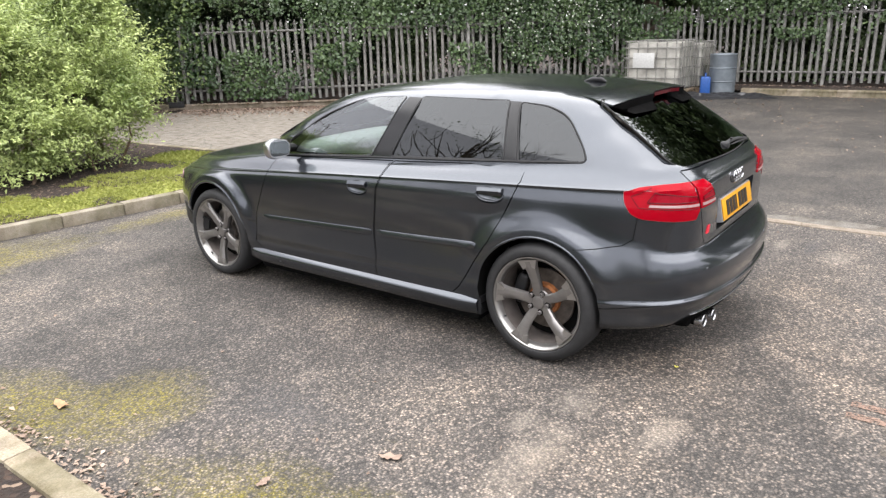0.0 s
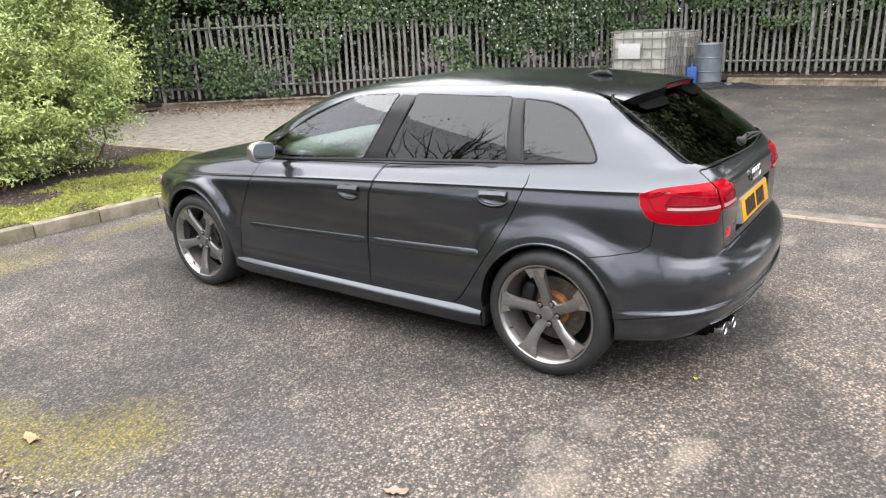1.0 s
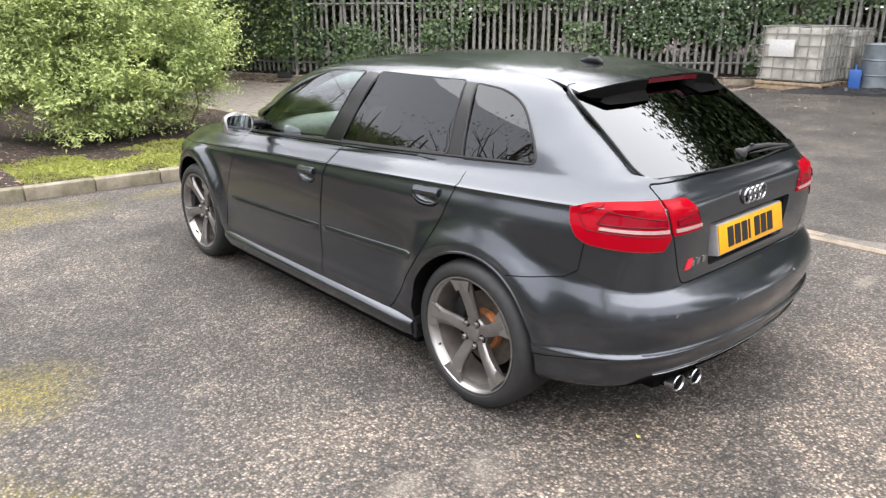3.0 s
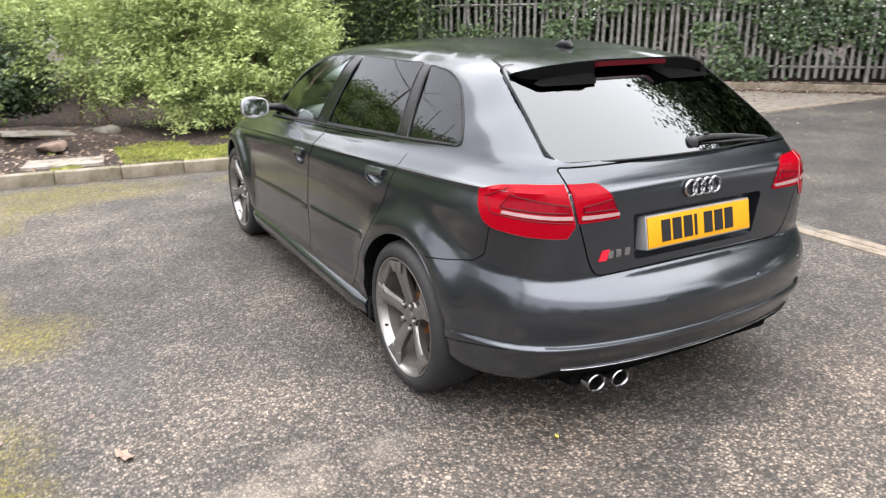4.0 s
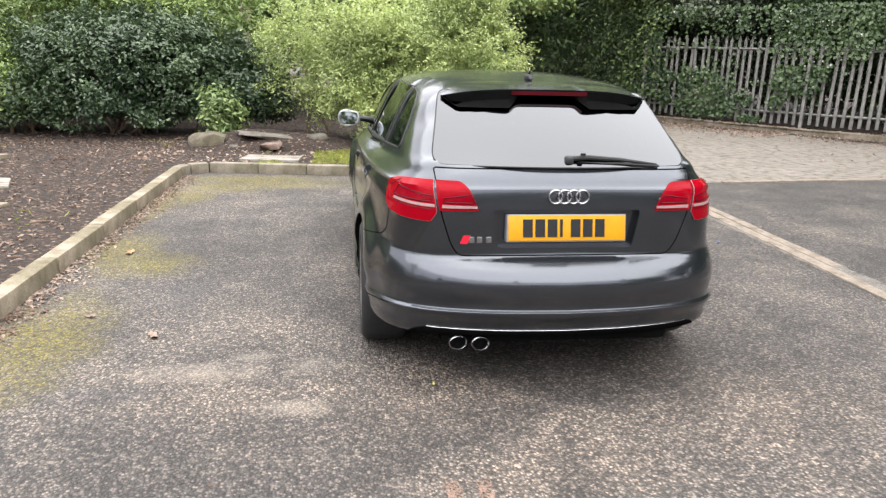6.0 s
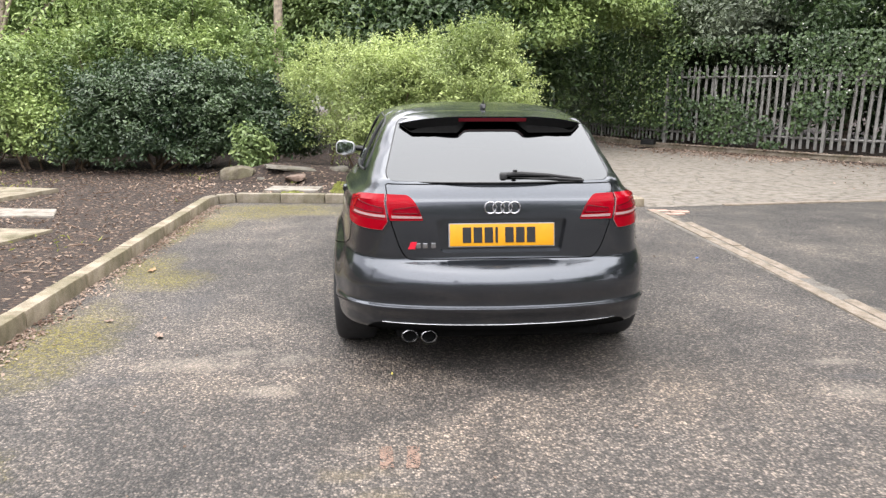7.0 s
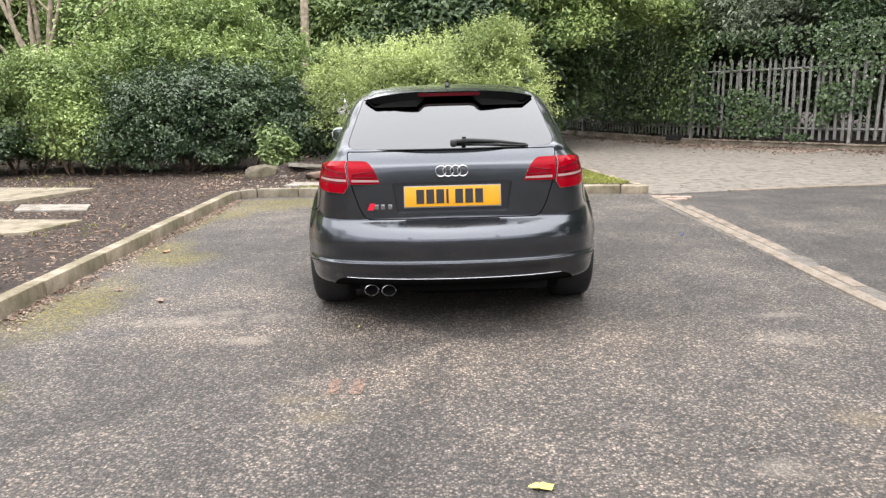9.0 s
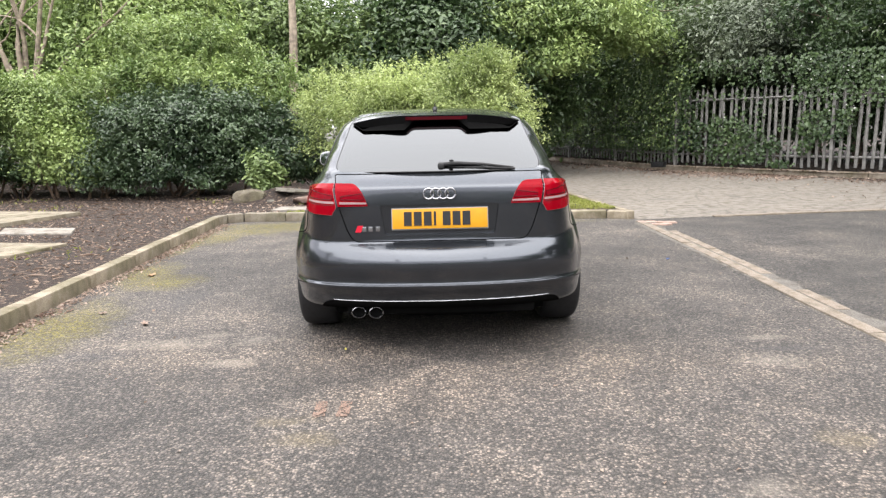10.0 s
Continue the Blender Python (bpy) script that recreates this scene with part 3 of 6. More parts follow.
def even(project, outline, axis, order=3):
    """A projector onto a smooth surface fitted through project over an outline; axis: the one it looks along."""
    us, vs = [p[0] for p in outline], [p[1] for p in outline]
    u0, v0 = (min(us) + max(us)) / 2, (min(vs) + max(vs)) / 2
    terms = [(i, j) for i in range(order + 2) for j in range(3) if i + j <= order + 1]
    rows, vals, way = [], [], 0.0
    for i in range(25):
        u = min(us) + (max(us) - min(us)) * (i + 0.5) / 25
        a, b = span(outline, u)
        for k in range(9):
            v = a + (b - a) * (k + 0.5) / 9
            p, n = project(u, v)
            rows.append([(u - u0) ** e * (v - v0) ** f for e, f in terms])
            vals.append(p[axis])
            way += n[axis]
    c = np.linalg.lstsq(np.array(rows), np.array(vals), rcond=None)[0]
    way = 1.0 if way > 0 else -1.0

    def smooth(u, v):
        du, dv = u - u0, v - v0
        d = sum(k * du ** e * dv ** f for k, (e, f) in zip(c, terms))
        gu = sum(k * e * du ** max(e - 1, 0) * dv ** f for k, (e, f) in zip(c, terms))
        gv = sum(k * f * du ** e * dv ** max(f - 1, 0) for k, (e, f) in zip(c, terms))
        if axis == 0:
            return Vector((d, u, v)), Vector((1, -gu, -gv)).normalized() * way
        return Vector((u, d, v)), Vector((-gu, 1, -gv)).normalized() * way
    return smooth


# window outlines, seen from the side (y, z) and from behind (x, z)
FRONT_GLASS = rounded([(2.78, 0.914), (1.985, 0.966), (1.835, 1.292), (2.14, 1.278), (2.42, 1.182), (2.72, 1.010)], [0.02, 0.02, 0.02, 0.10, 0.12, 0.03])
REAR_GLASS = rounded([(1.845, 0.973), (1.115, 1.006), (1.165, 1.288), (1.72, 1.294)], 0.02)
QUARTER_GLASS = rounded([(1.035, 1.000), (0.672, 1.022), (0.705, 1.085), (0.815, 1.225), (0.93, 1.268), (1.10, 1.282)], [0.02, 0.035, 0.05, 0.06, 0.07, 0.02])
BACK_GLASS = rounded([(-0.568, 1.012), (0.568, 1.012), (0.495, 1.288), (-0.495, 1.288)], [0.05, 0.05, 0.03, 0.03])
SCREEN_GLASS = rounded([(-0.59, 0.985), (0.59, 0.985), (0.47, 1.27), (-0.47, 1.27)], 0.05)


def prism(outline, axis, a, b):
    n = len(outline)
    put = (lambda s, u, v: (s, u, v)) if axis == "x" else (lambda s, u, v: (u, s, v))
    verts = [put(s, u, v) for s in (a, b) for u, v in outline]
    faces = [tuple(range(n)), tuple(range(2 * n - 1, n - 1, -1))] + [(i, (i + 1) % n, n + (i + 1) % n, n + i) for i in range(n)]
    return bm_from(verts, faces)


def carve(base, cutters, operation="DIFFERENCE"):
    """A mesh from base less (or within) the cutters; cutters: (bmesh, material slot of the cut faces)."""
    ob = new("shell", base)
    tools = []
    for bm, slot in cutters:
        t = obj("cutter", bm, None, False)
        for m in base.materials:
            t.data.materials.append(m)
        t.data.polygons.foreach_set("material_index", [slot] * len(t.data.polygons))
        md = ob.modifiers.new("cut", "BOOLEAN")
        md.operation, md.object, md.solver = operation, t, "EXACT"
        tools.append(t)
    bpy.context.view_layer.update()
    me = bpy.data.meshes.new_from_object(ob.evaluated_get(bpy.context.evaluated_depsgraph_get()))
    bpy.data.objects.remove(ob)
    for t in tools:
        data = t.data
        bpy.data.objects.remove(t)
        bpy.data.meshes.remove(data)
    me.set_sharp_from_angle(angle=radians(30))
    return me


def cylinder_x(x0, x1, y, z, r, steps=64):
    verts = [(x, y + r * math.cos(2 * math.pi * k / steps), z + r * math.sin(2 * math.pi * k / steps)) for x in (x0, x1) for k in range(steps)]
    return bm_from(verts, [tuple(range(steps)), tuple(range(2 * steps - 1, steps - 1, -1))] + [(k, (k + 1) % steps, steps + (k + 1) % steps, steps + k) for k in range(steps)])


CAVITY = [
    (0.70, 0.54, 3.05, 0.50, 0.50, 0.50, 5, 5, 0.0, 0.1, 1.6),
    (0.70, 0.46, 3.03, 0.85, 0.85, 0.85, 5, 5, 0.0, 0.1, 1.6),
    (0.69, 0.46, 3.0, 0.97, 0.94, 0.94, 5, 5, 0.05, 0.15, 1.6),
    (0.615, 0.62, 2.66, 1.11, 1.12, 1.09, 5, 4, 0.05, 0.13, 1.6),
    (0.525, 0.79, 2.40, 1.22, 1.25, 1.235, 5, 4, 0.05, 0.09, 1.6),
    (0.45, 0.90, 2.18, 1.255, 1.29, 1.27, 5, 4, 0.04, 0.05, 1.6),
    (0.30, 1.05, 1.9, 1.30, 1.32, 1.31, 4, 4, 0.0, 0.0, 1.6),
]
FRONT_DOOR = [(2.80, 0.905), (2.84, 0.80), (2.96, 0.53), (2.985, 0.33), (2.93, 0.275), (1.915, 0.275), (1.912, 0.55), (1.895, 0.80), (1.845, 0.935), (1.82, 0.952)]
REAR_DOOR = [(1.81, 0.952), (1.838, 0.93), (1.888, 0.80), (1.905, 0.55), (1.908, 0.275), (1.37, 0.275), (1.31, 0.33), (1.12, 0.61), (1.03, 0.79), (0.978, 0.92), (0.985, 0.992)]
TAILGATE = rounded([(-0.570, 1.0), (-0.547, 0.83), (-0.502, 0.69), (-0.468, 0.636), (0.468, 0.636), (0.502, 0.69), (0.547, 0.83), (0.570, 1.0)], [0.015, 0.04, 0.04, 0.04, 0.04, 0.04, 0.04, 0.015])
RECESS = rounded([(-0.325, 0.836), (-0.30, 0.668), (0.30, 0.668), (0.325, 0.836)], 0.02)


def shrink(outline, by):
    """Pulls a closed outline in towards its own inside."""
    n, out = len(outline), []
    area = sum(outline[i - 1][0] * outline[i][1] - outline[i][0] * outline[i - 1][1] for i in range(n))
    s = 1 if area > 0 else -1
    for i, p in enumerate(outline):
        a, b = Vector(outline[i - 1]), Vector(outline[(i + 1) % n])
        d = (b - a).normalized()
        out.append((p[0] - s * d.y * by, p[1] + s * d.x * by))
    return out


def dense(points, step=0.02):
    out = []
    for a, b in zip(points, points[1:]):
        k = max(1, int(math.dist(a, b) / step))
        out += [tuple(a[j] + (b[j] - a[j]) * i / k for j in range(len(a))) for i in range(k)]
    return out + [points[-1]]


def seam_bm(points, project, radius=0.003, lift=0.0, step=0.02, closed=False):
    pts = dense(list(points) + ([points[0]] if closed else []), step)
    if closed:
        pts = pts[:-1]
    got = [project(*p) for p in pts]
    return tube_bm([p + n * lift for p, n in got], radius, 6, closed)


def linked(name, me, parent, label=""):
    ob = new(name, me)
    ob.parent = parent
    me.name = name
    return tagged(ob, label)


def ellipsoid_bm(centre, radii, power=2.0, seg=24, rings=14):
    """A rounded box: power 2 is an ellipsoid, more is squarer."""
    def c(a):
        return math.copysign(abs(math.cos(a)) ** (2 / power), math.cos(a))

    def s(a):
        return math.copysign(abs(math.sin(a)) ** (2 / power), math.sin(a))
    verts = []
    for i in range(rings + 1):
        v = -math.pi / 2 + math.pi * i / rings
        for k in range(seg):
            u = 2 * math.pi * k / seg
            verts.append((centre[0] + radii[0] * c(v) * c(u), centre[1] + radii[1] * c(v) * s(u), centre[2] + radii[2] * s(v)))
    faces = [(i * seg + k, i * seg + (k + 1) % seg, (i + 1) * seg + (k + 1) % seg, (i + 1) * seg + k) for i in range(rings) for k in range(seg)]
    bm = bm_from(verts, faces)
    bmesh.ops.remove_doubles(bm, verts=bm.verts[:], dist=1e-5)
    return bm


def sink_bowl(sign, outline, me):
    """Sinks the handle's bowl into a door."""
    y, z = (2.035, 0.795) if outline is FRONT_DOOR else (1.137, 0.846)
    p, n = on_side(sign)(y, z)
    bowl = ellipsoid_bm((p.x + sign * 0.004, y, z - 0.004), (0.034, 0.080, 0.043), 2.3, 48, 28)
    out = carve(me, [(bowl, 0)])
    out.polygons.foreach_set("use_smooth", [True] * len(out.polygons))
    out.set_sharp_from_angle(angle=radians(30))
    return out


def build_shell(car):
    base = bpy.data.meshes.new("shell")
    body_bm.to_mesh(base)
    for m in (PAINT, WELL, CABIN):
        base.materials.append(m)
    base.polygons.foreach_set("use_smooth", [True] * len(base.polygons))
    cutters = [(shell_bm(car_grid(CAVITY, 3, 48), False), 2)]
    cutters.append((prism(BACK_GLASS, "y", -0.1, 0.76), 1))
    cutters.append((prism(SCREEN_GLASS, "y", 2.0, 3.6), 1))
    cutters.append((prism(RECESS, "y", -0.1, 0.190), 0))
    for sign in (-1, 1):
        for axle in (REAR_AXLE, FRONT_AXLE):
            cutters.append((cylinder_x(sign * 0.58, sign * 1.1, axle, HUB_Z + 0.008, 0.338 if axle < 2 else 0.360), 1))
        for o in (FRONT_GLASS, REAR_GLASS, QUARTER_GLASS):
            cutters.append((prism(o, "x", sign * 0.45, sign * 1.1), 1))
    first = carve(base, cutters)
    doors = []
    gaps = []
    for sign in (-1, 1):
        for outline in (FRONT_DOOR, REAR_DOOR):
            doors.append((sign, outline, carve(first, [(prism(shrink(outline, 0.0030), "x", sign * 0.745, sign * 1.1), 0)], "INTERSECT")))
            gaps.append((prism(shrink(outline, -0.0022), "x", sign * 0.745, sign * 1.1), 1))
    doors = [(sign, outline, sink_bowl(sign, outline, me)) for sign, outline, me in doors]
    gate = carve(first, [(prism(shrink(TAILGATE, 0.003), "y", -0.3, 0.36), 0)], "INTERSECT")
    gaps.append((prism(shrink(TAILGATE, -0.0022), "y", -0.3, 0.36), 1))
    linked("body", carve(first, gaps), car, "dark grey metallic body shell")
    return doors, linked("tailgate", gate, car)


def moulding_bm(a, b, side, deep=0.042):
    """A rubbing strip from a to b (y, z of its top edge), with a sloping top and tapered ends."""
    prof = [(0.0, -0.002), (-0.0012, 0.006), (-0.005, 0.009), (-deep + 0.008, 0.010), (-deep + 0.003, 0.006), (-deep, -0.002)]
    verts, faces, n, k = [], [], 28, len(prof)
    for i in range(n + 1):
        t = i / n
        y, z = a[0] + (b[0] - a[0]) * t, a[1] + (b[1] - a[1]) * t
        thin = min(1.0, min(t, 1 - t) * 60 + 0.2)
        for dz, out in prof:
            p, nrm = side(y, z - deep / 2 + (dz + deep / 2) * (0.7 + 0.3 * thin))
            verts.append(p + nrm * (out * thin if out > 0 else out))
    for i in range(n):
        faces += [(i * k + j, i * k + j + 1, (i + 1) * k + j + 1, (i + 1) * k + j) for j in range(k - 1)]
    faces += [tuple(range(k)), tuple(n * k + j for j in range(k))]
    return bm_from(verts, faces)


def build_doors(car, doors):
    for sign, outline, me in doors:
        front = outline is FRONT_DOOR
        door = linked("front_door" if front else "rear_door", me, car)
        side = on_side(sign)
        y0, y1, z0, z1 = (1.955, 2.115, 0.752, 0.838) if front else (1.055, 1.22, 0.805, 0.888)
        part("door_handle", seam_bm([(y0 + 0.012, z1 - 0.024), (y0 + 0.03, z1 - 0.022), (y1 - 0.03, z1 - 0.026), (y1 - 0.012, z1 - 0.028)], side, 0.019, -0.001), PAINT, door)
        c, w, h = (y0 + y1) / 2, (y1 - y0) / 2, (z1 - z0) * 0.62
        rim = [(c + w * math.cos(a), z1 - 0.026 + h * -math.sin(a) ** 0.75) for a in [math.pi * (0.04 + 0.92 * i / 20) for i in range(21)]]
        part("handle_bowl_rim", seam_bm(rim, side, 0.0035, 0.0), PAINT, door)
        ends = [(2.895, 0.527), (1.93, 0.562)] if front else [(1.885, 0.565), (1.20, 0.592)]
        part("side_moulding", moulding_bm(ends[0], ends[1], side), PAINT, door, "slim body-coloured rubbing strip")


def build_glass(car, gate):
    for sign in (-1, 1):
        side = on_side(sign)
        for name, o, mat, label in (("front_door_glass", FRONT_GLASS, CLEAR, "clear front side window"), ("rear_door_glass", REAR_GLASS, TINTED, "dark tinted side window"), ("quarter_glass", QUARTER_GLASS, TINTED, "dark tinted quarter window")):
            pane = part(name, patch_bm(shrink(o, -0.004), even(side, o, 0, 1), -0.003, 0.007, 0.04, 10), mat, car, label)
            pane.visible_shadow = False
            part("window_trim", seam_bm(o, side, 0.0055, 0.0, 0.03, True), BLACK, pane, "black window trim")
        part("window_sill_strip", seam_bm([(2.78, 0.912), (1.93, 0.962), (0.72, 1.020)], side, 0.006, 0.002), BLACK, car, "black waist strip")
        post = [(1.995, 0.968), (1.84, 0.975), (1.715, 1.288), (1.82, 1.290)]
        part("centre_pillar", patch_bm(post, side, 0.002, 0.01, 0.02, 12), GLOSSBLACK, car, "black door pillar")
        post = [(1.118, 1.005), (1.028, 1.012), (1.10, 1.283), (1.168, 1.285)]
        part("rear_pillar_trim", patch_bm(post, side, 0.002, 0.01, 0.02, 12), GLOSSBLACK, car, "black window divider")
    back = even(on_rear, BACK_GLASS, 1, 1)
    pane = part("rear_window", patch_bm(shrink(BACK_GLASS, -0.006), back, 0.006, 0.011, 0.04, 10), BACKTINT, car, "dark tinted rear window")
    pane.visible_shadow = False
    part("window_seal", seam_bm(shrink(BACK_GLASS, -0.007), back, 0.0035, 0.004, 0.03, True), BLACK, pane, "black rubber seal")

    def on_front(x, z):
        p, n, _, _ = TREE.ray_cast(Vector((x, 6, z)), Vector((0, -1, 0)))
        return (p, n) if p else (Vector((x, 2.6, z)), Vector((0, 1, 0)))
    pane = part("windscreen", patch_bm(shrink(SCREEN_GLASS, -0.006), even(on_front, SCREEN_GLASS, 1, 1), 0.0, 0.006, 0.04, 10), CLEAR, car, "clear windscreen")
    pane.visible_shadow = False
    for sign in (-1, 1):
        part("headlight", patch_bm(rounded([(sign * 0.42, 0.58), (sign * 0.70, 0.62), (sign * 0.70, 0.68), (sign * 0.44, 0.665)], 0.03), on_front, 0.004, 0.01, 0.03, 6), PALELENS, car, "clear headlamp")
        part("front_intake", patch_bm(rounded([(sign * 0.50, 0.27), (sign * 0.83, 0.30), (sign * 0.82, 0.46), (sign * 0.52, 0.42)], 0.03), on_front, 0.004, 0.01, 0.03, 6), BLACK, car, "black front air intake")
    part("grille", patch_bm(rounded([(-0.30, 0.32), (0.30, 0.32), (0.36, 0.66), (-0.36, 0.66)], 0.04), on_front, 0.004, 0.01, 0.04, 6), BLACK, car, "black front grille")


def build_lights(car, gate):
    for sign in (-1, 1):
        at = lamp_face(sign)
        outer = rounded([(20.0, 0.952), (40, 0.946), (58, 0.934), (72.5, 0.914), (71.5, 0.868), (66.5, 0.818), (59, 0.797), (40, 0.788), (19.8, 0.785), (16.0, 0.826)], [0.01, 3, 3, 1.2, 2, 3, 3, 4, 0.6, 0.4])
        inner = rounded([(18.4, 0.952), (1.5, 0.951), (-4.5, 0.912), (-9.0, 0.833), (14.4, 0.832)], [0.2, 3, 3, 0.5, 0.3])
        lamp = part("tail_light", patch_bm(outer, at, 0.006, 0.02, 1.2, 14), REDLENS, car, "red wrap-around tail light")
        part("reversing_lens", patch_bm([(17.5, 0.846), (53, 0.851), (52, 0.861), (17.5, 0.858)], at, 0.0105, 0.004, 1.0, 3), PALELENS, lamp, "pale clear lamp strip")
        part("lamp_surround", seam_bm(outer, at, 0.0014, 0.004, 0.8, True), PALELENS, lamp, "thin pale lamp rim")
        part("brake_lens", patch_bm([(19, 0.868), (54, 0.870), (48, 0.915), (19, 0.890)], at, 0.0095, 0.004, 1.0, 6), REDDARK, lamp)
        part("lens_divider", seam_bm([(19, 0.868), (54, 0.870), (48, 0.915), (19, 0.890)], at, 0.0018, 0.010, 1.0, True), REDSMOKE, lamp)
        part("lens_divider", seam_bm([(18, 0.836), (60, 0.846), (66, 0.895), (50, 0.932)], at, 0.0016, 0.0065, 1.0), REDSMOKE, lamp)
        lamp = part("gate_light", patch_bm(inner, at, 0.006, 0.02, 1.2, 12), REDLENS, gate, "red tailgate light")
        part("reversing_lens", patch_bm([(13.0, 0.844), (-8, 0.843), (-8, 0.853), (13.0, 0.857)], at, 0.0105, 0.004, 1.0, 3), PALELENS, lamp, "pale clear lamp strip")
        part("brake_lens", patch_bm([(12, 0.868), (-6.5, 0.866), (-4, 0.900), (12, 0.885)], at, 0.0095, 0.004, 1.0, 6), REDDARK, lamp)
        part("lens_divider", seam_bm([(12, 0.868), (-6.5, 0.866), (-4, 0.900), (12, 0.885)], at, 0.0018, 0.010, 1.0, True), REDSMOKE, lamp)


def build_tail(car, gate):
    # number plate with plain bars
    lean = math.degrees(math.atan2(0.022, 0.111))
    holder = part("plate_holder", box_bm(-0.2625, 0.2625, -0.004, 0.052, -0.059, 0.059, 0.003), PLATEGREY, gate, "grey plate surround")
    holder.matrix_world = pose(0, 0.149, 0.757, -lean)
    plate = part("number_plate", box_bm(-0.258, 0.258, -0.009, -0.004, -0.054, 0.054, 0.002), YELLOW, gate, "yellow number plate")
    plate.matrix_world = pose(0, 0.149, 0.757, -lean)
    x = -0.195
    for i in range(7):
        bar = part("plate_bar", box_bm(x, x + (0.012 if i == 3 else 0.042), -0.0115, -0.008, -0.038, 0.038), BLACK, plate, "", False)
        bar.matrix_world = plate.matrix_world
        x += (0.012 if i == 3 else 0.042) + (0.036 if i == 3 else 0.012)
    for i in range(4):
        c = -0.0585 + 0.039 * i
        p, n = on_rear(c, 0.893)
        ring = [(c + 0.0285 * math.cos(t), p.y - 0.008, 0.893 + 0.0285 * math.sin(t)) for t in (2 * math.pi * k / 32 for k in range(32))]
        part("badge_ring", tube_bm(ring, 0.0046, 8, True), BADGE, gate, "chrome badge ring")
    p, n = on_rear(-0.42, 0.708)
    bm = bm_from([(-0.462, p.y - 0.004, 0.690), (-0.430, p.y - 0.004, 0.690), (-0.418, p.y - 0.004, 0.726), (-0.448, p.y - 0.004, 0.726),
                  (-0.462, p.y + 0.01, 0.690), (-0.430, p.y + 0.01, 0.690), (-0.418, p.y + 0.01, 0.726), (-0.448, p.y + 0.01, 0.726)],
                 [(0, 1, 2, 3), (0, 4, 5, 1), (1, 5, 6, 2), (2, 6, 7, 3), (3, 7, 4, 0)])
    part("model_badge", bm, REDPAINT, gate, "small red slanted badge", False)
    for x0 in (-0.412, -0.378, -0.338):
        p, n = on_rear(x0, 0.708)
        part("badge_bar", box_bm(x0 - 0.012, x0 + 0.012, p.y - 0.004, p.y + 0.01, 0.693, 0.720, 0.003), BADGE, gate, "small chrome badge bar")
    q, nn = on_rear(0.435, 0.882)
    part("script_badge", box_bm(0.405, 0.465, q.y - 0.004, q.y + 0.01, 0.877, 0.886, 0.002), BADGE, gate, "small chrome script badge")
    # wiper
    def off_glass(x, z, out):
        q, nn = on_rear(x, z)
        return q + nn * out
    arm = [off_glass(0.010, 1.026, 0.024), off_glass(0.10, 1.029, 0.026), off_glass(0.24, 1.025, 0.020), off_glass(0.41, 1.012, 0.012)]
    wiper = part("rear_wiper", join(ellipsoid_bm(tuple(off_glass(0.014, 1.026, 0.012)), (0.019, 0.024, 0.020), 3), tube_bm(arm, [0.011, 0.011, 0.009, 0.005], 8)), RUBBER, car, "black rear wiper arm")
    part("wiper_blade", tube_bm([off_glass(0.05, 1.018, 0.010), off_glass(0.24, 1.016, 0.010), off_glass(0.42, 1.008, 0.009)], 0.006, 6), RUBBER, wiper)
    part("washer_cap", ellipsoid_bm(tuple(off_glass(0.07, 1.030, 0.045)), (0.012, 0.006, 0.006), 3), BLACK, wiper)
    # roof spoiler: painted blade on top, black flanks and brake lamp beneath
    def edge(x):
        # the middle, over the brake lamp, is set back from the two wings
        back = 1 / (1 + math.exp((abs(x) - 0.165) / 0.009))
        return 0.530 + 0.105 * abs(x / 0.5) ** 2.6 + 0.040 * back, 1.317 - 0.042 * abs(x / 0.5) ** 3 - 0.003 * back
    verts, faces, cols, rows = [], [], 72, 8
    for i in range(cols + 1):
        x = -0.497 + 0.994 * i / cols
        ye, ze = edge(x)
        yr = 0.95 - 0.08 * abs(x / 0.5) ** 2
        top, _ = on_top(x * 0.90, yr)
        for k in range(rows + 1):
            t = k / rows
            verts.append((x * (0.90 + 0.10 * t), yr + (ye - yr) * t, top.z - 0.004 + (ze - top.z + 0.004) * t + 0.008 * math.sin(math.pi * t) * (1 - 0.3 * t)))
    m = rows + 1
    for i in range(cols):
        for k in range(rows):
            faces.append((i * m + k, (i + 1) * m + k, (i + 1) * m + k + 1, i * m + k + 1))
    n = len(verts)
    verts += [(v[0], v[1] + 0.004, v[2] - 0.007) for v in verts]
    faces += [tuple(n + i for i in f[::-1]) for f in faces]
    rim = [k for k in range(m)] + [i * m + rows for i in range(1, cols + 1)] + [cols * m + k for k in range(rows - 1, -1, -1)] + [i * m for i in range(cols - 1, 0, -1)]
    faces += [(a, b, n + b, n + a) for a, b in zip(rim, rim[1:] + rim[:1])]
    spoiler = part("roof_spoiler", bm_from(verts, faces), PAINT, car, "body-coloured roof spoiler")
    verts, faces = [], []
    for i in range(cols + 1):
        x = -0.488 + 0.976 * i / cols
        ye, ze = edge(x)
        a = abs(x)
        low = 1.277 - 0.050 * min(1, max(0, (a - 0.13) / 0.06)) + 0.036 * max(0, (a - 0.43) / 0.058)
        p, _ = on_rear(x * 0.98, low)
        q, _ = on_rear(x * 0.98, 1.288)
        verts += [(x, ye + 0.003, ze - 0.006), (x, ye + 0.012, max(ze - (0.028 if a < 0.16 else 0.046), low + 0.008)), (x, p.y - 0.012 - 0.03 * max(0.0, (a - 0.36) / 0.13), low + 0.004), (x, p.y + 0.03, low), (x, q.y + 0.08, ze - 0.012)]
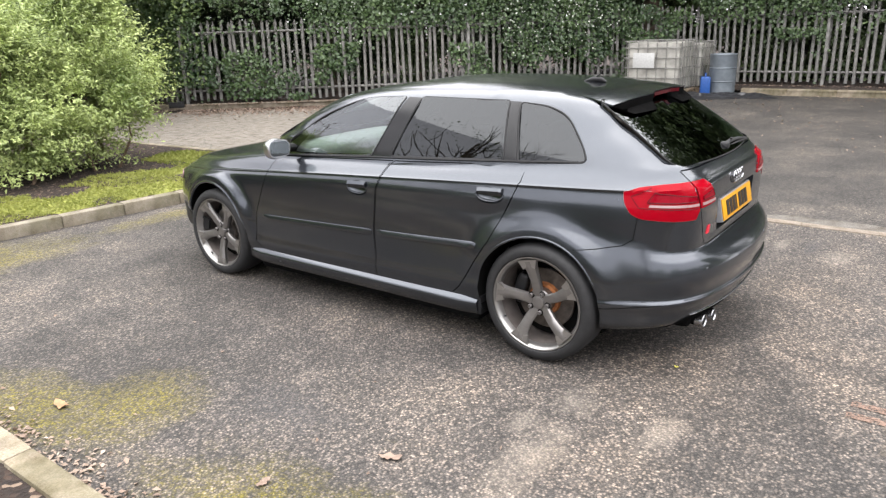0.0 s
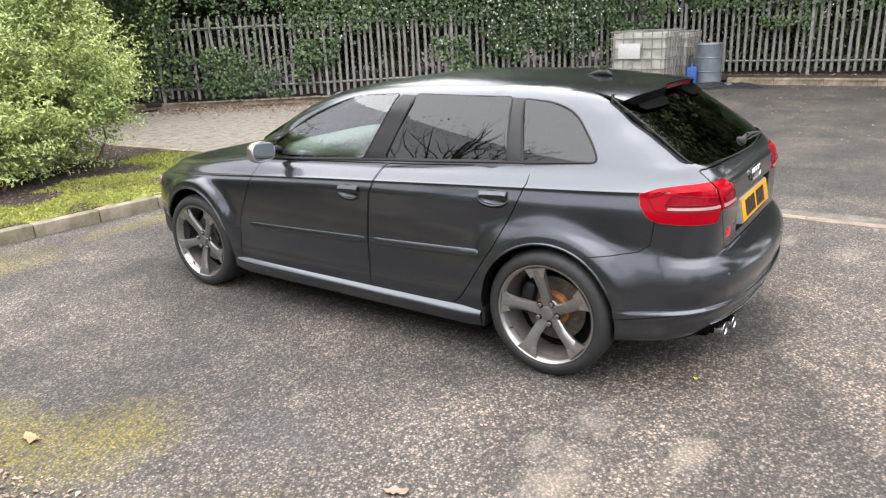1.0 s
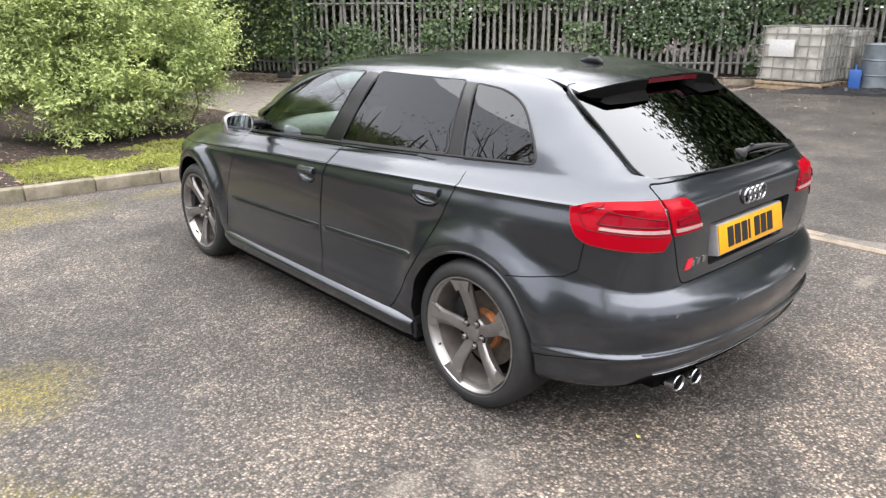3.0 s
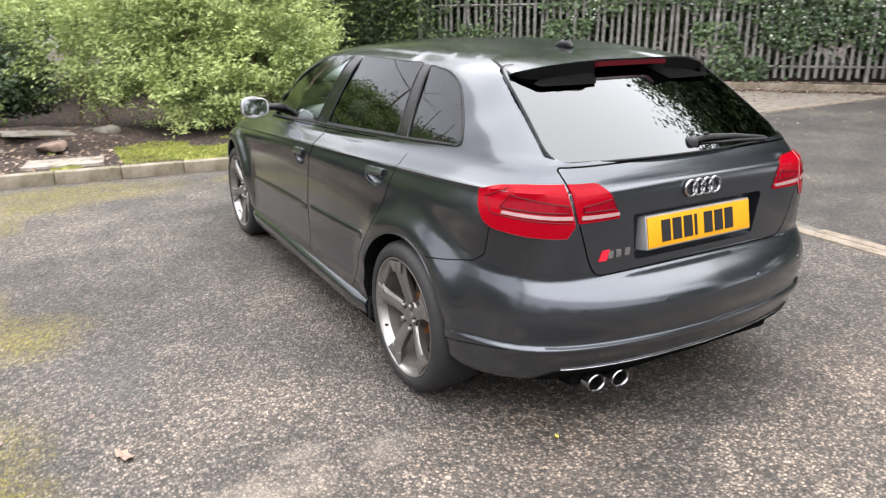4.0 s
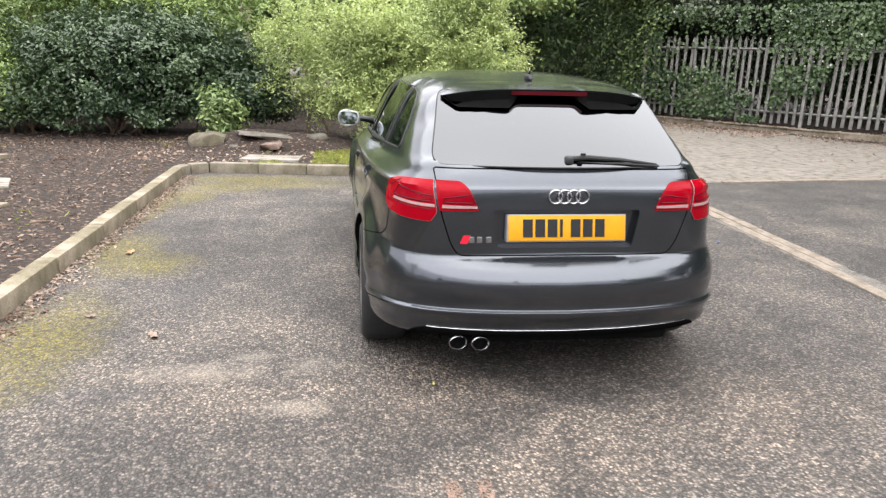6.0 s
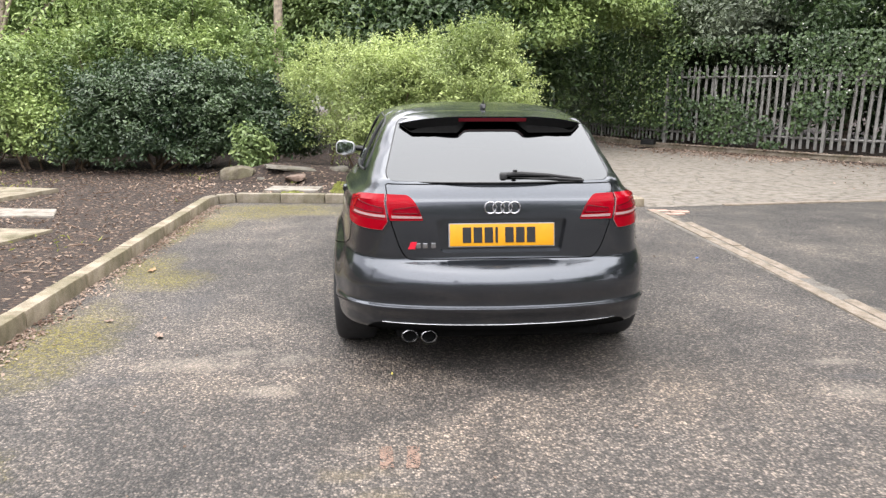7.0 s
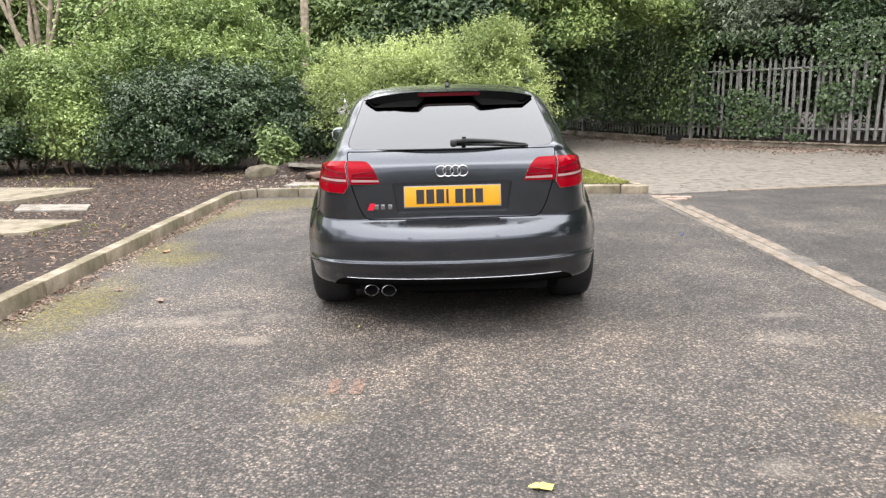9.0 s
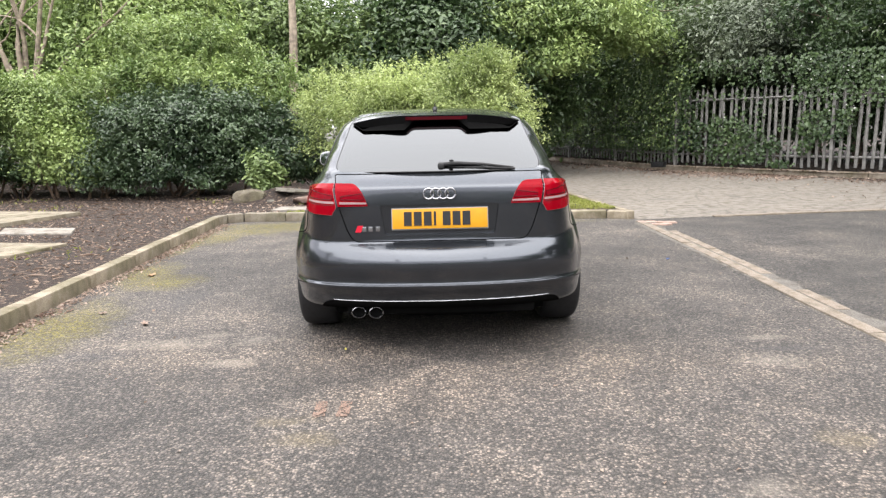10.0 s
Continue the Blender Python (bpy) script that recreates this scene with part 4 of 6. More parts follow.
    for i in range(cols):
        for k in range(5):
            faces.append((i * 5 + k, i * 5 + (k + 1) % 5, (i + 1) * 5 + (k + 1) % 5, (i + 1) * 5 + k))
    faces += [tuple(range(5)), tuple(cols * 5 + k for k in range(5))]
    part("spoiler_underside", bm_from(verts, faces), WELL, spoiler, "black spoiler underside")
    verts = []
    for i in range(13):
        x = -0.18 + 0.36 * i / 12
        ye, ze = edge(x)
        verts += [(x, ye + 0.001, ze - 0.008), (x, ye + 0.003, ze - 0.026), (x, ye + 0.02, ze - 0.026), (x, ye + 0.02, ze - 0.008)]
    faces = [(i * 4 + k, i * 4 + (k + 1) % 4, i * 4 + 4 + (k + 1) % 4, i * 4 + 4 + k) for i in range(12) for k in range(4)]
    part("high_brake_light", bm_from(verts, faces + [(0, 1, 2, 3), (48, 49, 50, 51)]), REDSMOKE, spoiler, "dark red high-level brake light")
    # aerial
    p, _ = on_top(0, 0.97)
    fin = tube_bm([p + Vector((0, 0.07, -0.004)), p + Vector((0, 0.0, 0.012)), p + Vector((0, -0.05, 0.012)), p + Vector((0, -0.075, 0.0))], [0.004, 0.016, 0.015, 0.005], 12)
    rod = tube_bm([p + Vector((0, 0.0, 0.012)), p + Vector((0, -0.03, 0.036)), p + Vector((0, -0.045, 0.046))], [0.008, 0.0045, 0.003], 8)
    part("roof_aerial", join(fin, rod), BLACK, car, "small roof aerial")
    # bumper details
    def strip(z, half, y_lift, r, mat, name, label, flatten=1.0, sag=0.0):
        pts = []
        for i in range(33):
            x = -half + 2 * half * i / 32
            q, _ = on_rear(x, z + sag * (x / half) ** 2)
            pts.append(q + Vector((0, -y_lift, 0)))
        return part(name, tube_bm(pts, r, 8, False, flatten), mat, car, label)
    strip(0.315, 0.595, 0.0025, 0.0034, TAILPIPE, "bumper_strip", "silver strip along the lower bumper", 0.7, 0.004)
    strip(0.413, 0.66, 0.000, 0.004, PAINT, "bumper_crease", "", 1.0, 0.0)
    part("diffuser", patch_bm(rounded([(-0.685, 0.222), (-0.665, 0.285), (-0.625, 0.312), (0.625, 0.312), (0.665, 0.285), (0.685, 0.222)], 0.02), on_rear, 0.003, 0.03, 0.04, 5), WELL, car, "black rear diffuser")
    skirt = part("diffuser_skirt", box_bm(-0.53, 0.53, 0.185, 0.60, 0.212, 0.305, 0.035), WELL, car, "black underside panel")
    # unseen black blocks added low down to deepen the shade under the car
    part("underbody", box_bm(-0.64, 0.64, 0.58, 3.9, 0.13, 0.22, 0.02), WELL, car, "black underbody panel set low to shade the ground")
    part("floor_pan", box_bm(-0.82, 0.82, 1.22, 3.02, 0.128, 0.215, 0.02), WELL, car, "black floor pan set low to shade the ground between the wheels")
    part("shade_block", ellipsoid_bm((0.08, 0.42, 0.225), (0.42, 0.13, 0.065), 3.5), WELL, car, "unseen dark block added to shade the ground under the bumper")
    for sx in (-0.458, -0.362):
        pipe = [(-0.017, 0.0335), (-0.0222, 0.0372), (-0.019, 0.0405), (0.016, 0.0405), (0.024, 0.034), (0.024, 0.032), (0.0, 0.0330), (-0.017, 0.0335)]
        tip = part("exhaust_tip", lathe_bm([(s, r) for s, r in pipe], "y", 40), TAILPIPE, car, "dull chrome oval exhaust tailpipe")
        tip.matrix_world = Matrix.Translation((sx, 0.150 if sx < -0.4 else 0.134, 0.247)) @ Matrix.Diagonal((1.0, 1, 0.80, 1))
        part("exhaust_pipe", lathe_bm([(0.010, 0.036), (0.20, 0.034)], "y", 24), WELL, tip, "black exhaust pipe").matrix_world = tip.matrix_world
        # flat black disc stands for the shade inside the pipe
        part("bore_shade", lathe_bm([(0.02, 0.001), (0.02, 0.0335)], "y", 24), WELL, tip).matrix_world = tip.matrix_world
    for sx in (-0.55, -0.235, 0.235, 0.55):
        p, n = on_rear(sx, 0.545)
        sensor = part("parking_sensor", lathe_bm([(0.0, 0.0005), (0.0, 0.010), (-0.003, 0.0118), (-0.006, 0.0118)], "z", 20), PAINT, car, "round parking sensor")
        sensor.matrix_world = Matrix.Translation(p + n * 0.0015) @ n.to_track_quat("Z", "Y").to_matrix().to_4x4()
    for sign in (-1, 1):
        side, at = on_side(sign), on_corner(sign)
        part("bumper_seam", seam_bm([(0.655, 0.632), (0.55, 0.645), (0.44, 0.668), (0.395, 0.70), (0.385, 0.80)], side, 0.0022, 0.0), WELL, car)
        part("lower_seam", seam_bm([(0.52, 0.36), (0.36, 0.385), (0.25, 0.40)], side, 0.0022, 0.0), WELL, car)
        arc = [(REAR_AXLE + 0.345 * math.cos(radians(a)), HUB_Z + 0.008 + 0.345 * math.sin(radians(a))) for a in range(24, 168, 4)]
        part("wheel_arch_lip", seam_bm(arc, side, 0.008, -0.006), PAINT, car)
        arc = [(FRONT_AXLE + 0.366 * math.cos(radians(a)), HUB_Z + 0.008 + 0.366 * math.sin(radians(a))) for a in range(16, 168, 4)]
        part("wheel_arch_lip", seam_bm(arc, side, 0.010, -0.005), PAINT, car)
        # sill
        prof = [(0.852, 0.288), (0.870, 0.276), (0.884, 0.262), (0.890, 0.254), (0.891, 0.246), (0.882, 0.205), (0.84, 0.17), (0.80, 0.17), (0.80, 0.28)]
        stations = [3.04, 2.95, 2.0, 1.30, 1.20]
        verts = [(sign * (x - (0.015 if j in (0, 4) else 0)), y, z) for j, y in enumerate(stations) for x, z in prof]
        k = len(prof)
        faces = [(j * k + i, j * k + (i + 1) % k, (j + 1) * k + (i + 1) % k, (j + 1) * k + i) for j in range(4) for i in range(k)] + [tuple(range(k)), tuple(4 * k + i for i in range(k))]
        part("side_skirt", bm_from(verts, faces), PAINT, car, "body-coloured side skirt")
        part("mud_flap", box_bm(sign * 0.80 - 0.06, sign * 0.80 + 0.06, 1.18, 1.20, 0.185, 0.29, 0.006), BLACK, car)


def build_mirrors(car):
    for sign in (-1, 1):
        c = Vector((sign * 0.908, 2.64, 0.982))
        shell = ellipsoid_bm((0, 0, 0), (0.082, 0.062, 0.063), 2.7)
        for v in shell.verts:
            if v.co.y < -0.028:
                v.co.y = -0.028
            v.co.z *= 1 - 0.12 * (v.co.x * sign < 0)
        mirror = part("door_mirror", shell, MATTCHROME, car, "silver door mirror")
        mirror.matrix_world = Matrix.Translation(c) @ pose(0, 0, 0, -5, 0, -8) if sign < 0 else pose(0.835, 2.58, 0.985, 0, 0, 72)
        glass = part("mirror_glass", patch_bm(rounded([(-0.068, -0.046), (0.066, -0.044), (0.068, 0.044), (-0.066, 0.046)], 0.03), lambda u, v: (Vector((u, -0.029, v)), Vector((0, -1, 0))), 0.002, 0.004, 0.03, 4), MIRRORGLASS, mirror, "mirror glass")
        glass.matrix_world = mirror.matrix_world
        out = 0.0 if sign < 0 else 0.06
        part("mirror_foot", tube_bm([(sign * 0.735, 2.70, 0.962), (sign * 0.78, 2.68, 0.972), (sign * (0.85 - out), 2.66, 0.980)], [0.036, 0.028, 0.028], 12, False, 0.75), BLACK, mirror, "black mirror foot").matrix_world = Matrix.Identity(4)


def build_cabin(car):
    def seat(x, y):
        s = part("seat", join(ellipsoid_bm((x, y + 0.12, 0.62), (0.25, 0.27, 0.10), 3.5)), CABIN, car, "dark upholstered car seat")
        part("seat_back", ellipsoid_bm((x, y - 0.14, 0.88), (0.24, 0.09, 0.30), 3.5), CABIN, s)
        part("headrest", ellipsoid_bm((x, y - 0.18, 1.18), (0.13, 0.05, 0.085), 3), CABIN, s)
    for x in (-0.36, 0.36):
        seat(x, 1.85)
        part("rear_headrest", ellipsoid_bm((x, 0.98, 1.10), (0.12, 0.05, 0.07), 3), CABIN, car)
    part("rear_bench", join(ellipsoid_bm((0, 1.18, 0.62), (0.60, 0.26, 0.11), 4), ellipsoid_bm((0, 0.98, 0.86), (0.60, 0.08, 0.24), 4)), CABIN, car, "dark rear bench seat")
    part("dashboard", ellipsoid_bm((0, 2.82, 0.80), (0.66, 0.22, 0.15), 4), DASH, car, "grey dashboard")
    wheel = [(0.36 + 0.18 * math.cos(t), 2.46 - 0.07 * math.sin(t), 0.90 + 0.165 * math.sin(t)) for t in (2 * math.pi * k / 32 for k in range(32))]
    w = part("steering_wheel", tube_bm(wheel, 0.016, 8, True), BLACK, car, "black steering wheel")
    part("wheel_hub", ellipsoid_bm((0.36, 2.48, 0.90), (0.09, 0.03, 0.06), 3), BLACK, w)


# ---- wheels ----


def spoke_bm():
    """A rotor-blade spoke along +z, wide and flat at its root, flaring to the rim."""
    st = [(0.030, 0.034, -0.048, 0.028), (0.07, 0.027, -0.042, 0.032), (0.12, 0.027, -0.030, 0.034), (0.17, 0.031, -0.020, 0.034), (0.205, 0.040, -0.015, 0.030), (0.224, 0.050, -0.014, 0.024)]
    verts, faces = [], []
    for r, w, x, d in st:
        lean = 0.010 * (r - 0.03) / 0.2
        s = 0.010 * math.sin((r - 0.03) / 0.2 * math.pi)
        verts += [(x - 0.004, s - w, r), (x + 0.004, s - w * 0.75, r), (x + 0.006 + lean * 0.4, s, r), (x + 0.002, s + w * 0.8, r), (x - 0.008 - lean, s + w, r), (x - d, s + w * 0.7, r), (x - d, s - w * 0.7, r)]
    k = 7
    for i in range(len(st) - 1):
        for j in range(k):
            faces.append((i * k + j, i * k + (j + 1) % k, (i + 1) * k + (j + 1) % k, (i + 1) * k + j))
    faces += [tuple(range(k)), tuple((len(st) - 1) * k + j for j in range(k))]
    return bm_from(verts, faces)


def spoke_tip_bm():
    verts, faces = [], []
    for r, w, x in ((0.196, 0.034, -0.0105), (0.212, 0.046, -0.0075), (0.232, 0.056, -0.0065)):
        for j in range(7):
            u = -1 + 2 * j / 6
            verts += [(x, u * w, r - 0.012 * u * u * (r < 0.2)), (x - 0.010, u * w, r - 0.012 * u * u * (r < 0.2))]
    for i in range(2):
        for j in range(6):
            a = i * 14 + j * 2
            faces += [(a, a + 2, a + 16, a + 14), (a + 1, a + 15, a + 17, a + 3)]
        faces += [(i * 14, i * 14 + 14, i * 14 + 15, i * 14 + 1), (i * 14 + 12, i * 14 + 13, i * 14 + 27, i * 14 + 26)]
    faces += [tuple(v for v in (2 * j, 2 * j + 1, 2 * j + 3, 2 * j + 2)) for j in range(6)]
    return bm_from(verts, faces)


def build_wheel(car, x, y, sign, angles):
    """The outer face is at x = 0 in the wheel's own space and looks along +x."""
    m = pose(x, y, HUB_Z) @ pose(0, 0, 0, 0, 0, 0 if sign > 0 else 180)
    wheel = new("wheel")
    wheel.parent = car
    wheel.matrix_world = m

    def add(name, bm, mat, label="", turn=0.0, parent=wheel):
        o = part(name, bm, mat, parent, label)
        o.matrix_world = m @ pose(0, 0, 0, turn, 0, 0)
        return o
    tyre = [(-0.215, 0.236), (-0.228, 0.255), (-0.232, 0.275), (-0.226, 0.296), (-0.212, 0.309), (-0.18, 0.3145), (-0.062, 0.3145), (-0.030, 0.310), (-0.012, 0.299), (-0.003, 0.283), (0.0, 0.268), (-0.003, 0.256), (-0.008, 0.253), (-0.010, 0.249), (-0.018, 0.246), (-0.018, 0.236)]
    add("tyre", lathe_bm(tyre, "x", 80), RUBBER, "black low-profile tyre")
    rim = [(-0.045, 0.2225), (-0.022, 0.230), (-0.012, 0.2355), (-0.006, 0.243), (-0.006, 0.2475), (-0.012, 0.250), (-0.03, 0.249), (-0.045, 0.249)]
    rim = add("rim", lathe_bm(rim, "x", 80), ALLOY, "silver machined alloy rim")
    add("barrel", lathe_bm([(-0.045, 0.2225), (-0.10, 0.216), (-0.20, 0.222), (-0.215, 0.236), (-0.215, 0.249), (-0.045, 0.249)], "x", 80), BARREL, "dusty grey inner rim", 0.0, rim)
    hub = [(-0.10, 0.001), (-0.10, 0.066), (-0.055, 0.068), (-0.045, 0.060), (-0.042, 0.034), (-0.036, 0.033), (-0.034, 0.028), (-0.034, 0.0005)]
    add("hub", lathe_bm(hub, "x", 40), SPOKE, "grey wheel hub with cap")
    for a in angles:
        add("spoke", spoke_bm(), SPOKE, "grey rotor-blade spoke", a)
        add("spoke_tip", spoke_tip_bm(), ALLOY, "bright spoke end", a)
        bolt = add("wheel_bolt", lathe_bm([(-0.05, 0.011), (-0.030, 0.011), (-0.027, 0.009), (-0.027, 0.006), (-0.034, 0.005), (-0.034, 0.0003)], "x", 12), SPOKE, "", a + 36)
        bolt.matrix_world = m @ pose(0, 0, 0, a + 36, 0, 0) @ Matrix.Translation((0, 0, 0.053))
        # flat black disc, the shade of the bolt's recess put in as colour
        socket = add("socket_shade", lathe_bm([(-0.0415, 0.0005), (-0.0415, 0.017)], "x", 14), WELL)
        socket.matrix_world = bolt.matrix_world
    disc = [(-0.135, 0.05), (-0.135, 0.160), (-0.120, 0.160), (-0.120, 0.085), (-0.10, 0.082), (-0.10, 0.05)]
    add("brake_disc", lathe_bm(disc, "x", 56), DISC if y < 2 else SPOKE, "worn brake disc")
    add("disc_bell", lathe_bm([(-0.119, 0.088), (-0.098, 0.084), (-0.098, 0.05)], "x", 40), RUST if y < 2 else DISC, "rusty disc bell")
    add("backing_plate", lathe_bm([(-0.145, 0.0005), (-0.145, 0.205)], "x", 40), WELL)
    front = 1 if y > 2 else -1
    cal = join(ellipsoid_bm((-0.112, 0.0, 0.14), (0.028, 0.085, 0.034), 4))
    add("brake_caliper", cal, BLACK, "black brake caliper", 75 if front * sign > 0 else -75)
    valve = add("valve", tube_bm([(-0.03, 0, 0.222), (-0.015, 0, 0.205)], 0.005, 8), BLACK, "", angles[0] + 108)
    return wheel


car = thing("hatchback_car", "dark metallic grey five-door hatchback parked on asphalt", "car", pose(0, 0, 0))
doors, gate = build_shell(car)
build_doors(car, doors)
build_glass(car, gate)
build_lights(car, gate)
build_tail(car, gate)
build_mirrors(car)
build_cabin(car)
for sign in (-1, 1):
    build_wheel(car, sign * WHEEL_X, REAR_AXLE, sign, [12 + 72 * i for i in range(5)])
    build_wheel(car, sign * WHEEL_X, FRONT_AXLE, sign, [36 + 72 * i for i in range(5)])

# ---- ground and kerbs ----


def flat(name, outline, z, mat, label, category="ground"):
    bm = bm_from([(x, y, z) for x, y in outline], [tuple(range(len(outline)))])
    for f in bm.faces:
        f.normal_update()
    bmesh.ops.triangulate(bm, faces=bm.faces[:])
    for f in bm.faces:
        f.normal_update()
        if f.normal.z < 0:
            f.normal_flip()
    me = bpy.data.meshes.new(name)
    bm.to_mesh(me)
    bm.free()
    me.materials.append(mat)
    return tagged(new(name, me), label, category, kind="structure")


def sheet(name, x0, x1, y0, y1, z, step, mat, label, category, inside=None, rough=0.0):
    """A gently uneven sheet; inside(x, y): whether a cell belongs to it."""
    nx, ny = int((x1 - x0) / step), int((y1 - y0) / step)
    verts = [(x0 + (x1 - x0) * i / nx, y0 + (y1 - y0) * j / ny) for i in range(nx + 1) for j in range(ny + 1)]
    verts = [(x, y, z + rough * noise.noise(Vector((x * 1.3, y * 1.3, 3.0)))) for x, y in verts]
    faces = []
    for i in range(nx):
        for j in range(ny):
            a = i * (ny + 1) + j
            cx, cy = (verts[a][0] + verts[a + ny + 2][0]) / 2, (verts[a][1] + verts[a + ny + 2][1]) / 2
            if inside is None or inside(cx, cy):
                faces.append((a, a + ny + 1, a + ny + 2, a + 1))
    me = bpy.data.meshes.new(name)
    me.from_pydata(verts, [], faces)
    me.polygons.foreach_set("use_smooth", [True] * len(me.polygons))
    me.materials.append(mat)
    return tagged(new(name, me), label, category, kind="structure")


FENCE = [(3.9, 22.0), (6.35, 14.3), (8.6, 11.3), (14.75, 5.0), (14.9, -9.0)]

flat("ground", [(-400, -400), (400, -400), (400, 400), (-400, 400)], -0.012, ROAD, "grey ground reaching to the horizon")
flat("parking_bay", [(-3.0, -30), (2.66, -30), (2.66, 5.7), (-3.0, 6.2)], 0.0, ASPHALT, "coarse grey asphalt parking bay with mossy edges")
flat("road", [(2.66, -30), (30, -30), (30, 6.3), (14, 6.3), (3.9, 5.8), (2.66, 5.6)], -0.004, ROAD, "worn grey asphalt road", "road")
flat("pavement", [(2.5, 5.3), (3.9, 5.48), (14, 5.95), (13.6, 6.0), (8.2, 11.4), (6.0, 14.3), (4.0, 21), (1, 21), (2.0, 12), (2.3, 8.0)], -0.0012, PAVING, "cracked grey concrete paving", "paving")
flat("fence_strip", [(13.25, -9), (40, -9), (40, 40), (3.0, 40), (3.5, 22), (5.95, 14.2), (8.2, 11.1), (13.3, 5.2)], 0.10, SOIL, "dark soil strip under the fence")
flat("planting_bed", [(-2.90, -30), (-2.89, 5.8), (-2.58, 6.1), (2.3, 5.57), (2.58, 5.48), (2.30, 8), (2.03, 12), (1.2, 21), (3, 40), (-60, 40), (-60, -30)], 0.095, SOIL, "brown soil bed strewn with dead leaves")


# soil and leaf mould washed over the edge of the paving along the fence
drift_in, drift_out, drift_rnd = [], [], random.Random(61)
for (x0, y0), (x1, y1) in (((13.2, 5.0), (8.2, 11.1)), ((8.2, 11.1), (5.95, 14.15)), ((5.95, 14.15), (3.5, 21.9))):
    d = Vector((x1 - x0, y1 - y0)).normalized()
    steps = int(math.hypot(x1 - x0, y1 - y0) / 0.22)
    for i in range(steps):
        t = (i + 0.5) / steps
        x, y = x0 + (x1 - x0) * t, y0 + (y1 - y0) * t
        w = 0.45 + 0.32 * noise.noise(Vector((x * 0.6, y * 0.6, 3.1))) + 0.22 * noise.noise(Vector((x * 2.4, y * 2.4, 7.7))) + drift_rnd.uniform(-0.06, 0.06)
        drift_in.append((x + d.y * 0.02, y - d.x * 0.02))
        drift_out.append((x - d.y * max(0.08, w), y + d.x * max(0.08, w)))
flat("soil_drift", drift_in + drift_out[::-1], 0.009, SOIL, "brown leaf mould washed over the paving's edge")


# silt and dirt lying along the road's side of the edging
silt_in, silt_out = [], []
for i in range(90):
    y = -3.0 + 8.0 * i / 89
    w = 0.07 + 0.12 * noise.noise(Vector((y * 0.8, 1.7, 0.3))) + 0.07 * noise.noise(Vector((y * 4.1, 5.2, 0.9))) + 0.04 * noise.noise(Vector((y * 13.0, 2.2, 4.9)))
    silt_in.append((2.50, y))
    silt_out.append((2.68 + max(0.03, w), y))
flat("road_silt", silt_in + silt_out[::-1], 0.0035, SILT, "pinkish silt washed against the stone edging")


def kerb_run(name, points, width, height, mat, label, piece=0.9, category="kerb", gap=0.0012):
    """A row of kerb stones along points, on the left of the way."""
    run = thing(name, label, category, pose(0, 0, 0))
    tagged(run, kind="structure")
    rnd = random.Random(len(name))
    for a, b in zip(points, points[1:]):
        a, b = Vector((*a, 0)), Vector((*b, 0))
        length, d = (b - a).length, (b - a).normalized()
        yaw, n = math.atan2(d.y, d.x), max(1, round((b - a).length / piece))
        first = part("kerb_stone", box_bm(gap, length / n - gap, 0, width, -0.06, height, min(0.02, height * 0.35)), mat, run)
        for i in range(n):
            o = first if i == 0 else first.copy()
            if i:
                scene.collection.objects.link(o)
            o.matrix_world = Matrix.Translation(a + d * (length * i / n) + Vector((0, 0, rnd.uniform(-0.004, 0.003)))) @ Matrix.Rotation(yaw + rnd.uniform(-0.005, 0.005), 4, "Z")
    return run


kerb_run("kerb_side", [(-2.815, -9), (-2.80, 5.72)], 0.12, 0.115, KERB, "weathered concrete kerb along the soil bed")
kerb_run("kerb_front", [(-2.80, 5.72), (-2.74, 5.92), (-2.55, 6.03), (0.90, 5.653)], 0.13, 0.115, MOSSKERB, "mossy concrete kerb in front of the car", 0.62)
kerb_run("kerb_dropped", [(0.90, 5.653), (2.30, 5.50), (2.62, 5.40)], 0.20, 0.100, KERB, "pale lowered end of the concrete kerb", 0.62)
kerb_run("kerb_wedge", [(2.64, 5.40), (2.52, 6.3), (2.36, 8.0), (2.1, 12)], 0.10, 0.105, KERB, "pale concrete edging of the grass wedge", 0.9)
kerb_run("kerb_fence", [(13.3, 3.6), (13.3, -9)], 0.15, 0.14, KERB, "pale concrete kerb below the fence", 1.0)
kerb_run("kerb_buried", [(13.3, 5.0), (8.2, 11.15), (5.95, 14.2), (3.5, 22)][::-1], 0.15, 0.125, DIRTKERB, "dirty brown concrete kerb half buried in leaves", 1.0)
kerb_run("edging_inner", [(2.45, -8), (2.49, 1.0), (2.55, 2.6), (2.58, 5.15)][::-1], 0.10, 0.012, EDGING, "cream stone edging between bay and road", 0.75, "edging")
outer = kerb_run("edging_outer", [(2.612, 0.78), (2.672, 2.5), (2.700, 4.3)][::-1], 0.09, 0.008, OLDEDGE, "broken worn stone edging along the road", 0.62, "edging", 0.006)
# stones missing from the broken row
stone_rnd = random.Random(77)
for o in [o for o in scene.collection.objects if o.parent is outer]:
    if stone_rnd.random() < 0.12:
        bpy.data.objects.remove(o)
kerb_run("edging_paving", [(3.7, 5.40), (6.0, 5.62), (14, 5.98)], 0.10, 0.014, EDGING, "cream edging of the paving", 0.9, "edging")

# pinkish setts at the corner of the paving
for i, (x, y, a) in enumerate(((2.70, 5.05, 8), (2.92, 4.98, -4), (2.80, 4.82, 14))):
    o = obj("paving_sett", box_bm(-0.11, 0.11, -0.06, 0.06, -0.02, 0.012, 0.005), SETT)
    o.matrix_world = pose(x, y, 0.002, 0, 0, a)
    tagged(o, "worn pinkish paving sett let into the ground", "paving stone", "corner setts")

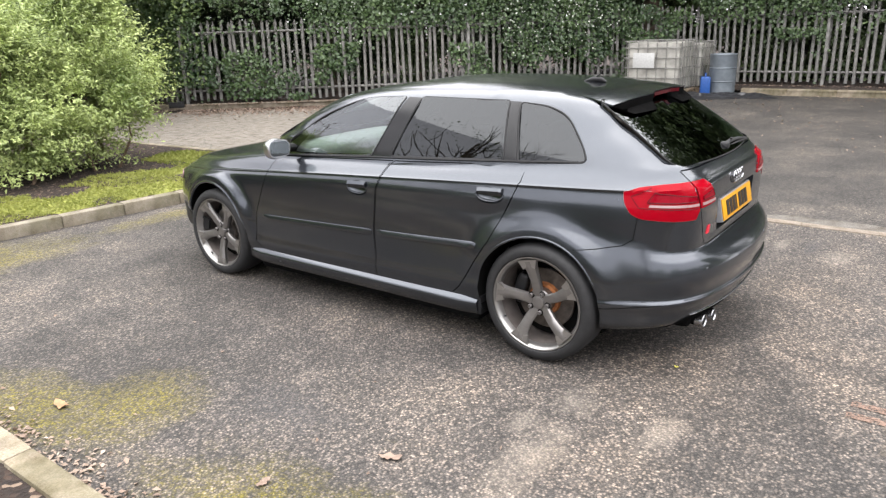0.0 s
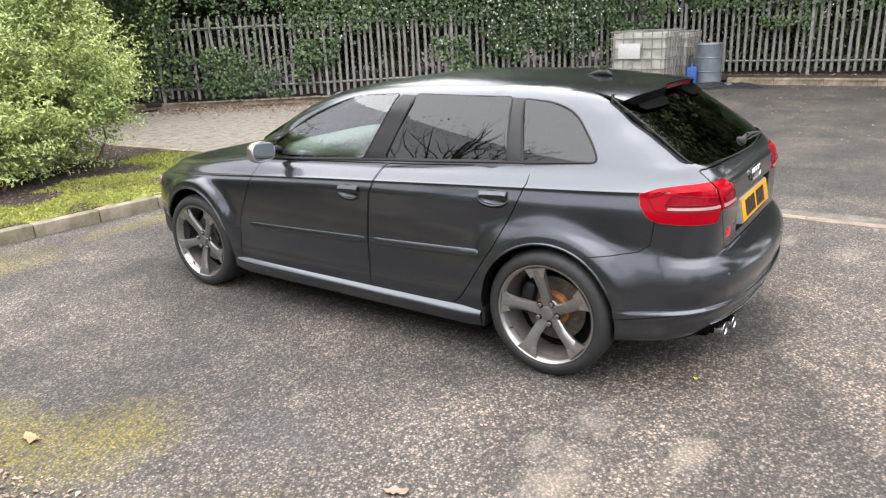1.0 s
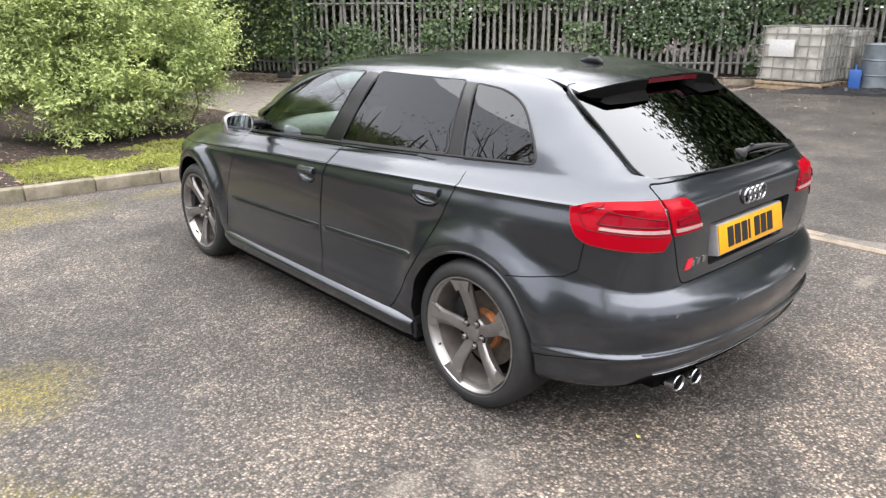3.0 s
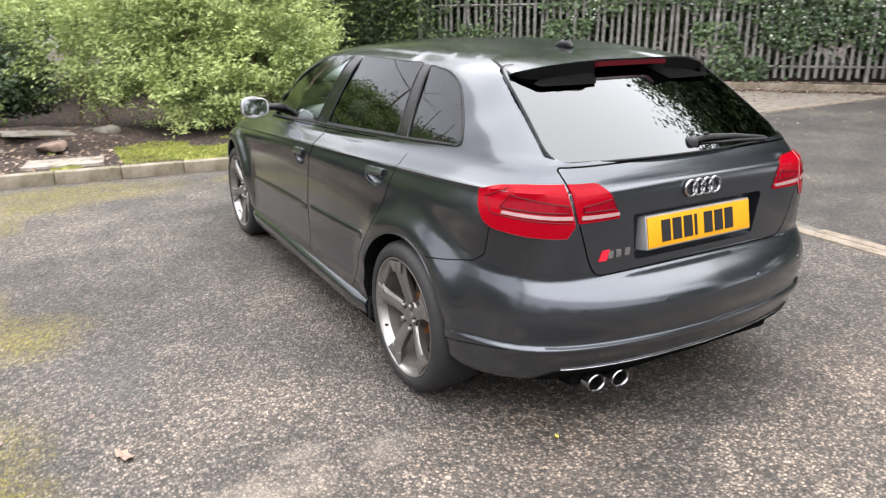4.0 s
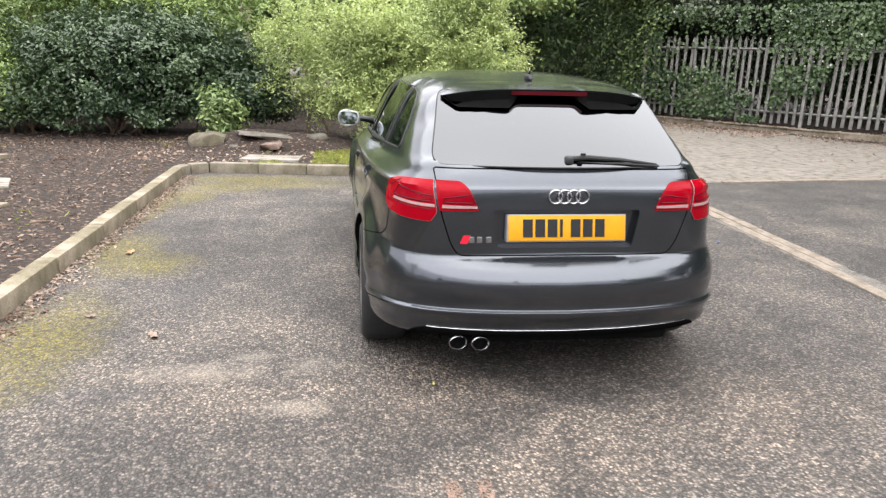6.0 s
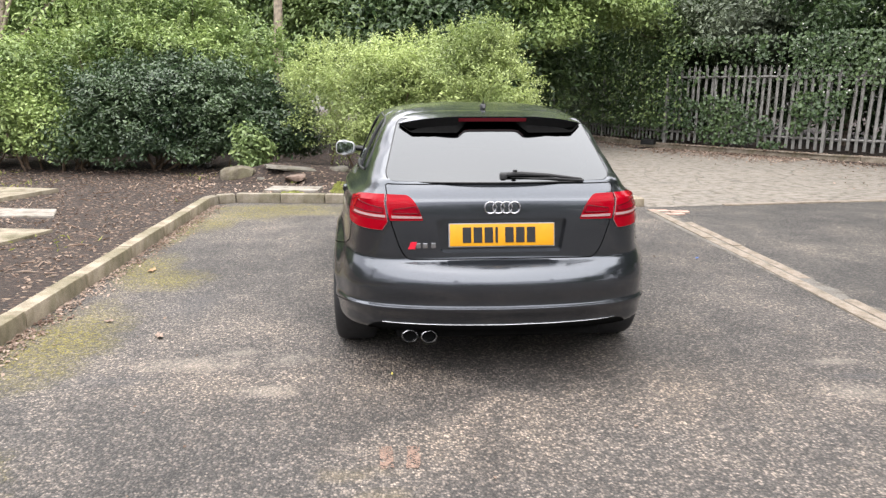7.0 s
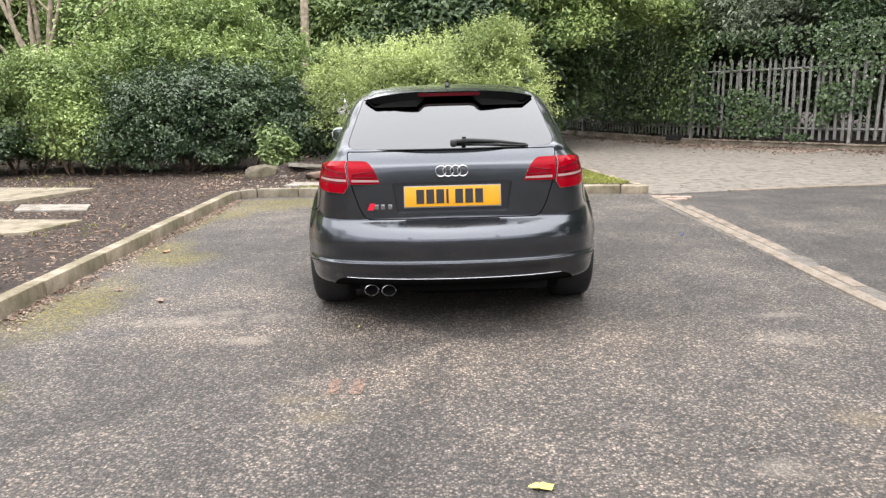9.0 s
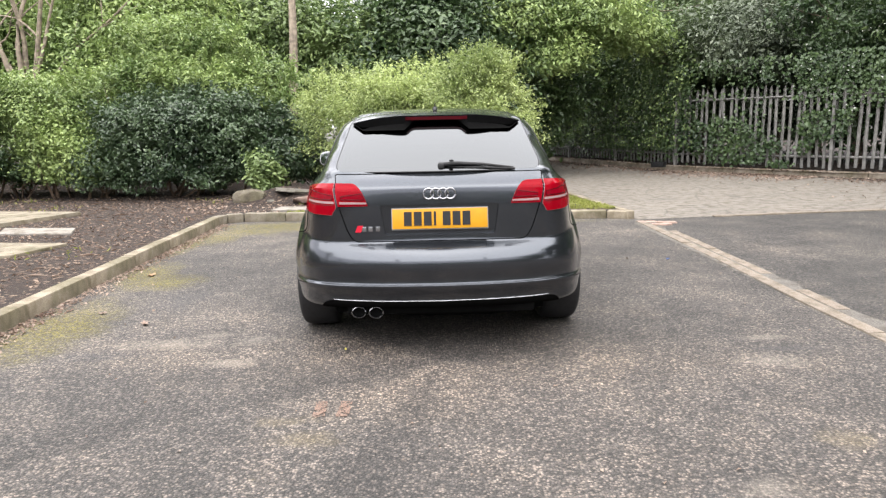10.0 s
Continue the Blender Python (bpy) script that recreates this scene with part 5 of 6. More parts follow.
# ---- slabs and rocks in the bed ----


def slab(points, z0, z1, mat, label):
    n = len(points)
    verts = [(x, y, z) for z in (z0, z1) for x, y in points]
    bm = bm_from(verts, [tuple(range(n))[::-1], tuple(range(n, 2 * n))] + [(i, (i + 1) % n, n + (i + 1) % n, n + i) for i in range(n)])
    bmesh.ops.bevel(bm, geom=bm.edges[:], offset=0.012, segments=2, affect="EDGES", profile=0.6)
    return tagged(obj("stone_slab", bm, mat), label, "stone slab", "slabs in the bed")


slab([(-8.6, 5.75), (-5.44, 5.22), (-4.94, 6.45), (-8.2, 7.2)], 0.05, 0.15, SLAB, "large mossy concrete slab lying in the bed")
slab([(-5.05, 4.62), (-4.15, 4.52), (-4.32, 4.98), (-5.25, 5.12)], 0.05, 0.115, PALESLAB, "small pale grey slab lying in the soil")
slab([(-5.2, 2.75), (-4.0, 3.05), (-3.80, 3.72), (-5.1, 3.95)], 0.05, 0.125, SLAB, "buff concrete slab lying in the soil")
slab([(-2.25, 6.32), (-1.52, 6.22), (-1.48, 6.62), (-2.18, 6.72)], 0.06, 0.125, PALESLAB, "flat pale slab behind the kerb")


def rock(x, y, z, size, mat, seed, label, turn=(0, 0, 0), sharp=True):
    """A broken stone: the hull of scattered points, with worn edges."""
    rnd, bm = random.Random(seed), bmesh.new()
    for i in range(34 if sharp else 60):
        p = Vector((rnd.uniform(-1, 1), rnd.uniform(-1, 1), rnd.uniform(-1, 1)))
        m = max(abs(c) for c in p) if sharp else p.length
        bm.verts.new(Vector((p.x / m * size[0], p.y / m * size[1], p.z / m * size[2])) * rnd.uniform(0.82, 1.0))
    bmesh.ops.convex_hull(bm, input=bm.verts[:])
    loose = [v for v in bm.verts if not v.link_faces]
    bmesh.ops.delete(bm, geom=loose, context="VERTS")
    bmesh.ops.subdivide_edges(bm, edges=bm.edges[:], cuts=2, use_grid_fill=True)
    for v in bm.verts:
        v.co *= 1 + 0.10 * noise.noise(v.co * 9 + Vector((seed * 7.1, 0, 0)))
    o = obj("rock", bm, mat)
    o.matrix_world = pose(x, y, z, *turn)
    return tagged(o, label, "rock", "rocks in the bed")


rock(-2.82, 7.55, 0.15, (0.33, 0.24, 0.20), MOSSROCK, 1, "mossy brown boulder in the bed", (0, 0, 20), False)
rock(-2.05, 7.62, 0.265, (0.40, 0.19, 0.032), RUBBLE, 2, "flat grey stone leaning on the mound", (4, 7, 8))
rock(-1.95, 7.22, 0.17, (0.17, 0.12, 0.045), BRICKSTONE, 3, "broken reddish stone on the mound", (3, -6, -12))
rock(-1.35, 7.75, 0.20, (0.20, 0.16, 0.10), RUBBLE, 4, "brown stone beneath the shrub", (0, 0, 30), False)
rock(-2.45, 7.35, 0.13, (0.10, 0.08, 0.05), RUBBLE, 5, "small brown stone beside the boulder", (0, 0, 50), False)
bm = bmesh.new()
bmesh.ops.create_grid(bm, x_segments=44, y_segments=30, size=1.0)
for v in bm.verts:
    e = max(0.0, 1 - v.co.x ** 2) * max(0.0, 1 - v.co.y ** 2)
    v.co.z = -0.01 + e * (0.22 + 0.10 * noise.noise(Vector((v.co.x * 2.2, v.co.y * 2.2, 1)))) + 0.03 * e * noise.noise(Vector((v.co.x * 9, v.co.y * 9, 4)))
    v.co.x, v.co.y = v.co.x * 1.3, v.co.y * 0.8
mound = obj("soil_mound", bm, SOIL)
mound.matrix_world = pose(-2.0, 7.95, 0.09)
tagged(mound, "low mound of brown soil under the stones", "ground", kind="structure")

# ---- fence ----


def along(points, step):
    out = []
    for (x0, y0), (x1, y1) in zip(points, points[1:]):
        n = max(1, round(math.hypot(x1 - x0, y1 - y0) / step))
        out += [(x0 + (x1 - x0) * i / n, y0 + (y1 - y0) * i / n, math.atan2(y1 - y0, x1 - x0)) for i in range(n)]
    return out


def pale_bm():
    prof = [(-0.034, 0.0), (-0.02, -0.016), (-0.008, -0.008), (0.008, -0.008), (0.02, -0.016), (0.034, 0.0)]
    verts, m = [], len(prof)
    for z, w in ((0.0, 1.0), (1.72, 1.0), (1.80, 0.12)):
        verts += [(x * w, y * w, z) for x, y in prof] + [(x * w, y * w + 0.004, z) for x, y in prof[::-1]]
    faces, k = [], 2 * m
    for i in range(2):
        for j in range(k):
            q = (j + 1) % k
            faces.append((i * k + j, i * k + q, (i + 1) * k + q, (i + 1) * k + j))
    faces.append(tuple(2 * k + j for j in range(k)))
    return bm_from(verts, faces)


fence = thing("palisade_fence", "weathered galvanised steel palisade fence overgrown with ivy", "fence", pose(0, 0, 0))
tagged(fence, kind="structure")
first = part("pale", pale_bm(), GALV, fence, "", False)
rng = random.Random(4)
for i, (x, y, a) in enumerate(along(FENCE, 0.155)):
    o = first if i == 0 else first.copy()
    if i:
        scene.collection.objects.link(o)
    o.matrix_world = pose(x, y, 0.17 + rng.uniform(-0.025, 0.02), rng.uniform(-1.5, 1.5), rng.uniform(-1.3, 1.3), math.degrees(a) + 180)
for z in (0.40, 1.70):
    for a, b in zip(FENCE, FENCE[1:]):
        d = Vector((b[1] - a[1], a[0] - b[0])).normalized() * -0.03
        part("rail", tube_bm([(a[0] + d.x, a[1] + d.y, z), (b[0] + d.x, b[1] + d.y, z)], 0.028, 4), GALV, fence, "", False)
for x, y, a in along(FENCE, 2.75):
    o = part("fence_post", box_bm(-0.03, 0.03, 0.04, 0.10, -0.1, 1.66), GALV, fence, "", False)
    o.matrix_world = pose(x, y, 0.1, 0, 0, math.degrees(a) + 180)

# ---- containers by the fence ----


def build_tank(x, y, yaw, s):
    tank = thing("bulk_tank", "grimy white plastic bulk tank in a steel cage on a pallet", "tank", pose(x, y, 0.0, 0, 0, yaw), "bulk tanks by the fence")
    m = tank.matrix_world

    def add(name, bm, mat, label="", parent=tank):
        o = part(name, bm, mat, parent, label)
        o.matrix_world = m @ Matrix.Scale(s, 4)
        return o
    add("bottle", box_bm(-0.56, 0.56, -0.46, 0.46, 0.16, 1.10, 0.07), TANK, "stained translucent white bottle")
    add("cap", lathe_bm([(1.10, 0.08), (1.14, 0.08), (1.14, 0.001)], "z", 20), BLACK)
    for k in range(3):
        add("pallet_runner", box_bm(-0.60, 0.60, -0.48 + 0.43 * k, -0.38 + 0.43 * k, 0.0, 0.10, 0.006), TIMBER)
    add("pallet_deck", box_bm(-0.60, 0.60, -0.50, 0.50, 0.10, 0.15, 0.006), TIMBER)
    for z in (0.20, 0.40, 0.60, 0.80, 1.0, 1.13):
        add("cage_bar", tube_bm([(-0.585, -0.485, z), (0.585, -0.485, z), (0.585, 0.485, z), (-0.585, 0.485, z)], 0.011, 6, True), GALV)
    for i in range(6):
        for sy in (-0.49, 0.49):
            u = -0.5 + 0.2 * i
            add("cage_bar", tube_bm([(u, sy, 0.15), (u, sy, 1.14)], 0.010, 6), GALV)
            add("cage_bar", tube_bm([(sy * 1.2, u * 0.82, 0.15), (sy * 1.2, u * 0.82, 1.14)], 0.010, 6), GALV)
    add("label_plate", box_bm(-0.40, 0.06, -0.507, -0.497, 0.60, 0.90, 0.003), PALEPLATE, "blank pale label plate")
    add("label_plate", box_bm(-0.607, -0.597, -0.30, 0.12, 0.60, 0.88, 0.003), PALEPLATE, "blank pale label plate")
    return tank


build_tank(12.55, 5.2, -91, 1.08)
build_tank(13.65, 5.05, -91, 1.02)
drum = thing("steel_drum", "blue-grey steel drum standing by the fence", "drum", pose(13.15, 3.98, 0.0))
prof = [(0.0, 0.001), (0.0, 0.285), (0.02, 0.292), (0.04, 0.285), (0.29, 0.285), (0.305, 0.297), (0.32, 0.285), (0.58, 0.285), (0.595, 0.297), (0.61, 0.285), (0.86, 0.285), (0.88, 0.293), (0.90, 0.285), (0.885, 0.275), (0.87, 0.27), (0.87, 0.001)]
o = part("drum_shell", lathe_bm(prof, "z", 40), DRUM, drum)
o.matrix_world = drum.matrix_world
o = part("bung", lathe_bm([(0.87, 0.03), (0.885, 0.03), (0.885, 0.001)], "z", 14), DRUM, drum)
o.matrix_world = drum.matrix_world @ Matrix.Translation((0.16, 0.05, 0))
jug = thing("plastic_container", "blue plastic container leaning on the drum", "container", pose(12.85, 4.26, 0.0, 0, 0, 20))
o = part("container_body", box_bm(-0.14, 0.14, -0.11, 0.11, 0.0, 0.42, 0.04), BLUE, jug)
o.matrix_world = jug.matrix_world
o = part("container_handle", tube_bm([(-0.08, 0, 0.40), (-0.07, 0, 0.49), (0.07, 0, 0.49), (0.08, 0, 0.40)], 0.018, 8), BLUE, jug)
o.matrix_world = jug.matrix_world
rnd = random.Random(8)
bm = bmesh.new()
bmesh.ops.create_grid(bm, x_segments=44, y_segments=20, size=1.0)
for v in bm.verts:
    e = max(0.0, 1 - max(abs(v.co.x), abs(v.co.y)) ** 3)
    v.co.z = e * (0.07 + 0.10 * abs(noise.noise(Vector((v.co.x * 3.2, v.co.y * 2.0, 1)))) + 0.05 * noise.noise(Vector((v.co.x * 9, v.co.y * 7, 4))))
    v.co.x *= 1.35 + 0.1 * noise.noise(Vector((v.co.y * 3, 0, 2)))
    v.co.y *= 0.38 + 0.12 * noise.noise(Vector((v.co.x * 2.5, 0, 6)))
tarp = obj("plastic_sheeting", bm, TARP)
tarp.matrix_world = pose(12.45, 4.0, 0.0, 0, 0, -66)
tagged(tarp, "crumpled black plastic sheeting on the ground", "sheeting")
boxx = thing("bait_box", "small black plastic box at the foot of the fence", "box", pose(5.75, 13.9, 0.10, 0, 0, -40))
o = part("box_base", box_bm(-0.16, 0.16, -0.10, 0.10, 0, 0.10, 0.015), BLACK, boxx)
o.matrix_world = boxx.matrix_world
o = part("box_lid", box_bm(-0.17, 0.17, -0.11, 0.11, 0.10, 0.125, 0.01), BLACK, boxx)
o.matrix_world = boxx.matrix_world

# ---- foliage ----


def leaf_mesh(name, pos, nrm, size, mat, rnd, aspect=0.5, parent=None, label=""):
    """Folded kite-shaped leaves at pos, facing nrm, of the given lengths."""
    n = len(pos)
    t = rnd.normal(size=(n, 3))
    t -= nrm * (t * nrm).sum(1, keepdims=True)
    t /= np.linalg.norm(t, axis=1, keepdims=True) + 1e-9
    s = np.cross(nrm, t)
    L = size[:, None]
    W = L * aspect
    fold = rnd.uniform(0.05, 0.3, (n, 1)) * W
    base, tip = pos - t * L * 0.5, pos + t * L * 0.5 - nrm * L * 0.12
    lf, rt = pos + s * W * 0.5 + nrm * fold - t * L * 0.06, pos - s * W * 0.5 + nrm * fold - t * L * 0.06
    verts = np.stack([base, rt, tip, lf], 1).reshape(-1, 3)
    me = bpy.data.meshes.new(name)
    me.vertices.add(4 * n)
    me.vertices.foreach_set("co", verts.astype(np.float32).ravel())
    idx = (np.arange(n)[:, None] * 4 + np.array([0, 1, 2, 0, 2, 3])[None]).ravel()
    me.loops.add(6 * n)
    me.loops.foreach_set("vertex_index", idx.astype(np.int32))
    me.polygons.add(2 * n)
    me.polygons.foreach_set("loop_start", np.arange(0, 6 * n, 3, dtype=np.int32))
    me.update(calc_edges=True)
    me.materials.append(mat)
    ob = new(name, me)
    if parent:
        ob.parent = parent
        ob.matrix_world = Matrix.Identity(4)
    return tagged(ob, label, kind="stuff")


def crown_points(rnd, blobs, clumps, per, spread, shell=0.55, up=0.7):
    """Leaf places and facings: clumps near the skin of ellipsoids (centre, radii)."""
    vol = np.array([b[1][0] * b[1][1] * b[1][2] for b in blobs]) ** 0.7
    which = rnd.choice(len(blobs), clumps, p=vol / vol.sum())
    c = np.array([b[0] for b in blobs])[which]
    r = np.array([b[1] for b in blobs])[which]
    d = rnd.normal(size=(clumps, 3))
    d /= np.linalg.norm(d, axis=1, keepdims=True)
    rad = (shell + (1 - shell) * rnd.random((clumps, 1)) ** 0.6) * (1 + 0.12 * rnd.normal(size=(clumps, 1)))
    lump = np.array([[1 + 0.42 * noise.noise(Vector(a + b * 0.7) * 2.1)] for a, b in zip(d, c)])
    cc = c + d * r * rad * lump
    p = np.repeat(cc, per, 0) + rnd.normal(size=(clumps * per, 3)) * spread * np.array([1, 1, 0.7])
    out = np.repeat(d, per, 0) * 0.7 + np.array([0, 0, up]) + rnd.normal(size=(clumps * per, 3)) * 0.55
    out /= np.linalg.norm(out, axis=1, keepdims=True)
    keep = p[:, 2] > 0.12
    return p[keep], out[keep]


def sprays(rnd, blobs, count, per, length):
    """Leaves strung along shoots that stand out of the crown's skin."""
    pos, nrm = [], []
    for i in range(count):
        c, r = blobs[rnd.integers(len(blobs))]
        d = rnd.normal(size=3)
        d[2] = abs(d[2]) * 0.9 + 0.1
        d /= np.linalg.norm(d)
        root = np.array(c) + d * np.array(r) * 0.92
        way = d * 0.6 + np.array([0, 0, 0.75]) + rnd.normal(size=3) * 0.25
        way /= np.linalg.norm(way)
        ln = length * rnd.uniform(0.4, 1.2)
        t = np.linspace(0, 1, per)[:, None]
        pos.append(root + way * ln * t + np.array([0, 0, -0.25 * ln]) * t ** 2 + rnd.normal(size=(per, 3)) * 0.018)
        nn = rnd.normal(size=(per, 3)) * 0.6 + np.array([0, 0, 0.8])
        nrm.append(nn / np.linalg.norm(nn, axis=1, keepdims=True))
    return np.concatenate(pos), np.concatenate(nrm)


def shrub(name, label, blobs, clumps, per, spread, size, mat, seed, aspect=0.5, stems=9, shoots=0, shoot_len=0.4, group="", foot=0.0, gaps=0.0):
    """foot: about how high the leaves begin over the soil, leaving bare stems below; gaps: the share of hollows between the sprays."""
    rnd = np.random.default_rng(seed)
    top = thing(name, label, "shrub", pose(blobs[0][0][0], blobs[0][0][1], 0.085), group)
    for i in range(stems):
        b = blobs[i % len(blobs)]
        a = rnd.uniform(0, 2 * math.pi)
        st = Vector((b[0][0] + rnd.uniform(-0.3, 0.3) * b[1][0], b[0][1] + rnd.uniform(-0.3, 0.3) * b[1][1], 0.05))
        end = Vector(b[0]) + Vector((math.cos(a) * b[1][0] * 0.7, math.sin(a) * b[1][1] * 0.7, rnd.uniform(-0.3, 0.6) * b[1][2]))
        mid = st.lerp(end, 0.5) + Vector((rnd.uniform(-0.15, 0.15), rnd.uniform(-0.15, 0.15), 0.1))
        o = part("stem", tube_bm([st, mid, end], [0.022, 0.014, 0.005], 5), TWIG, top)
        o.matrix_world = Matrix.Identity(4)
    p, nv = crown_points(rnd, blobs, clumps, per, spread)
    if shoots:
        p2, n2 = sprays(rnd, blobs, shoots, 16, shoot_len)
        p, nv = np.concatenate([p, p2]), np.concatenate([nv, n2])
    if foot:
        low = np.array([foot * (1 + 0.9 * noise.noise(Vector((q[0] * 1.7, q[1] * 1.7, seed)))) for q in p])
        p, nv = p[p[:, 2] > low], nv[p[:, 2] > low]
    if gaps:
        full = np.array([noise.noise(Vector((q[0] * 2.6, q[1] * 2.6, q[2] * 3.6 + seed))) > gaps - 0.6 for q in p])
        p, nv = p[full], nv[full]
    leaf_mesh("foliage", p, nv, size * rnd.uniform(0.6, 1.35, len(p)), mat, rnd, aspect, top)
    return top


def limb(rnd, a, b, r0, r1, bend, parent, name, mat, steps=7):
    a, b = Vector(a), Vector(b)
    off = Vector(rnd.normal(size=3)) * bend
    off2 = Vector(rnd.normal(size=3)) * bend * 0.4
    pts = []
    for i in range(steps + 1):
        t = i / steps
        pts.append(a.lerp(b, t) + off * math.sin(math.pi * t) * (1 - t) + off2 * math.sin(2 * math.pi * t))
    o = part(name, tube_bm(pts, [r0 + (r1 - r0) * i / steps for i in range(steps + 1)], 8), mat, parent)
    o.matrix_world = Matrix.Identity(4)
    return pts


def tree(name, label, x, y, height, blobs, clumps, per, spread, size, mat, seed, girth=0.14, aspect=0.5, bark=None, lean=(0, 0), stems=1, group="", limbs=6):
    rnd = np.random.default_rng(seed)
    top = thing(name, label, "tree", pose(x, y, 0.08), group)
    bark = bark or BARK
    for s in range(stems):
        dx, dy = (rnd.normal(), rnd.normal()) if stems > 1 else (0, 0)
        end = (x + lean[0] + dx * 1.1, y + lean[1] + dy * 0.6, height * rnd.uniform(0.75, 0.95))
        trunk = limb(rnd, (x + dx * 0.12, y + dy * 0.1, -0.1), end, girth, girth * 0.3, 0.18, top, "trunk", bark, 9)
        for i in range(limbs):
            k = 3 + i % 6
            b = blobs[i % len(blobs)]
            d = rnd.normal(size=3)
            d /= np.linalg.norm(d)
            tip = np.array(b[0]) + d * np.array(b[1]) * 0.75
            tip[2] = max(tip[2], trunk[k].z + 0.3)
            way = limb(rnd, trunk[k], tip, girth * 0.42 * (1 - k / 14), 0.010, 0.22, top, "limb", bark, 6)
            for q in range(2):
                e = Vector(tip) + Vector(rnd.normal(size=3)) * 0.7
                limb(rnd, way[3 + q], e, girth * 0.14, 0.004, 0.12, top, "branch", bark, 5)
    if clumps:
        p, nv = crown_points(rnd, blobs, clumps, per, spread, 0.35)
        leaf_mesh("crown", p, nv, size * rnd.uniform(0.55, 1.4, len(p)), mat, rnd, aspect, top)
    return top


# shrubs between the bay and the woodland
shrub("light_shrub", "large light green feathery shrub beside the kerb",
      [((0.15, 8.35, 0.95), (1.55, 0.95, 0.85)), ((0.35, 8.5, 1.55), (1.15, 0.85, 0.62)), ((-1.3, 8.9, 1.25), (0.95, 0.8, 0.85)), ((1.0, 8.3, 1.2), (0.75, 0.7, 0.7)),
       ((-0.55, 8.0, 1.5), (0.5, 0.45, 0.45)), ((0.75, 7.85, 0.75), (0.6, 0.45, 0.5)), ((-0.25, 7.75, 0.6), (0.6, 0.45, 0.45)), ((0.95, 8.3, 1.95), (0.45, 0.4, 0.35))],
      1500, 60, 0.085, 0.054, LEAF_LIGHT, 1, 0.36, 14, 2900, 0.46, "", 0.15, 0.33)
shrub("dark_evergreen_shrub", "dense dark glossy evergreen shrub by the bed",
      [((-4.3, 9.1, 0.85), (1.75, 0.95, 0.95)), ((-4.15, 9.2, 1.40), (1.2, 0.8, 0.62)), ((-2.7, 9.25, 0.72), (0.95, 0.7, 0.72)), ((-5.7, 9.15, 0.55), (0.7, 0.6, 0.5)), ((-3.2, 9.2, 1.25), (0.8, 0.6, 0.5))],
      2300, 40, 0.10, 0.070, LEAF_DARK, 2, 0.50, 22, 420, 0.25, "bed shrubs", 0.34, 0.30)
shrub("elder_shrub", "pale green elder spreading over the evergreen shrub",
      [((-4.6, 9.85, 2.15), (1.0, 0.6, 0.5)), ((-3.0, 9.8, 1.95), (0.8, 0.5, 0.45)), ((-5.8, 9.8, 1.95), (0.8, 0.6, 0.5)), ((-5.0, 10.3, 2.85), (1.1, 0.6, 0.5)), ((-3.95, 10.3, 2.70), (0.65, 0.5, 0.5)), ((-4.1, 9.35, 1.95), (0.6, 0.35, 0.3))],
      800, 36, 0.12, 0.082, LEAF_LIME, 6, 0.40, 10, 420, 0.5, "bed shrubs", 0.0, 0.40)
shrub("bramble_shrub", "bright green bramble growing beside the evergreen shrub",
      [((-6.55, 9.1, 1.0), (0.55, 0.45, 0.7)), ((-6.9, 9.5, 1.75), (0.85, 0.6, 0.5)), ((-6.0, 8.85, 0.80), (0.42, 0.35, 0.42))],
      600, 32, 0.11, 0.070, LEAF_LIME, 16, 0.5, 8, 200, 0.3, "bed shrubs", 0.35)
shrub("green_shrub", "leafy mid green shrub behind the stone slabs",
      [((-8.1, 9.7, 1.25), (1.0, 0.8, 0.9)), ((-9.6, 9.8, 1.2), (1.2, 0.9, 1.1)), ((-11.2, 9.9, 1.3), (1.3, 1.0, 1.3)), ((-7.6, 10.2, 0.8), (1.2, 0.5, 0.8))],
      900, 46, 0.125, 0.080, LEAF_MID, 5, 0.5, 12, 260, 0.3, "bed shrubs", 0.35, 0.38)
shrub("laurel_shrub", "low dark green laurel at the foot of the hedge",
      [((-8.3, 8.95, 0.55), (0.9, 0.5, 0.5)), ((-9.6, 9.0, 0.65), (1.0, 0.6, 0.6)), ((-10.9, 9.1, 0.8), (0.9, 0.6, 0.8)), ((-7.3, 9.3, 0.30), (0.5, 0.4, 0.28))],
      620, 40, 0.12, 0.085, LEAF_DARK, 9, 0.5, 16, 160, 0.3, "bed shrubs", 0.42)
shrub("sapling", "small bright green sapling at the shrub's foot",
      [((-2.75, 8.35, 0.55), (0.28, 0.25, 0.38))], 90, 16, 0.07, 0.085, LEAF_MID, 7, 0.5, 3)

# woodland behind the shrubs
WOOD = "woodland trees"
tree("woodland_tree", "tall ash tree with a bare lower trunk", -2.95, 11.6, 9.5,
     [((-3.6, 13.4, 3.4), (1.9, 1.2, 1.0)), ((-1.6, 13.2, 2.6), (1.7, 1.0, 1.3))], 1200, 24, 0.20, 0.14, LEAF_MID, 11, 0.12, 0.42, BARKPALE, (0.2, 0.2), 1, WOOD, 0)
vase = tree("woodland_tree", "pale grey tree forking low into many bare branches", -8.1, 11.3, 2.4,
            [((-9.5, 13.0, 4.6), (2.4, 1.2, 1.3)), ((-7.6, 13.0, 4.0), (1.4, 1.0, 1.0))], 220, 18, 0.2, 0.12, LEAF_LIME, 12, 0.105, 0.45, BARKPALE, (0, 0), 1, WOOD, 0)
fork_rnd = np.random.default_rng(312)
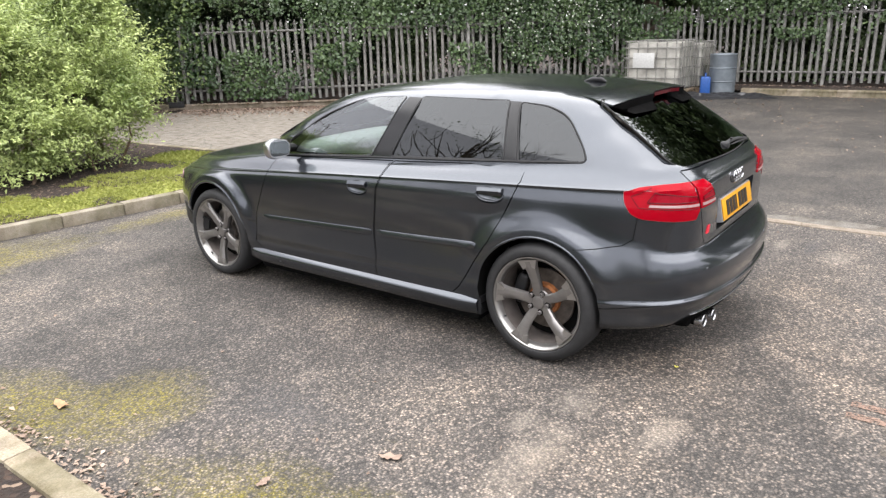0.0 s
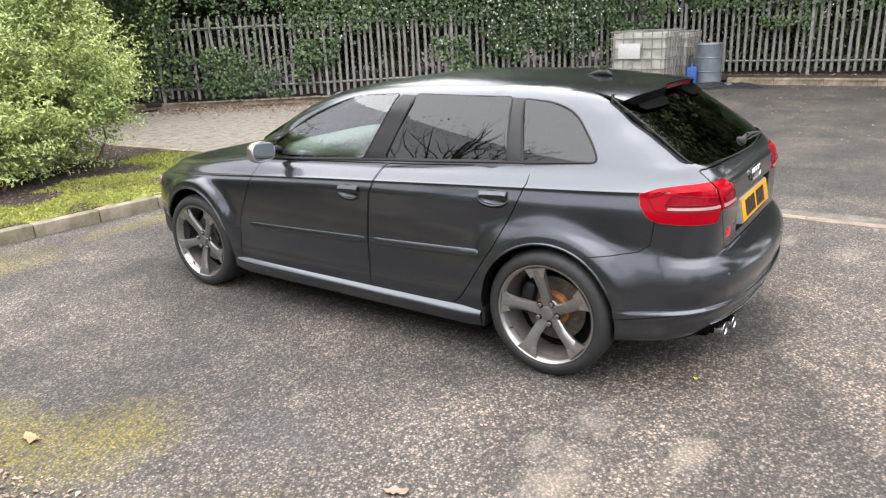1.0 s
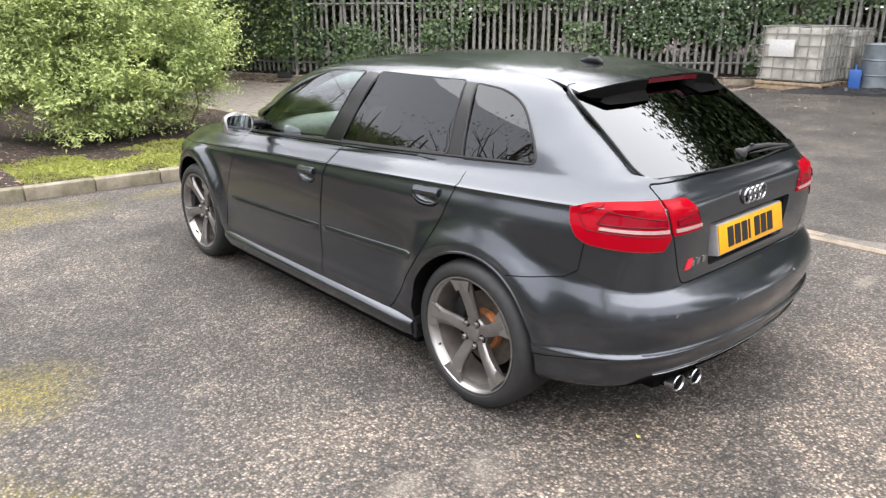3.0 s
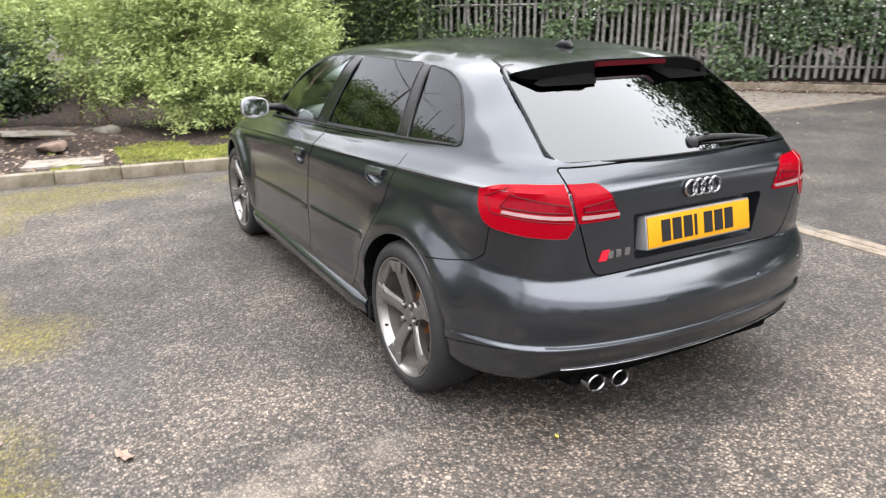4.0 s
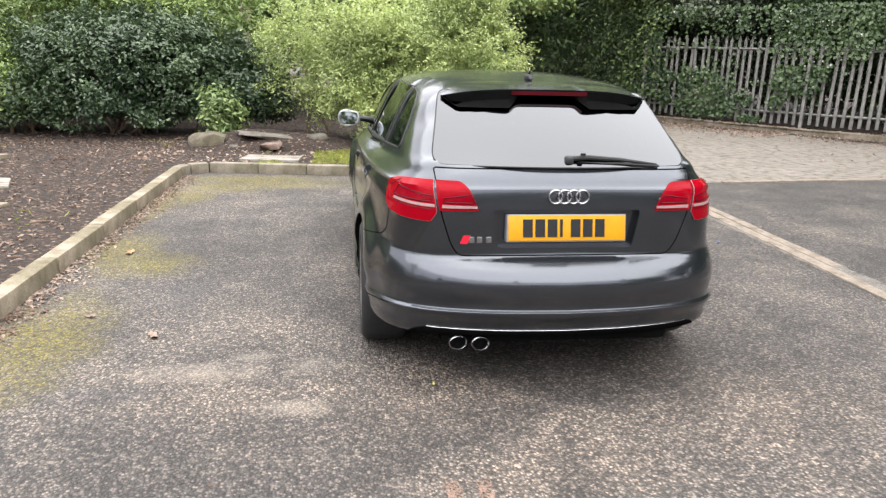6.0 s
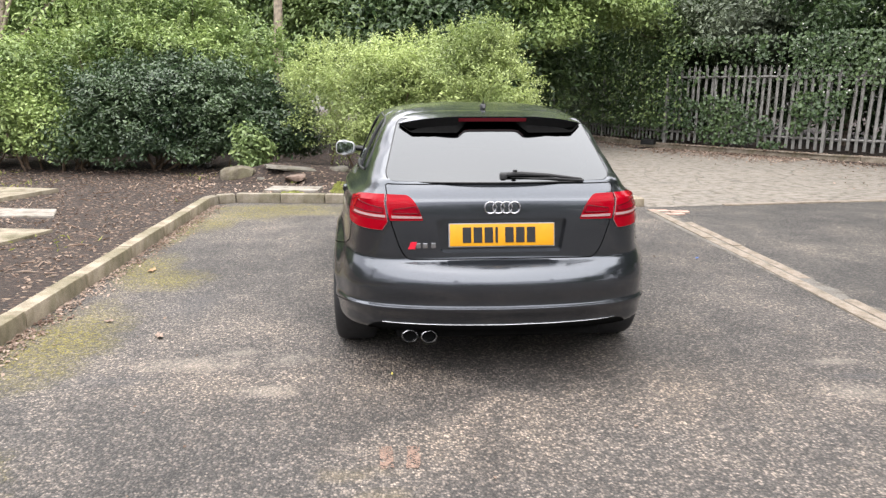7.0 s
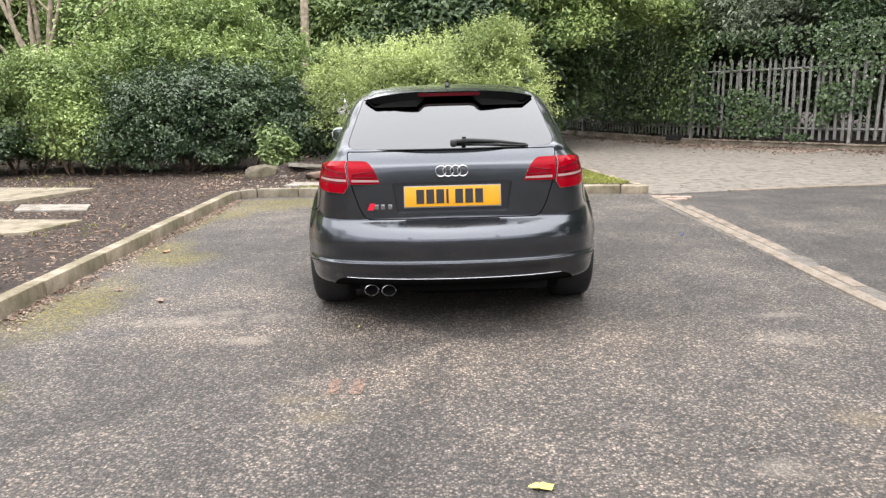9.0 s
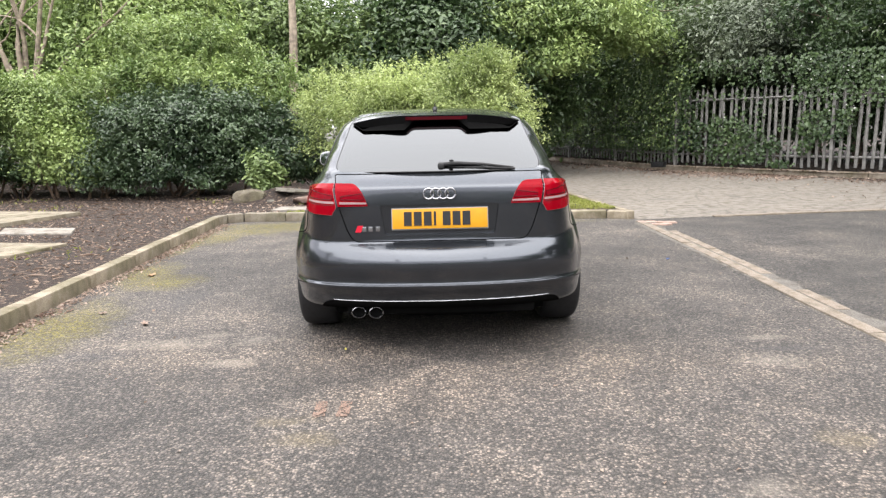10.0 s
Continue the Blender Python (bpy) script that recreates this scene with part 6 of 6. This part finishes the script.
for x0, z0, x1, z1, r in ((-8.12, 2.0, -9.5, 5.6, 0.055), (-8.14, 1.9, -8.9, 5.4, 0.050), (-8.10, 2.1, -8.2, 6.0, 0.060), (-8.08, 2.0, -7.5, 5.8, 0.055), (-8.06, 1.9, -6.7, 5.2, 0.045), (-8.15, 1.7, -10.2, 4.4, 0.040), (-8.05, 1.5, -7.0, 6.0, 0.065), (-7.75, 2.1, -5.5, 3.9, 0.035)):
    way = limb(fork_rnd, (x0, 11.3, z0), (x1, 11.3 + fork_rnd.uniform(-0.5, 0.5), z1), r, 0.014, 0.16, vase, "limb", BARKPALE, 9)
    for q in (3, 5, 6):
        tip = way[q] + Vector((fork_rnd.normal() * 0.6, fork_rnd.normal() * 0.2, fork_rnd.uniform(0.3, 0.9)))
        limb(fork_rnd, way[q], tip, r * 0.38, 0.004, 0.10, vase, "branch", BARKPALE, 6)
tree("woodland_tree", "leafy green tree in the woodland edge", -6.4, 12.4, 7.0,
     [((-6.2, 12.0, 2.6), (2.0, 1.2, 1.5)), ((-6.0, 12.6, 3.9), (2.0, 1.3, 1.2))], 2300, 24, 0.20, 0.112, LEAF_LIME, 13, 0.12, 0.45, None, (0, 0), 1, WOOD)
tree("woodland_tree", "dense dark green tree in the woodland edge", 0.4, 13.6, 8.0,
     [((0.2, 13.0, 2.6), (2.2, 1.3, 1.8)), ((0.6, 13.6, 3.8), (2.2, 1.4, 1.4)), ((2.5, 14.6, 1.9), (1.6, 1.0, 1.3))], 1900, 24, 0.20, 0.13, LEAF_IVY, 14, 0.13, 0.5, None, (0, 0), 1, WOOD)
tree("woodland_tree", "tall leafy tree at the back of the wood", -12.8, 14.0, 9.0,
     [((-12.5, 13.4, 2.6), (2.6, 1.4, 2.2)), ((-13.0, 14.0, 4.2), (2.6, 1.8, 1.6)), ((-10.6, 15.0, 4.2), (2.4, 1.6, 1.8))], 2000, 24, 0.24, 0.155, LEAF_LIME, 15, 0.14, 0.5, None, (0, 0), 1, WOOD)
tree("woodland_tree", "tall dark tree at the back of the wood", -5.0, 17.0, 11.0,
     [((-5.5, 16.5, 2.8), (4.2, 1.6, 2.4)), ((0.8, 17.4, 3.0), (3.8, 1.6, 2.4)), ((-9.5, 17.0, 2.8), (3.0, 1.6, 2.4))], 1800, 24, 0.30, 0.27, LEAF_MID, 16, 0.18, 0.5, None, (0, 0), 1, WOOD)
tree("woodland_tree", "broad dark tree at the back of the wood", -15.5, 17.5, 11.0,
     [((-15.5, 17.0, 3.4), (4.5, 2.0, 3.2)), ((-14.5, 17.5, 5.6), (4.5, 2.2, 2.2)), ((-22, 15, 3.5), (4.0, 2.5, 3.2))], 1200, 24, 0.32, 0.29, LEAF_MID, 17, 0.18, 0.5, None, (0, 0), 1, WOOD)

tree("woodland_tree", "yellow-green tree hanging over the paving", 1.3, 17.6, 7.0,
     [((2.0, 13.3, 3.5), (1.5, 0.9, 0.65)), ((3.7, 13.5, 3.7), (1.5, 0.9, 0.65)), ((1.0, 14.2, 4.6), (1.7, 1.1, 0.9)), ((5.0, 14.0, 3.3), (0.9, 0.7, 0.45)), ((3.0, 13.0, 2.75), (0.9, 0.6, 0.4))], 1500, 26, 0.16, 0.11, LEAF_LIME, 18, 0.14, 0.45, None, (0.6, -0.6), 1, WOOD, 6)

# trees behind the fence, hanging over it
rnd_f = random.Random(21)
for i, (x, y, a) in enumerate(along([(3.4, 21.5), (6.6, 15.4), (9.2, 12.3), (15.0, 5.6), (16.2, 1.0), (16.4, -3.5)], 2.15)):
    nx, ny = -math.sin(a), math.cos(a)
    h = rnd_f.uniform(5.4, 7.2)
    bx, by = x + nx * 0.9, y + ny * 0.9
    dark = i % 3
    blobs = [((bx + rnd_f.uniform(-0.4, 0.4), by + rnd_f.uniform(-0.4, 0.4), rnd_f.uniform(2.75, 3.1)), (1.6, 1.4, 0.9)),
             ((x - nx * 0.1, y - ny * 0.1, rnd_f.uniform(3.1, 3.6)), (1.5, 1.4, 1.0)),
             ((bx + nx * 1.0, by + ny * 1.0, 1.6), (1.6, 1.2, 1.3)),
             ((bx + nx * 1.4, by + ny * 1.4, 4.0), (1.9, 1.6, 1.5))]
    tree("overhanging_tree", ("dark green tree overhanging the fence", "grey-green tree behind the fence", "ivy-clad tree behind the fence")[dark], bx + nx * 0.8, by + ny * 0.8, h, blobs, 1060, 22, 0.16, 0.120,
         (LEAF_WOOD, LEAF_SILVER, LEAF_IVY)[dark], 40 + i, 0.13, 0.48, None, (0, 0), 1, "trees along the fence", 5)
for i, (x, y, h) in enumerate(((17.5, 9.5, 13.5), (17.8, 3.0, 13.0), (17.8, -3.0, 13.5), (18.2, -9.5, 13.0))):
    tree("tall_tree", "tall leafy tree standing behind the fence", x, y, h, [((x, y, 5.0), (2.6, 2.6, 2.0)), ((x - 0.6, y, 8.2), (3.2, 3.2, 2.2)), ((x, y + 0.4, 11.2), (2.6, 2.6, 2.0))], 760, 20, 0.34, 0.28,
         LEAF_WOOD, 80 + i, 0.2, 0.5, None, (0, 0), 1, "tall trees behind the fence", 8)
tree("tall_tree", "very tall tree with a wide crown behind the fence", 16.4, -2.0, 12.5,
     [((15.2, -2.6, 9.4), (3.2, 3.8, 2.6)), ((15.8, -6.5, 10.6), (3.4, 3.6, 2.6)), ((15.4, 1.2, 7.6), (2.6, 3.0, 2.4))], 1300, 22, 0.42, 0.32,
     LEAF_WOOD, 89, 0.3, 0.5, None, (-1.0, 0), 1, "tall trees behind the fence", 10)
tree("tall_tree", "very tall broad tree leaning over the fence", 15.8, 6.6, 14,
     [((14.2, 5.4, 10.4), (3.4, 3.6, 2.6)), ((15.6, 7.5, 12.0), (3.6, 3.6, 2.6)), ((15.2, 2.0, 10.0), (3.0, 3.4, 2.6)), ((15.0, 5.0, 7.5), (2.6, 3.0, 2.4))], 1500, 22, 0.42, 0.30,
     LEAF_WOOD, 88, 0.32, 0.5, None, (-2.0, -0.5), 1, "tall trees behind the fence", 12)
for i, (x, y, a) in enumerate(along([(4.5, 27), (11, 19), (20, 9), (22, 0), (22, -10)], 4.0)):
    tree("background_tree", "dark tree standing deep in the wood", x, y, 8.5, [((x, y, 2.4), (2.8, 2.2, 2.4)), ((x, y, 5.8), (2.8, 2.2, 2.6))], 330, 20, 0.40, 0.40,
         LEAF_WOOD, 90 + i, 0.16, 0.5, None, (0, 0), 1, "background trees", 3)

for i, (x, y, a) in enumerate(along([(2.5, 22.5), (9, 22), (16, 16)], 4.6)):
    tree("towering_tree", "very tall leafy tree at the back of the wood", x, y, 14.5, [((x, y, 5.5), (3.0, 2.4, 2.4)), ((x + 0.4, y, 8.8), (3.2, 2.6, 2.4)), ((x, y, 12.0), (2.6, 2.4, 2.2))], 700, 22, 0.42, 0.36,
         LEAF_MID, 120 + i, 0.22, 0.5, None, (0, 0), 1, "towering trees", 4)


def cloth(points, step, depth, seed, cover, size, mat, zlo, zhi, per_m2, back=0.0):
    """Climbing leaves over a fence; cover(s, z): how dense, from 0 to 1."""
    rnd = np.random.default_rng(seed)
    pos, nrm, s0 = [], [], 0.0
    for (x0, y0), (x1, y1) in zip(points, points[1:]):
        ln = math.hypot(x1 - x0, y1 - y0)
        n = int(ln * (zhi - zlo) * per_m2)
        u, z = rnd.random(n) * ln, zlo + rnd.random(n) * (zhi - zlo)
        ux, uy = (x1 - x0) / ln, (y1 - y0) / ln
        keep = np.array([rnd.random() < cover(s0 + a, b) for a, b in zip(u, z)])
        u, z = u[keep], z[keep]
        nx, ny = uy, -ux
        if nx * (-1 - x0) + ny * (-2 - y0) < 0:
            nx, ny = -nx, -ny
        d = np.abs(rnd.normal(size=len(u))) * depth + 0.02 - back
        pos.append(np.stack([x0 + ux * u + nx * d, y0 + uy * u + ny * d, z], 1))
        nn = np.array([nx, ny, 0.35]) + rnd.normal(size=(len(u), 3)) * 0.45
        nrm.append(nn / np.linalg.norm(nn, axis=1, keepdims=True))
        s0 += ln
    pos, nrm = np.concatenate(pos), np.concatenate(nrm)
    return pos, nrm, size * rnd.uniform(0.6, 1.35, len(pos)), rnd


def ivy_cover(s, z):
    """s runs from the far end; the far stretch is fully overgrown, the rest in patches and along the top."""
    n = 0.5 + 0.75 * noise.noise(Vector((s * 0.55, z * 0.8, 2.0))) + 0.35 * noise.noise(Vector((s * 1.9, z * 2.1, 5.0)))
    full = 1.0 if s < 8.0 else max(0.0, 1 - (s - 8.0) / 0.8)
    if s < 8.6:
        return full * (1.0 if z > 0.48 else 0.12)
    low = 0.95 if n > 0.74 and z < 1.4 else 0.0
    if 9.0 < s < 10.4 and 0.2 < z < 1.45:
        low = max(low, 0.8 if n > 0.32 else 0.15)
    if 13.8 < s < 15.2 and z < 1.3 and n > 0.4:
        low = 0.75
    if 18.3 < s < 20.0:
        low = max(low, 0.8 if n > 0.5 else 0.1)
    if 15.6 < s < 18.3 and z > 0.75 + 0.5 * noise.noise(Vector((s * 2.0, 1, 9))):
        low = max(low, 0.85 if n > 0.3 else 0.25)
    top = max(0.0, (z - 1.4) / 0.5) * (0.85 if n > 0.42 else 0.12)
    return min(1.0, max(low, top, 0.05 if n > 0.45 else 0.0))


p, nv, sz, rn = cloth(FENCE, 0.1, 0.10, 31, ivy_cover, 0.080, LEAF_IVY, 0.14, 2.6, 780)
p2, n2, s2, r2 = cloth([(3.9, 22.0), (6.35, 14.3), (6.7, 13.8)], 0.1, 0.30, 33, lambda s, z: 0.9 if z < 3.0 + 0.9 * noise.noise(Vector((s * 0.7, 3, 1))) and noise.noise(Vector((s * 1.6, z * 1.6, 7))) > -0.25 else 0.0, 0.085, LEAF_MID, 0.55, 4.2, 190)
ivy = thing("ivy", "thick green ivy climbing over the palisade fence", "ivy", pose(6.35, 14.3, 0.1))
leaf_mesh("ivy_leaves", p, nv, sz, LEAF_IVY, rn, 0.8, ivy)
leaf_mesh("hanging_leaves", p2, n2, s2, LEAF_MID, r2, 0.6, ivy, "paler leaves hanging over the ivy")
near_tank = (p[:, 0] > 11.0) & (p[:, 0] < 13.2)
pick = rn.random(len(p)) < np.where(near_tank, 0.10, 0.012)
pick &= p[:, 2] > 0.9
leaf_mesh("pale_blossom", p[pick] + nv[pick] * 0.06, nv[pick], sz[pick] * 0.55, BLOSSOM, rn, 0.9, ivy, "small white blossoms among the ivy")
hang = rn.random((240, 3))
hp = np.stack([8.0 + 6.4 * hang[:, 0], 12.0 - 7.4 * hang[:, 0], 1.9 + 1.3 * hang[:, 1]], 1) + rn.normal(size=(240, 3)) * 0.18
hn = rn.normal(size=(240, 3)) + np.array([-0.8, -0.8, 0.3])
hn /= np.linalg.norm(hn, axis=1, keepdims=True)
leaf_mesh("pale_blossom", hp, hn, 0.045 * rn.uniform(0.6, 1.3, 240), BLOSSOM, rn, 0.9, ivy)

# trees beside and behind the bay, which the glass and paint mirror
tree("bare_tree", "nearly leafless tree beside the parking bay", -8.6, 7.0, 8.5,
     [((-7.8, 6.6, 5.8), (2.6, 2.6, 1.9)), ((-9.2, 6.0, 6.8), (2.2, 2.4, 1.8)), ((-8.0, 4.8, 5.0), (2.0, 2.0, 1.4))], 70, 14, 0.25, 0.09, LEAF_MID, 61, 0.15, 0.5, None, (0.4, 0.2), 2, "trees beside the bay", 12)
tree("bare_tree", "nearly leafless tree at the edge of the car park", -9.5, -3.4, 9.0,
     [((-8.8, -3.0, 6.4), (2.6, 2.6, 2.0)), ((-10, -4.0, 7.4), (2.2, 2.2, 1.6))], 80, 14, 0.25, 0.09, LEAF_MID, 62, 0.16, 0.5, None, (0.5, 0), 2, "trees beside the bay", 12)
shrub("undergrowth", "dark undergrowth in the shade behind the fence",
      [((16.6, 3.2, 0.9), (0.8, 1.6, 1.1)), ((16.8, 0.6, 1.0), (0.8, 1.7, 1.2)), ((16.8, -2.4, 0.9), (0.8, 1.8, 1.1)), ((16.8, -5.6, 0.9), (0.8, 1.8, 1.1))], 620, 20, 0.22, 0.19, LEAF_WOOD, 71, 0.5, 8)
# hedges added out of view to close the place and darken low reflections
shrub("boundary_hedge", "dark green hedge added out of view along the car park boundary",
      [((-12.5, 2.0, 1.7), (1.3, 3.6, 2.0)), ((-12.8, -4.0, 1.6), (1.3, 3.8, 1.9)), ((-12.5, -11, 1.8), (1.3, 4.4, 2.1))], 1500, 22, 0.16, 0.15, LEAF_WOOD, 63, 0.5, 8)
shrub("boundary_hedge", "tall dark hedge added out of view behind the car park",
      [((-8, -17.5, 2.2), (5.0, 1.4, 2.4)), ((1, -18, 2.0), (5.2, 1.4, 2.2)), ((10, -17.5, 2.3), (5.2, 1.4, 2.5))], 1500, 20, 0.24, 0.24, LEAF_WOOD, 66, 0.5, 8)
tree("boundary_tree", "broad leafy tree at the car park boundary", 13.5, -14, 9.0,
     [((13.5, -14, 3.6), (3.2, 2.6, 2.6)), ((12.5, -13.5, 6.8), (3.2, 2.6, 2.4))], 1300, 22, 0.3, 0.24, LEAF_MID, 64, 0.2, 0.5)

# ---- the house across the bed, out of view, added to darken what the doors mirror ----
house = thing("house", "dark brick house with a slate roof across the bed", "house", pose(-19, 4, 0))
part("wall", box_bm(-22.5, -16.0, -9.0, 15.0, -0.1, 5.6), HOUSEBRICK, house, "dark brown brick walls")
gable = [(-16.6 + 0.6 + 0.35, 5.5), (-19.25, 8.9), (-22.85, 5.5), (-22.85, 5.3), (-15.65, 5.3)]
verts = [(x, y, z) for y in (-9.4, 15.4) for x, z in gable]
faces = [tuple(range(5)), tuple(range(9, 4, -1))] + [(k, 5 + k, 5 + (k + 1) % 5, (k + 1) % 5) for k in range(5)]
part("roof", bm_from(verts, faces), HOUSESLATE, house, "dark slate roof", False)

# ---- grass, litter and small marks ----
rg = np.random.default_rng(77)


def blades(name, label, n, inside, x0, x1, y0, y1, z, length, mat, parent_label="grass"):
    u = np.stack([rg.uniform(x0, x1, n), rg.uniform(y0, y1, n)], 1)
    keep = np.array([inside(a, b) for a, b in u])
    u = u[keep]
    pos = np.concatenate([u, np.full((len(u), 1), z)], 1)
    pos[:, 2] += rg.uniform(0, length * 0.4, len(u))
    nn = rg.normal(size=(len(u), 3)) * np.array([1, 1, 0.5])
    nn /= np.linalg.norm(nn, axis=1, keepdims=True)
    ob = leaf_mesh(name, pos, nn, length * rg.uniform(0.5, 1.4, len(u)), mat, rg, 0.22)
    return tagged(ob, label, "grass")


def lawn(x, y):
    if y < 6.22 - 0.104 * (x + 2.58) + 0.0 or x > 2.66 - 0.17 * (y - 5.4) - 0.08:
        return False
    edge = 7.35 + 0.35 * noise.noise(Vector((x * 1.2, 0, 0))) + (0.9 if x > 1.3 else 0)
    return y < edge and (x > -1.35 or noise.noise(Vector((x * 2, y * 2, 1))) > 0.15) and noise.noise(Vector((x * 1.5, y * 1.5, 8))) > -0.42


sheet("lawn", -2.0, 2.6, 5.6, 8.3, 0.096, 0.06, MOSSGROUND, "mossy yellow-green grass strip by the kerb", "grass", lawn, 0.012)
blades("grass", "short yellow-green mossy grass", 26000, lawn, -2.0, 2.6, 5.6, 8.3, 0.10, 0.045, GRASS)
blades("bed_weeds", "thin weeds growing in the soil", 1500, lambda x, y: noise.noise(Vector((x * 0.8, y * 0.8, 4))) > 0.38, -9, -3.1, 1, 9, 0.10, 0.07, GRASS)


def litter(name, label, n, place, size, mat):
    pos = np.array([place() for _ in range(n)])
    nn = rg.normal(size=(n, 3)) * 0.28 + np.array([0, 0, 1.0])
    nn /= np.linalg.norm(nn, axis=1, keepdims=True)
    return tagged(leaf_mesh(name, pos, nn, size * rg.uniform(0.5, 1.4, n), mat, rg, 0.6), label, "leaves")


def strip_spot():
    s = rg.random() ** 0.9
    pts = FENCE
    k = rg.integers(0, 4)
    (x0, y0), (x1, y1) = pts[k], pts[k + 1]
    x, y = x0 + (x1 - x0) * s, y0 + (y1 - y0) * s
    d = abs(rg.normal()) * 0.8 + 0.15
    nx, ny = (y1 - y0), -(x1 - x0)
    ln = math.hypot(nx, ny)
    if nx * (-1 - x) + ny * (-2 - y) < 0:
        nx, ny = -nx, -ny
    x, y = x + nx / ln * d, y + ny / ln * d
    return x, y, (0.118 if d < 0.45 else 0.016)


litter("fallen_leaves", "dry fallen leaves along the fence", 9000, strip_spot, 0.055, DEADLEAF)
litter("bed_litter", "dry brown leaves and twigs on the soil", 11000, lambda: (rg.uniform(-9, -3.05), rg.uniform(-2, 9.2), 0.100), 0.040, BEDLEAF)
litter("gutter_litter", "reddish dead leaves caught along the kerb", 2600, lambda: (-2.795 + abs(rg.normal()) * 0.085, rg.uniform(-3, 5.8), 0.008), 0.028, DEADLEAF)
litter("mound_litter", "pale dry leaves on the soil mound and by the kerb corner", 520, lambda: (rg.uniform(-3.6, -1.2), rg.uniform(6.2, 8.2), 0.104), 0.055, DEADLEAF)
twig_at = np.array([(rg.uniform(-9, -3.0), rg.uniform(-1, 9), 0.112) for _ in range(520)])
twig_up = rg.normal(size=(520, 3)) * 0.1 + np.array([0, 0, 1.0])
twig_up /= np.linalg.norm(twig_up, axis=1, keepdims=True)
tagged(leaf_mesh("bed_twigs", twig_at, twig_up, 0.16 * rg.uniform(0.4, 1.5, 520), DEADLEAF, rg, 0.07), "thin dry twigs lying on the soil", "twigs")
litter("road_litter", "scattered dry leaves on the road", 900, lambda: (rg.uniform(2.9, 13) ** 0.5 * 13 ** 0.5, rg.uniform(-5, 9), 0.012), 0.045, DEADLEAF)
litter("bay_litter", "tiny pale leaf scraps on the asphalt", 110, lambda: (rg.uniform(-2.7, 2.5), rg.uniform(-3, 5.4), 0.006), 0.022, DEADLEAF)


def fallen_leaf(x, y, size, mat, label, seed):
    """A curled lobed leaf lying flat."""
    rnd = random.Random(seed)
    n, verts = 15, [(0, 0, 0.004)]
    for i in range(n):
        a = 2 * math.pi * i / n
        r = size * (0.5 + 0.18 * math.cos(2 * a) + 0.12 * (i % 3 == 0) + rnd.uniform(-0.04, 0.04))
        verts.append((r * math.cos(a), r * 0.75 * math.sin(a), 0.006 + rnd.uniform(0, 0.012)))
    bm = bm_from(verts, [(0, 1 + i, 1 + (i + 1) % n) for i in range(n)])
    r = bmesh.ops.extrude_face_region(bm, geom=bm.faces[:])
    for v in r["geom"]:
        if isinstance(v, bmesh.types.BMVert):
            v.co.z += 0.0012
    o = obj("fallen_leaf", bm, mat)
    o.matrix_world = pose(x, y, 0.001, 0, 0, rnd.uniform(0, 360))
    return tagged(o, label, "leaf", "single fallen leaves")


fallen_leaf(-2.49, 2.5, 0.075, BROWNLEAF, "brown curled leaf on mossy asphalt", 1)
fallen_leaf(-1.94, 0.90, 0.066, PALELEAF, "pinkish brown torn leaf lying on asphalt", 2)
fallen_leaf(-0.55, 0.22, 0.017, YELLOWLEAF, "small yellow leaf behind the car", 3)
fallen_leaf(0.24, -1.53, 0.06, YELLOWLEAF, "yellow-green leaf lying on asphalt", 4)
fallen_leaf(-2.35, 1.2, 0.045, PALELEAF, "pale pink leaf scrap on asphalt", 5)
fallen_leaf(2.12, 2.62, 0.035, BLUE, "tiny blue plastic scrap on asphalt", 6)
for x, y, a, w in ((-0.575, -0.625, 3, 0.034), (-0.466, -0.63, -2, 0.034)):
    bm = bmesh.new()
    bmesh.ops.create_grid(bm, x_segments=26, y_segments=40, size=1.0)
    for v in bm.verts:
        v.co.x = v.co.x * w * 0.8 + 0.006 * noise.noise(v.co * 2.1)
        v.co.y = v.co.y * 0.088 + 0.012 * noise.noise(v.co * 1.7 + Vector((3, 1, 0)))
        v.co.z = 0.0
    worn = [f for f in bm.faces if noise.noise(f.calc_center_median() * 130 + Vector((a, 0, 5))) + 0.9 * noise.noise(f.calc_center_median() * 35 + Vector((0, a, 2))) < -0.12]
    bmesh.ops.delete(bm, geom=worn, context="FACES")
    o = obj("paint_mark", bm, MARK, False)
    o.matrix_world = pose(x, y, 0.004, 0, 0, a)
    tagged(o, "faded pinkish paint mark on the asphalt", "paint mark", "paint marks")
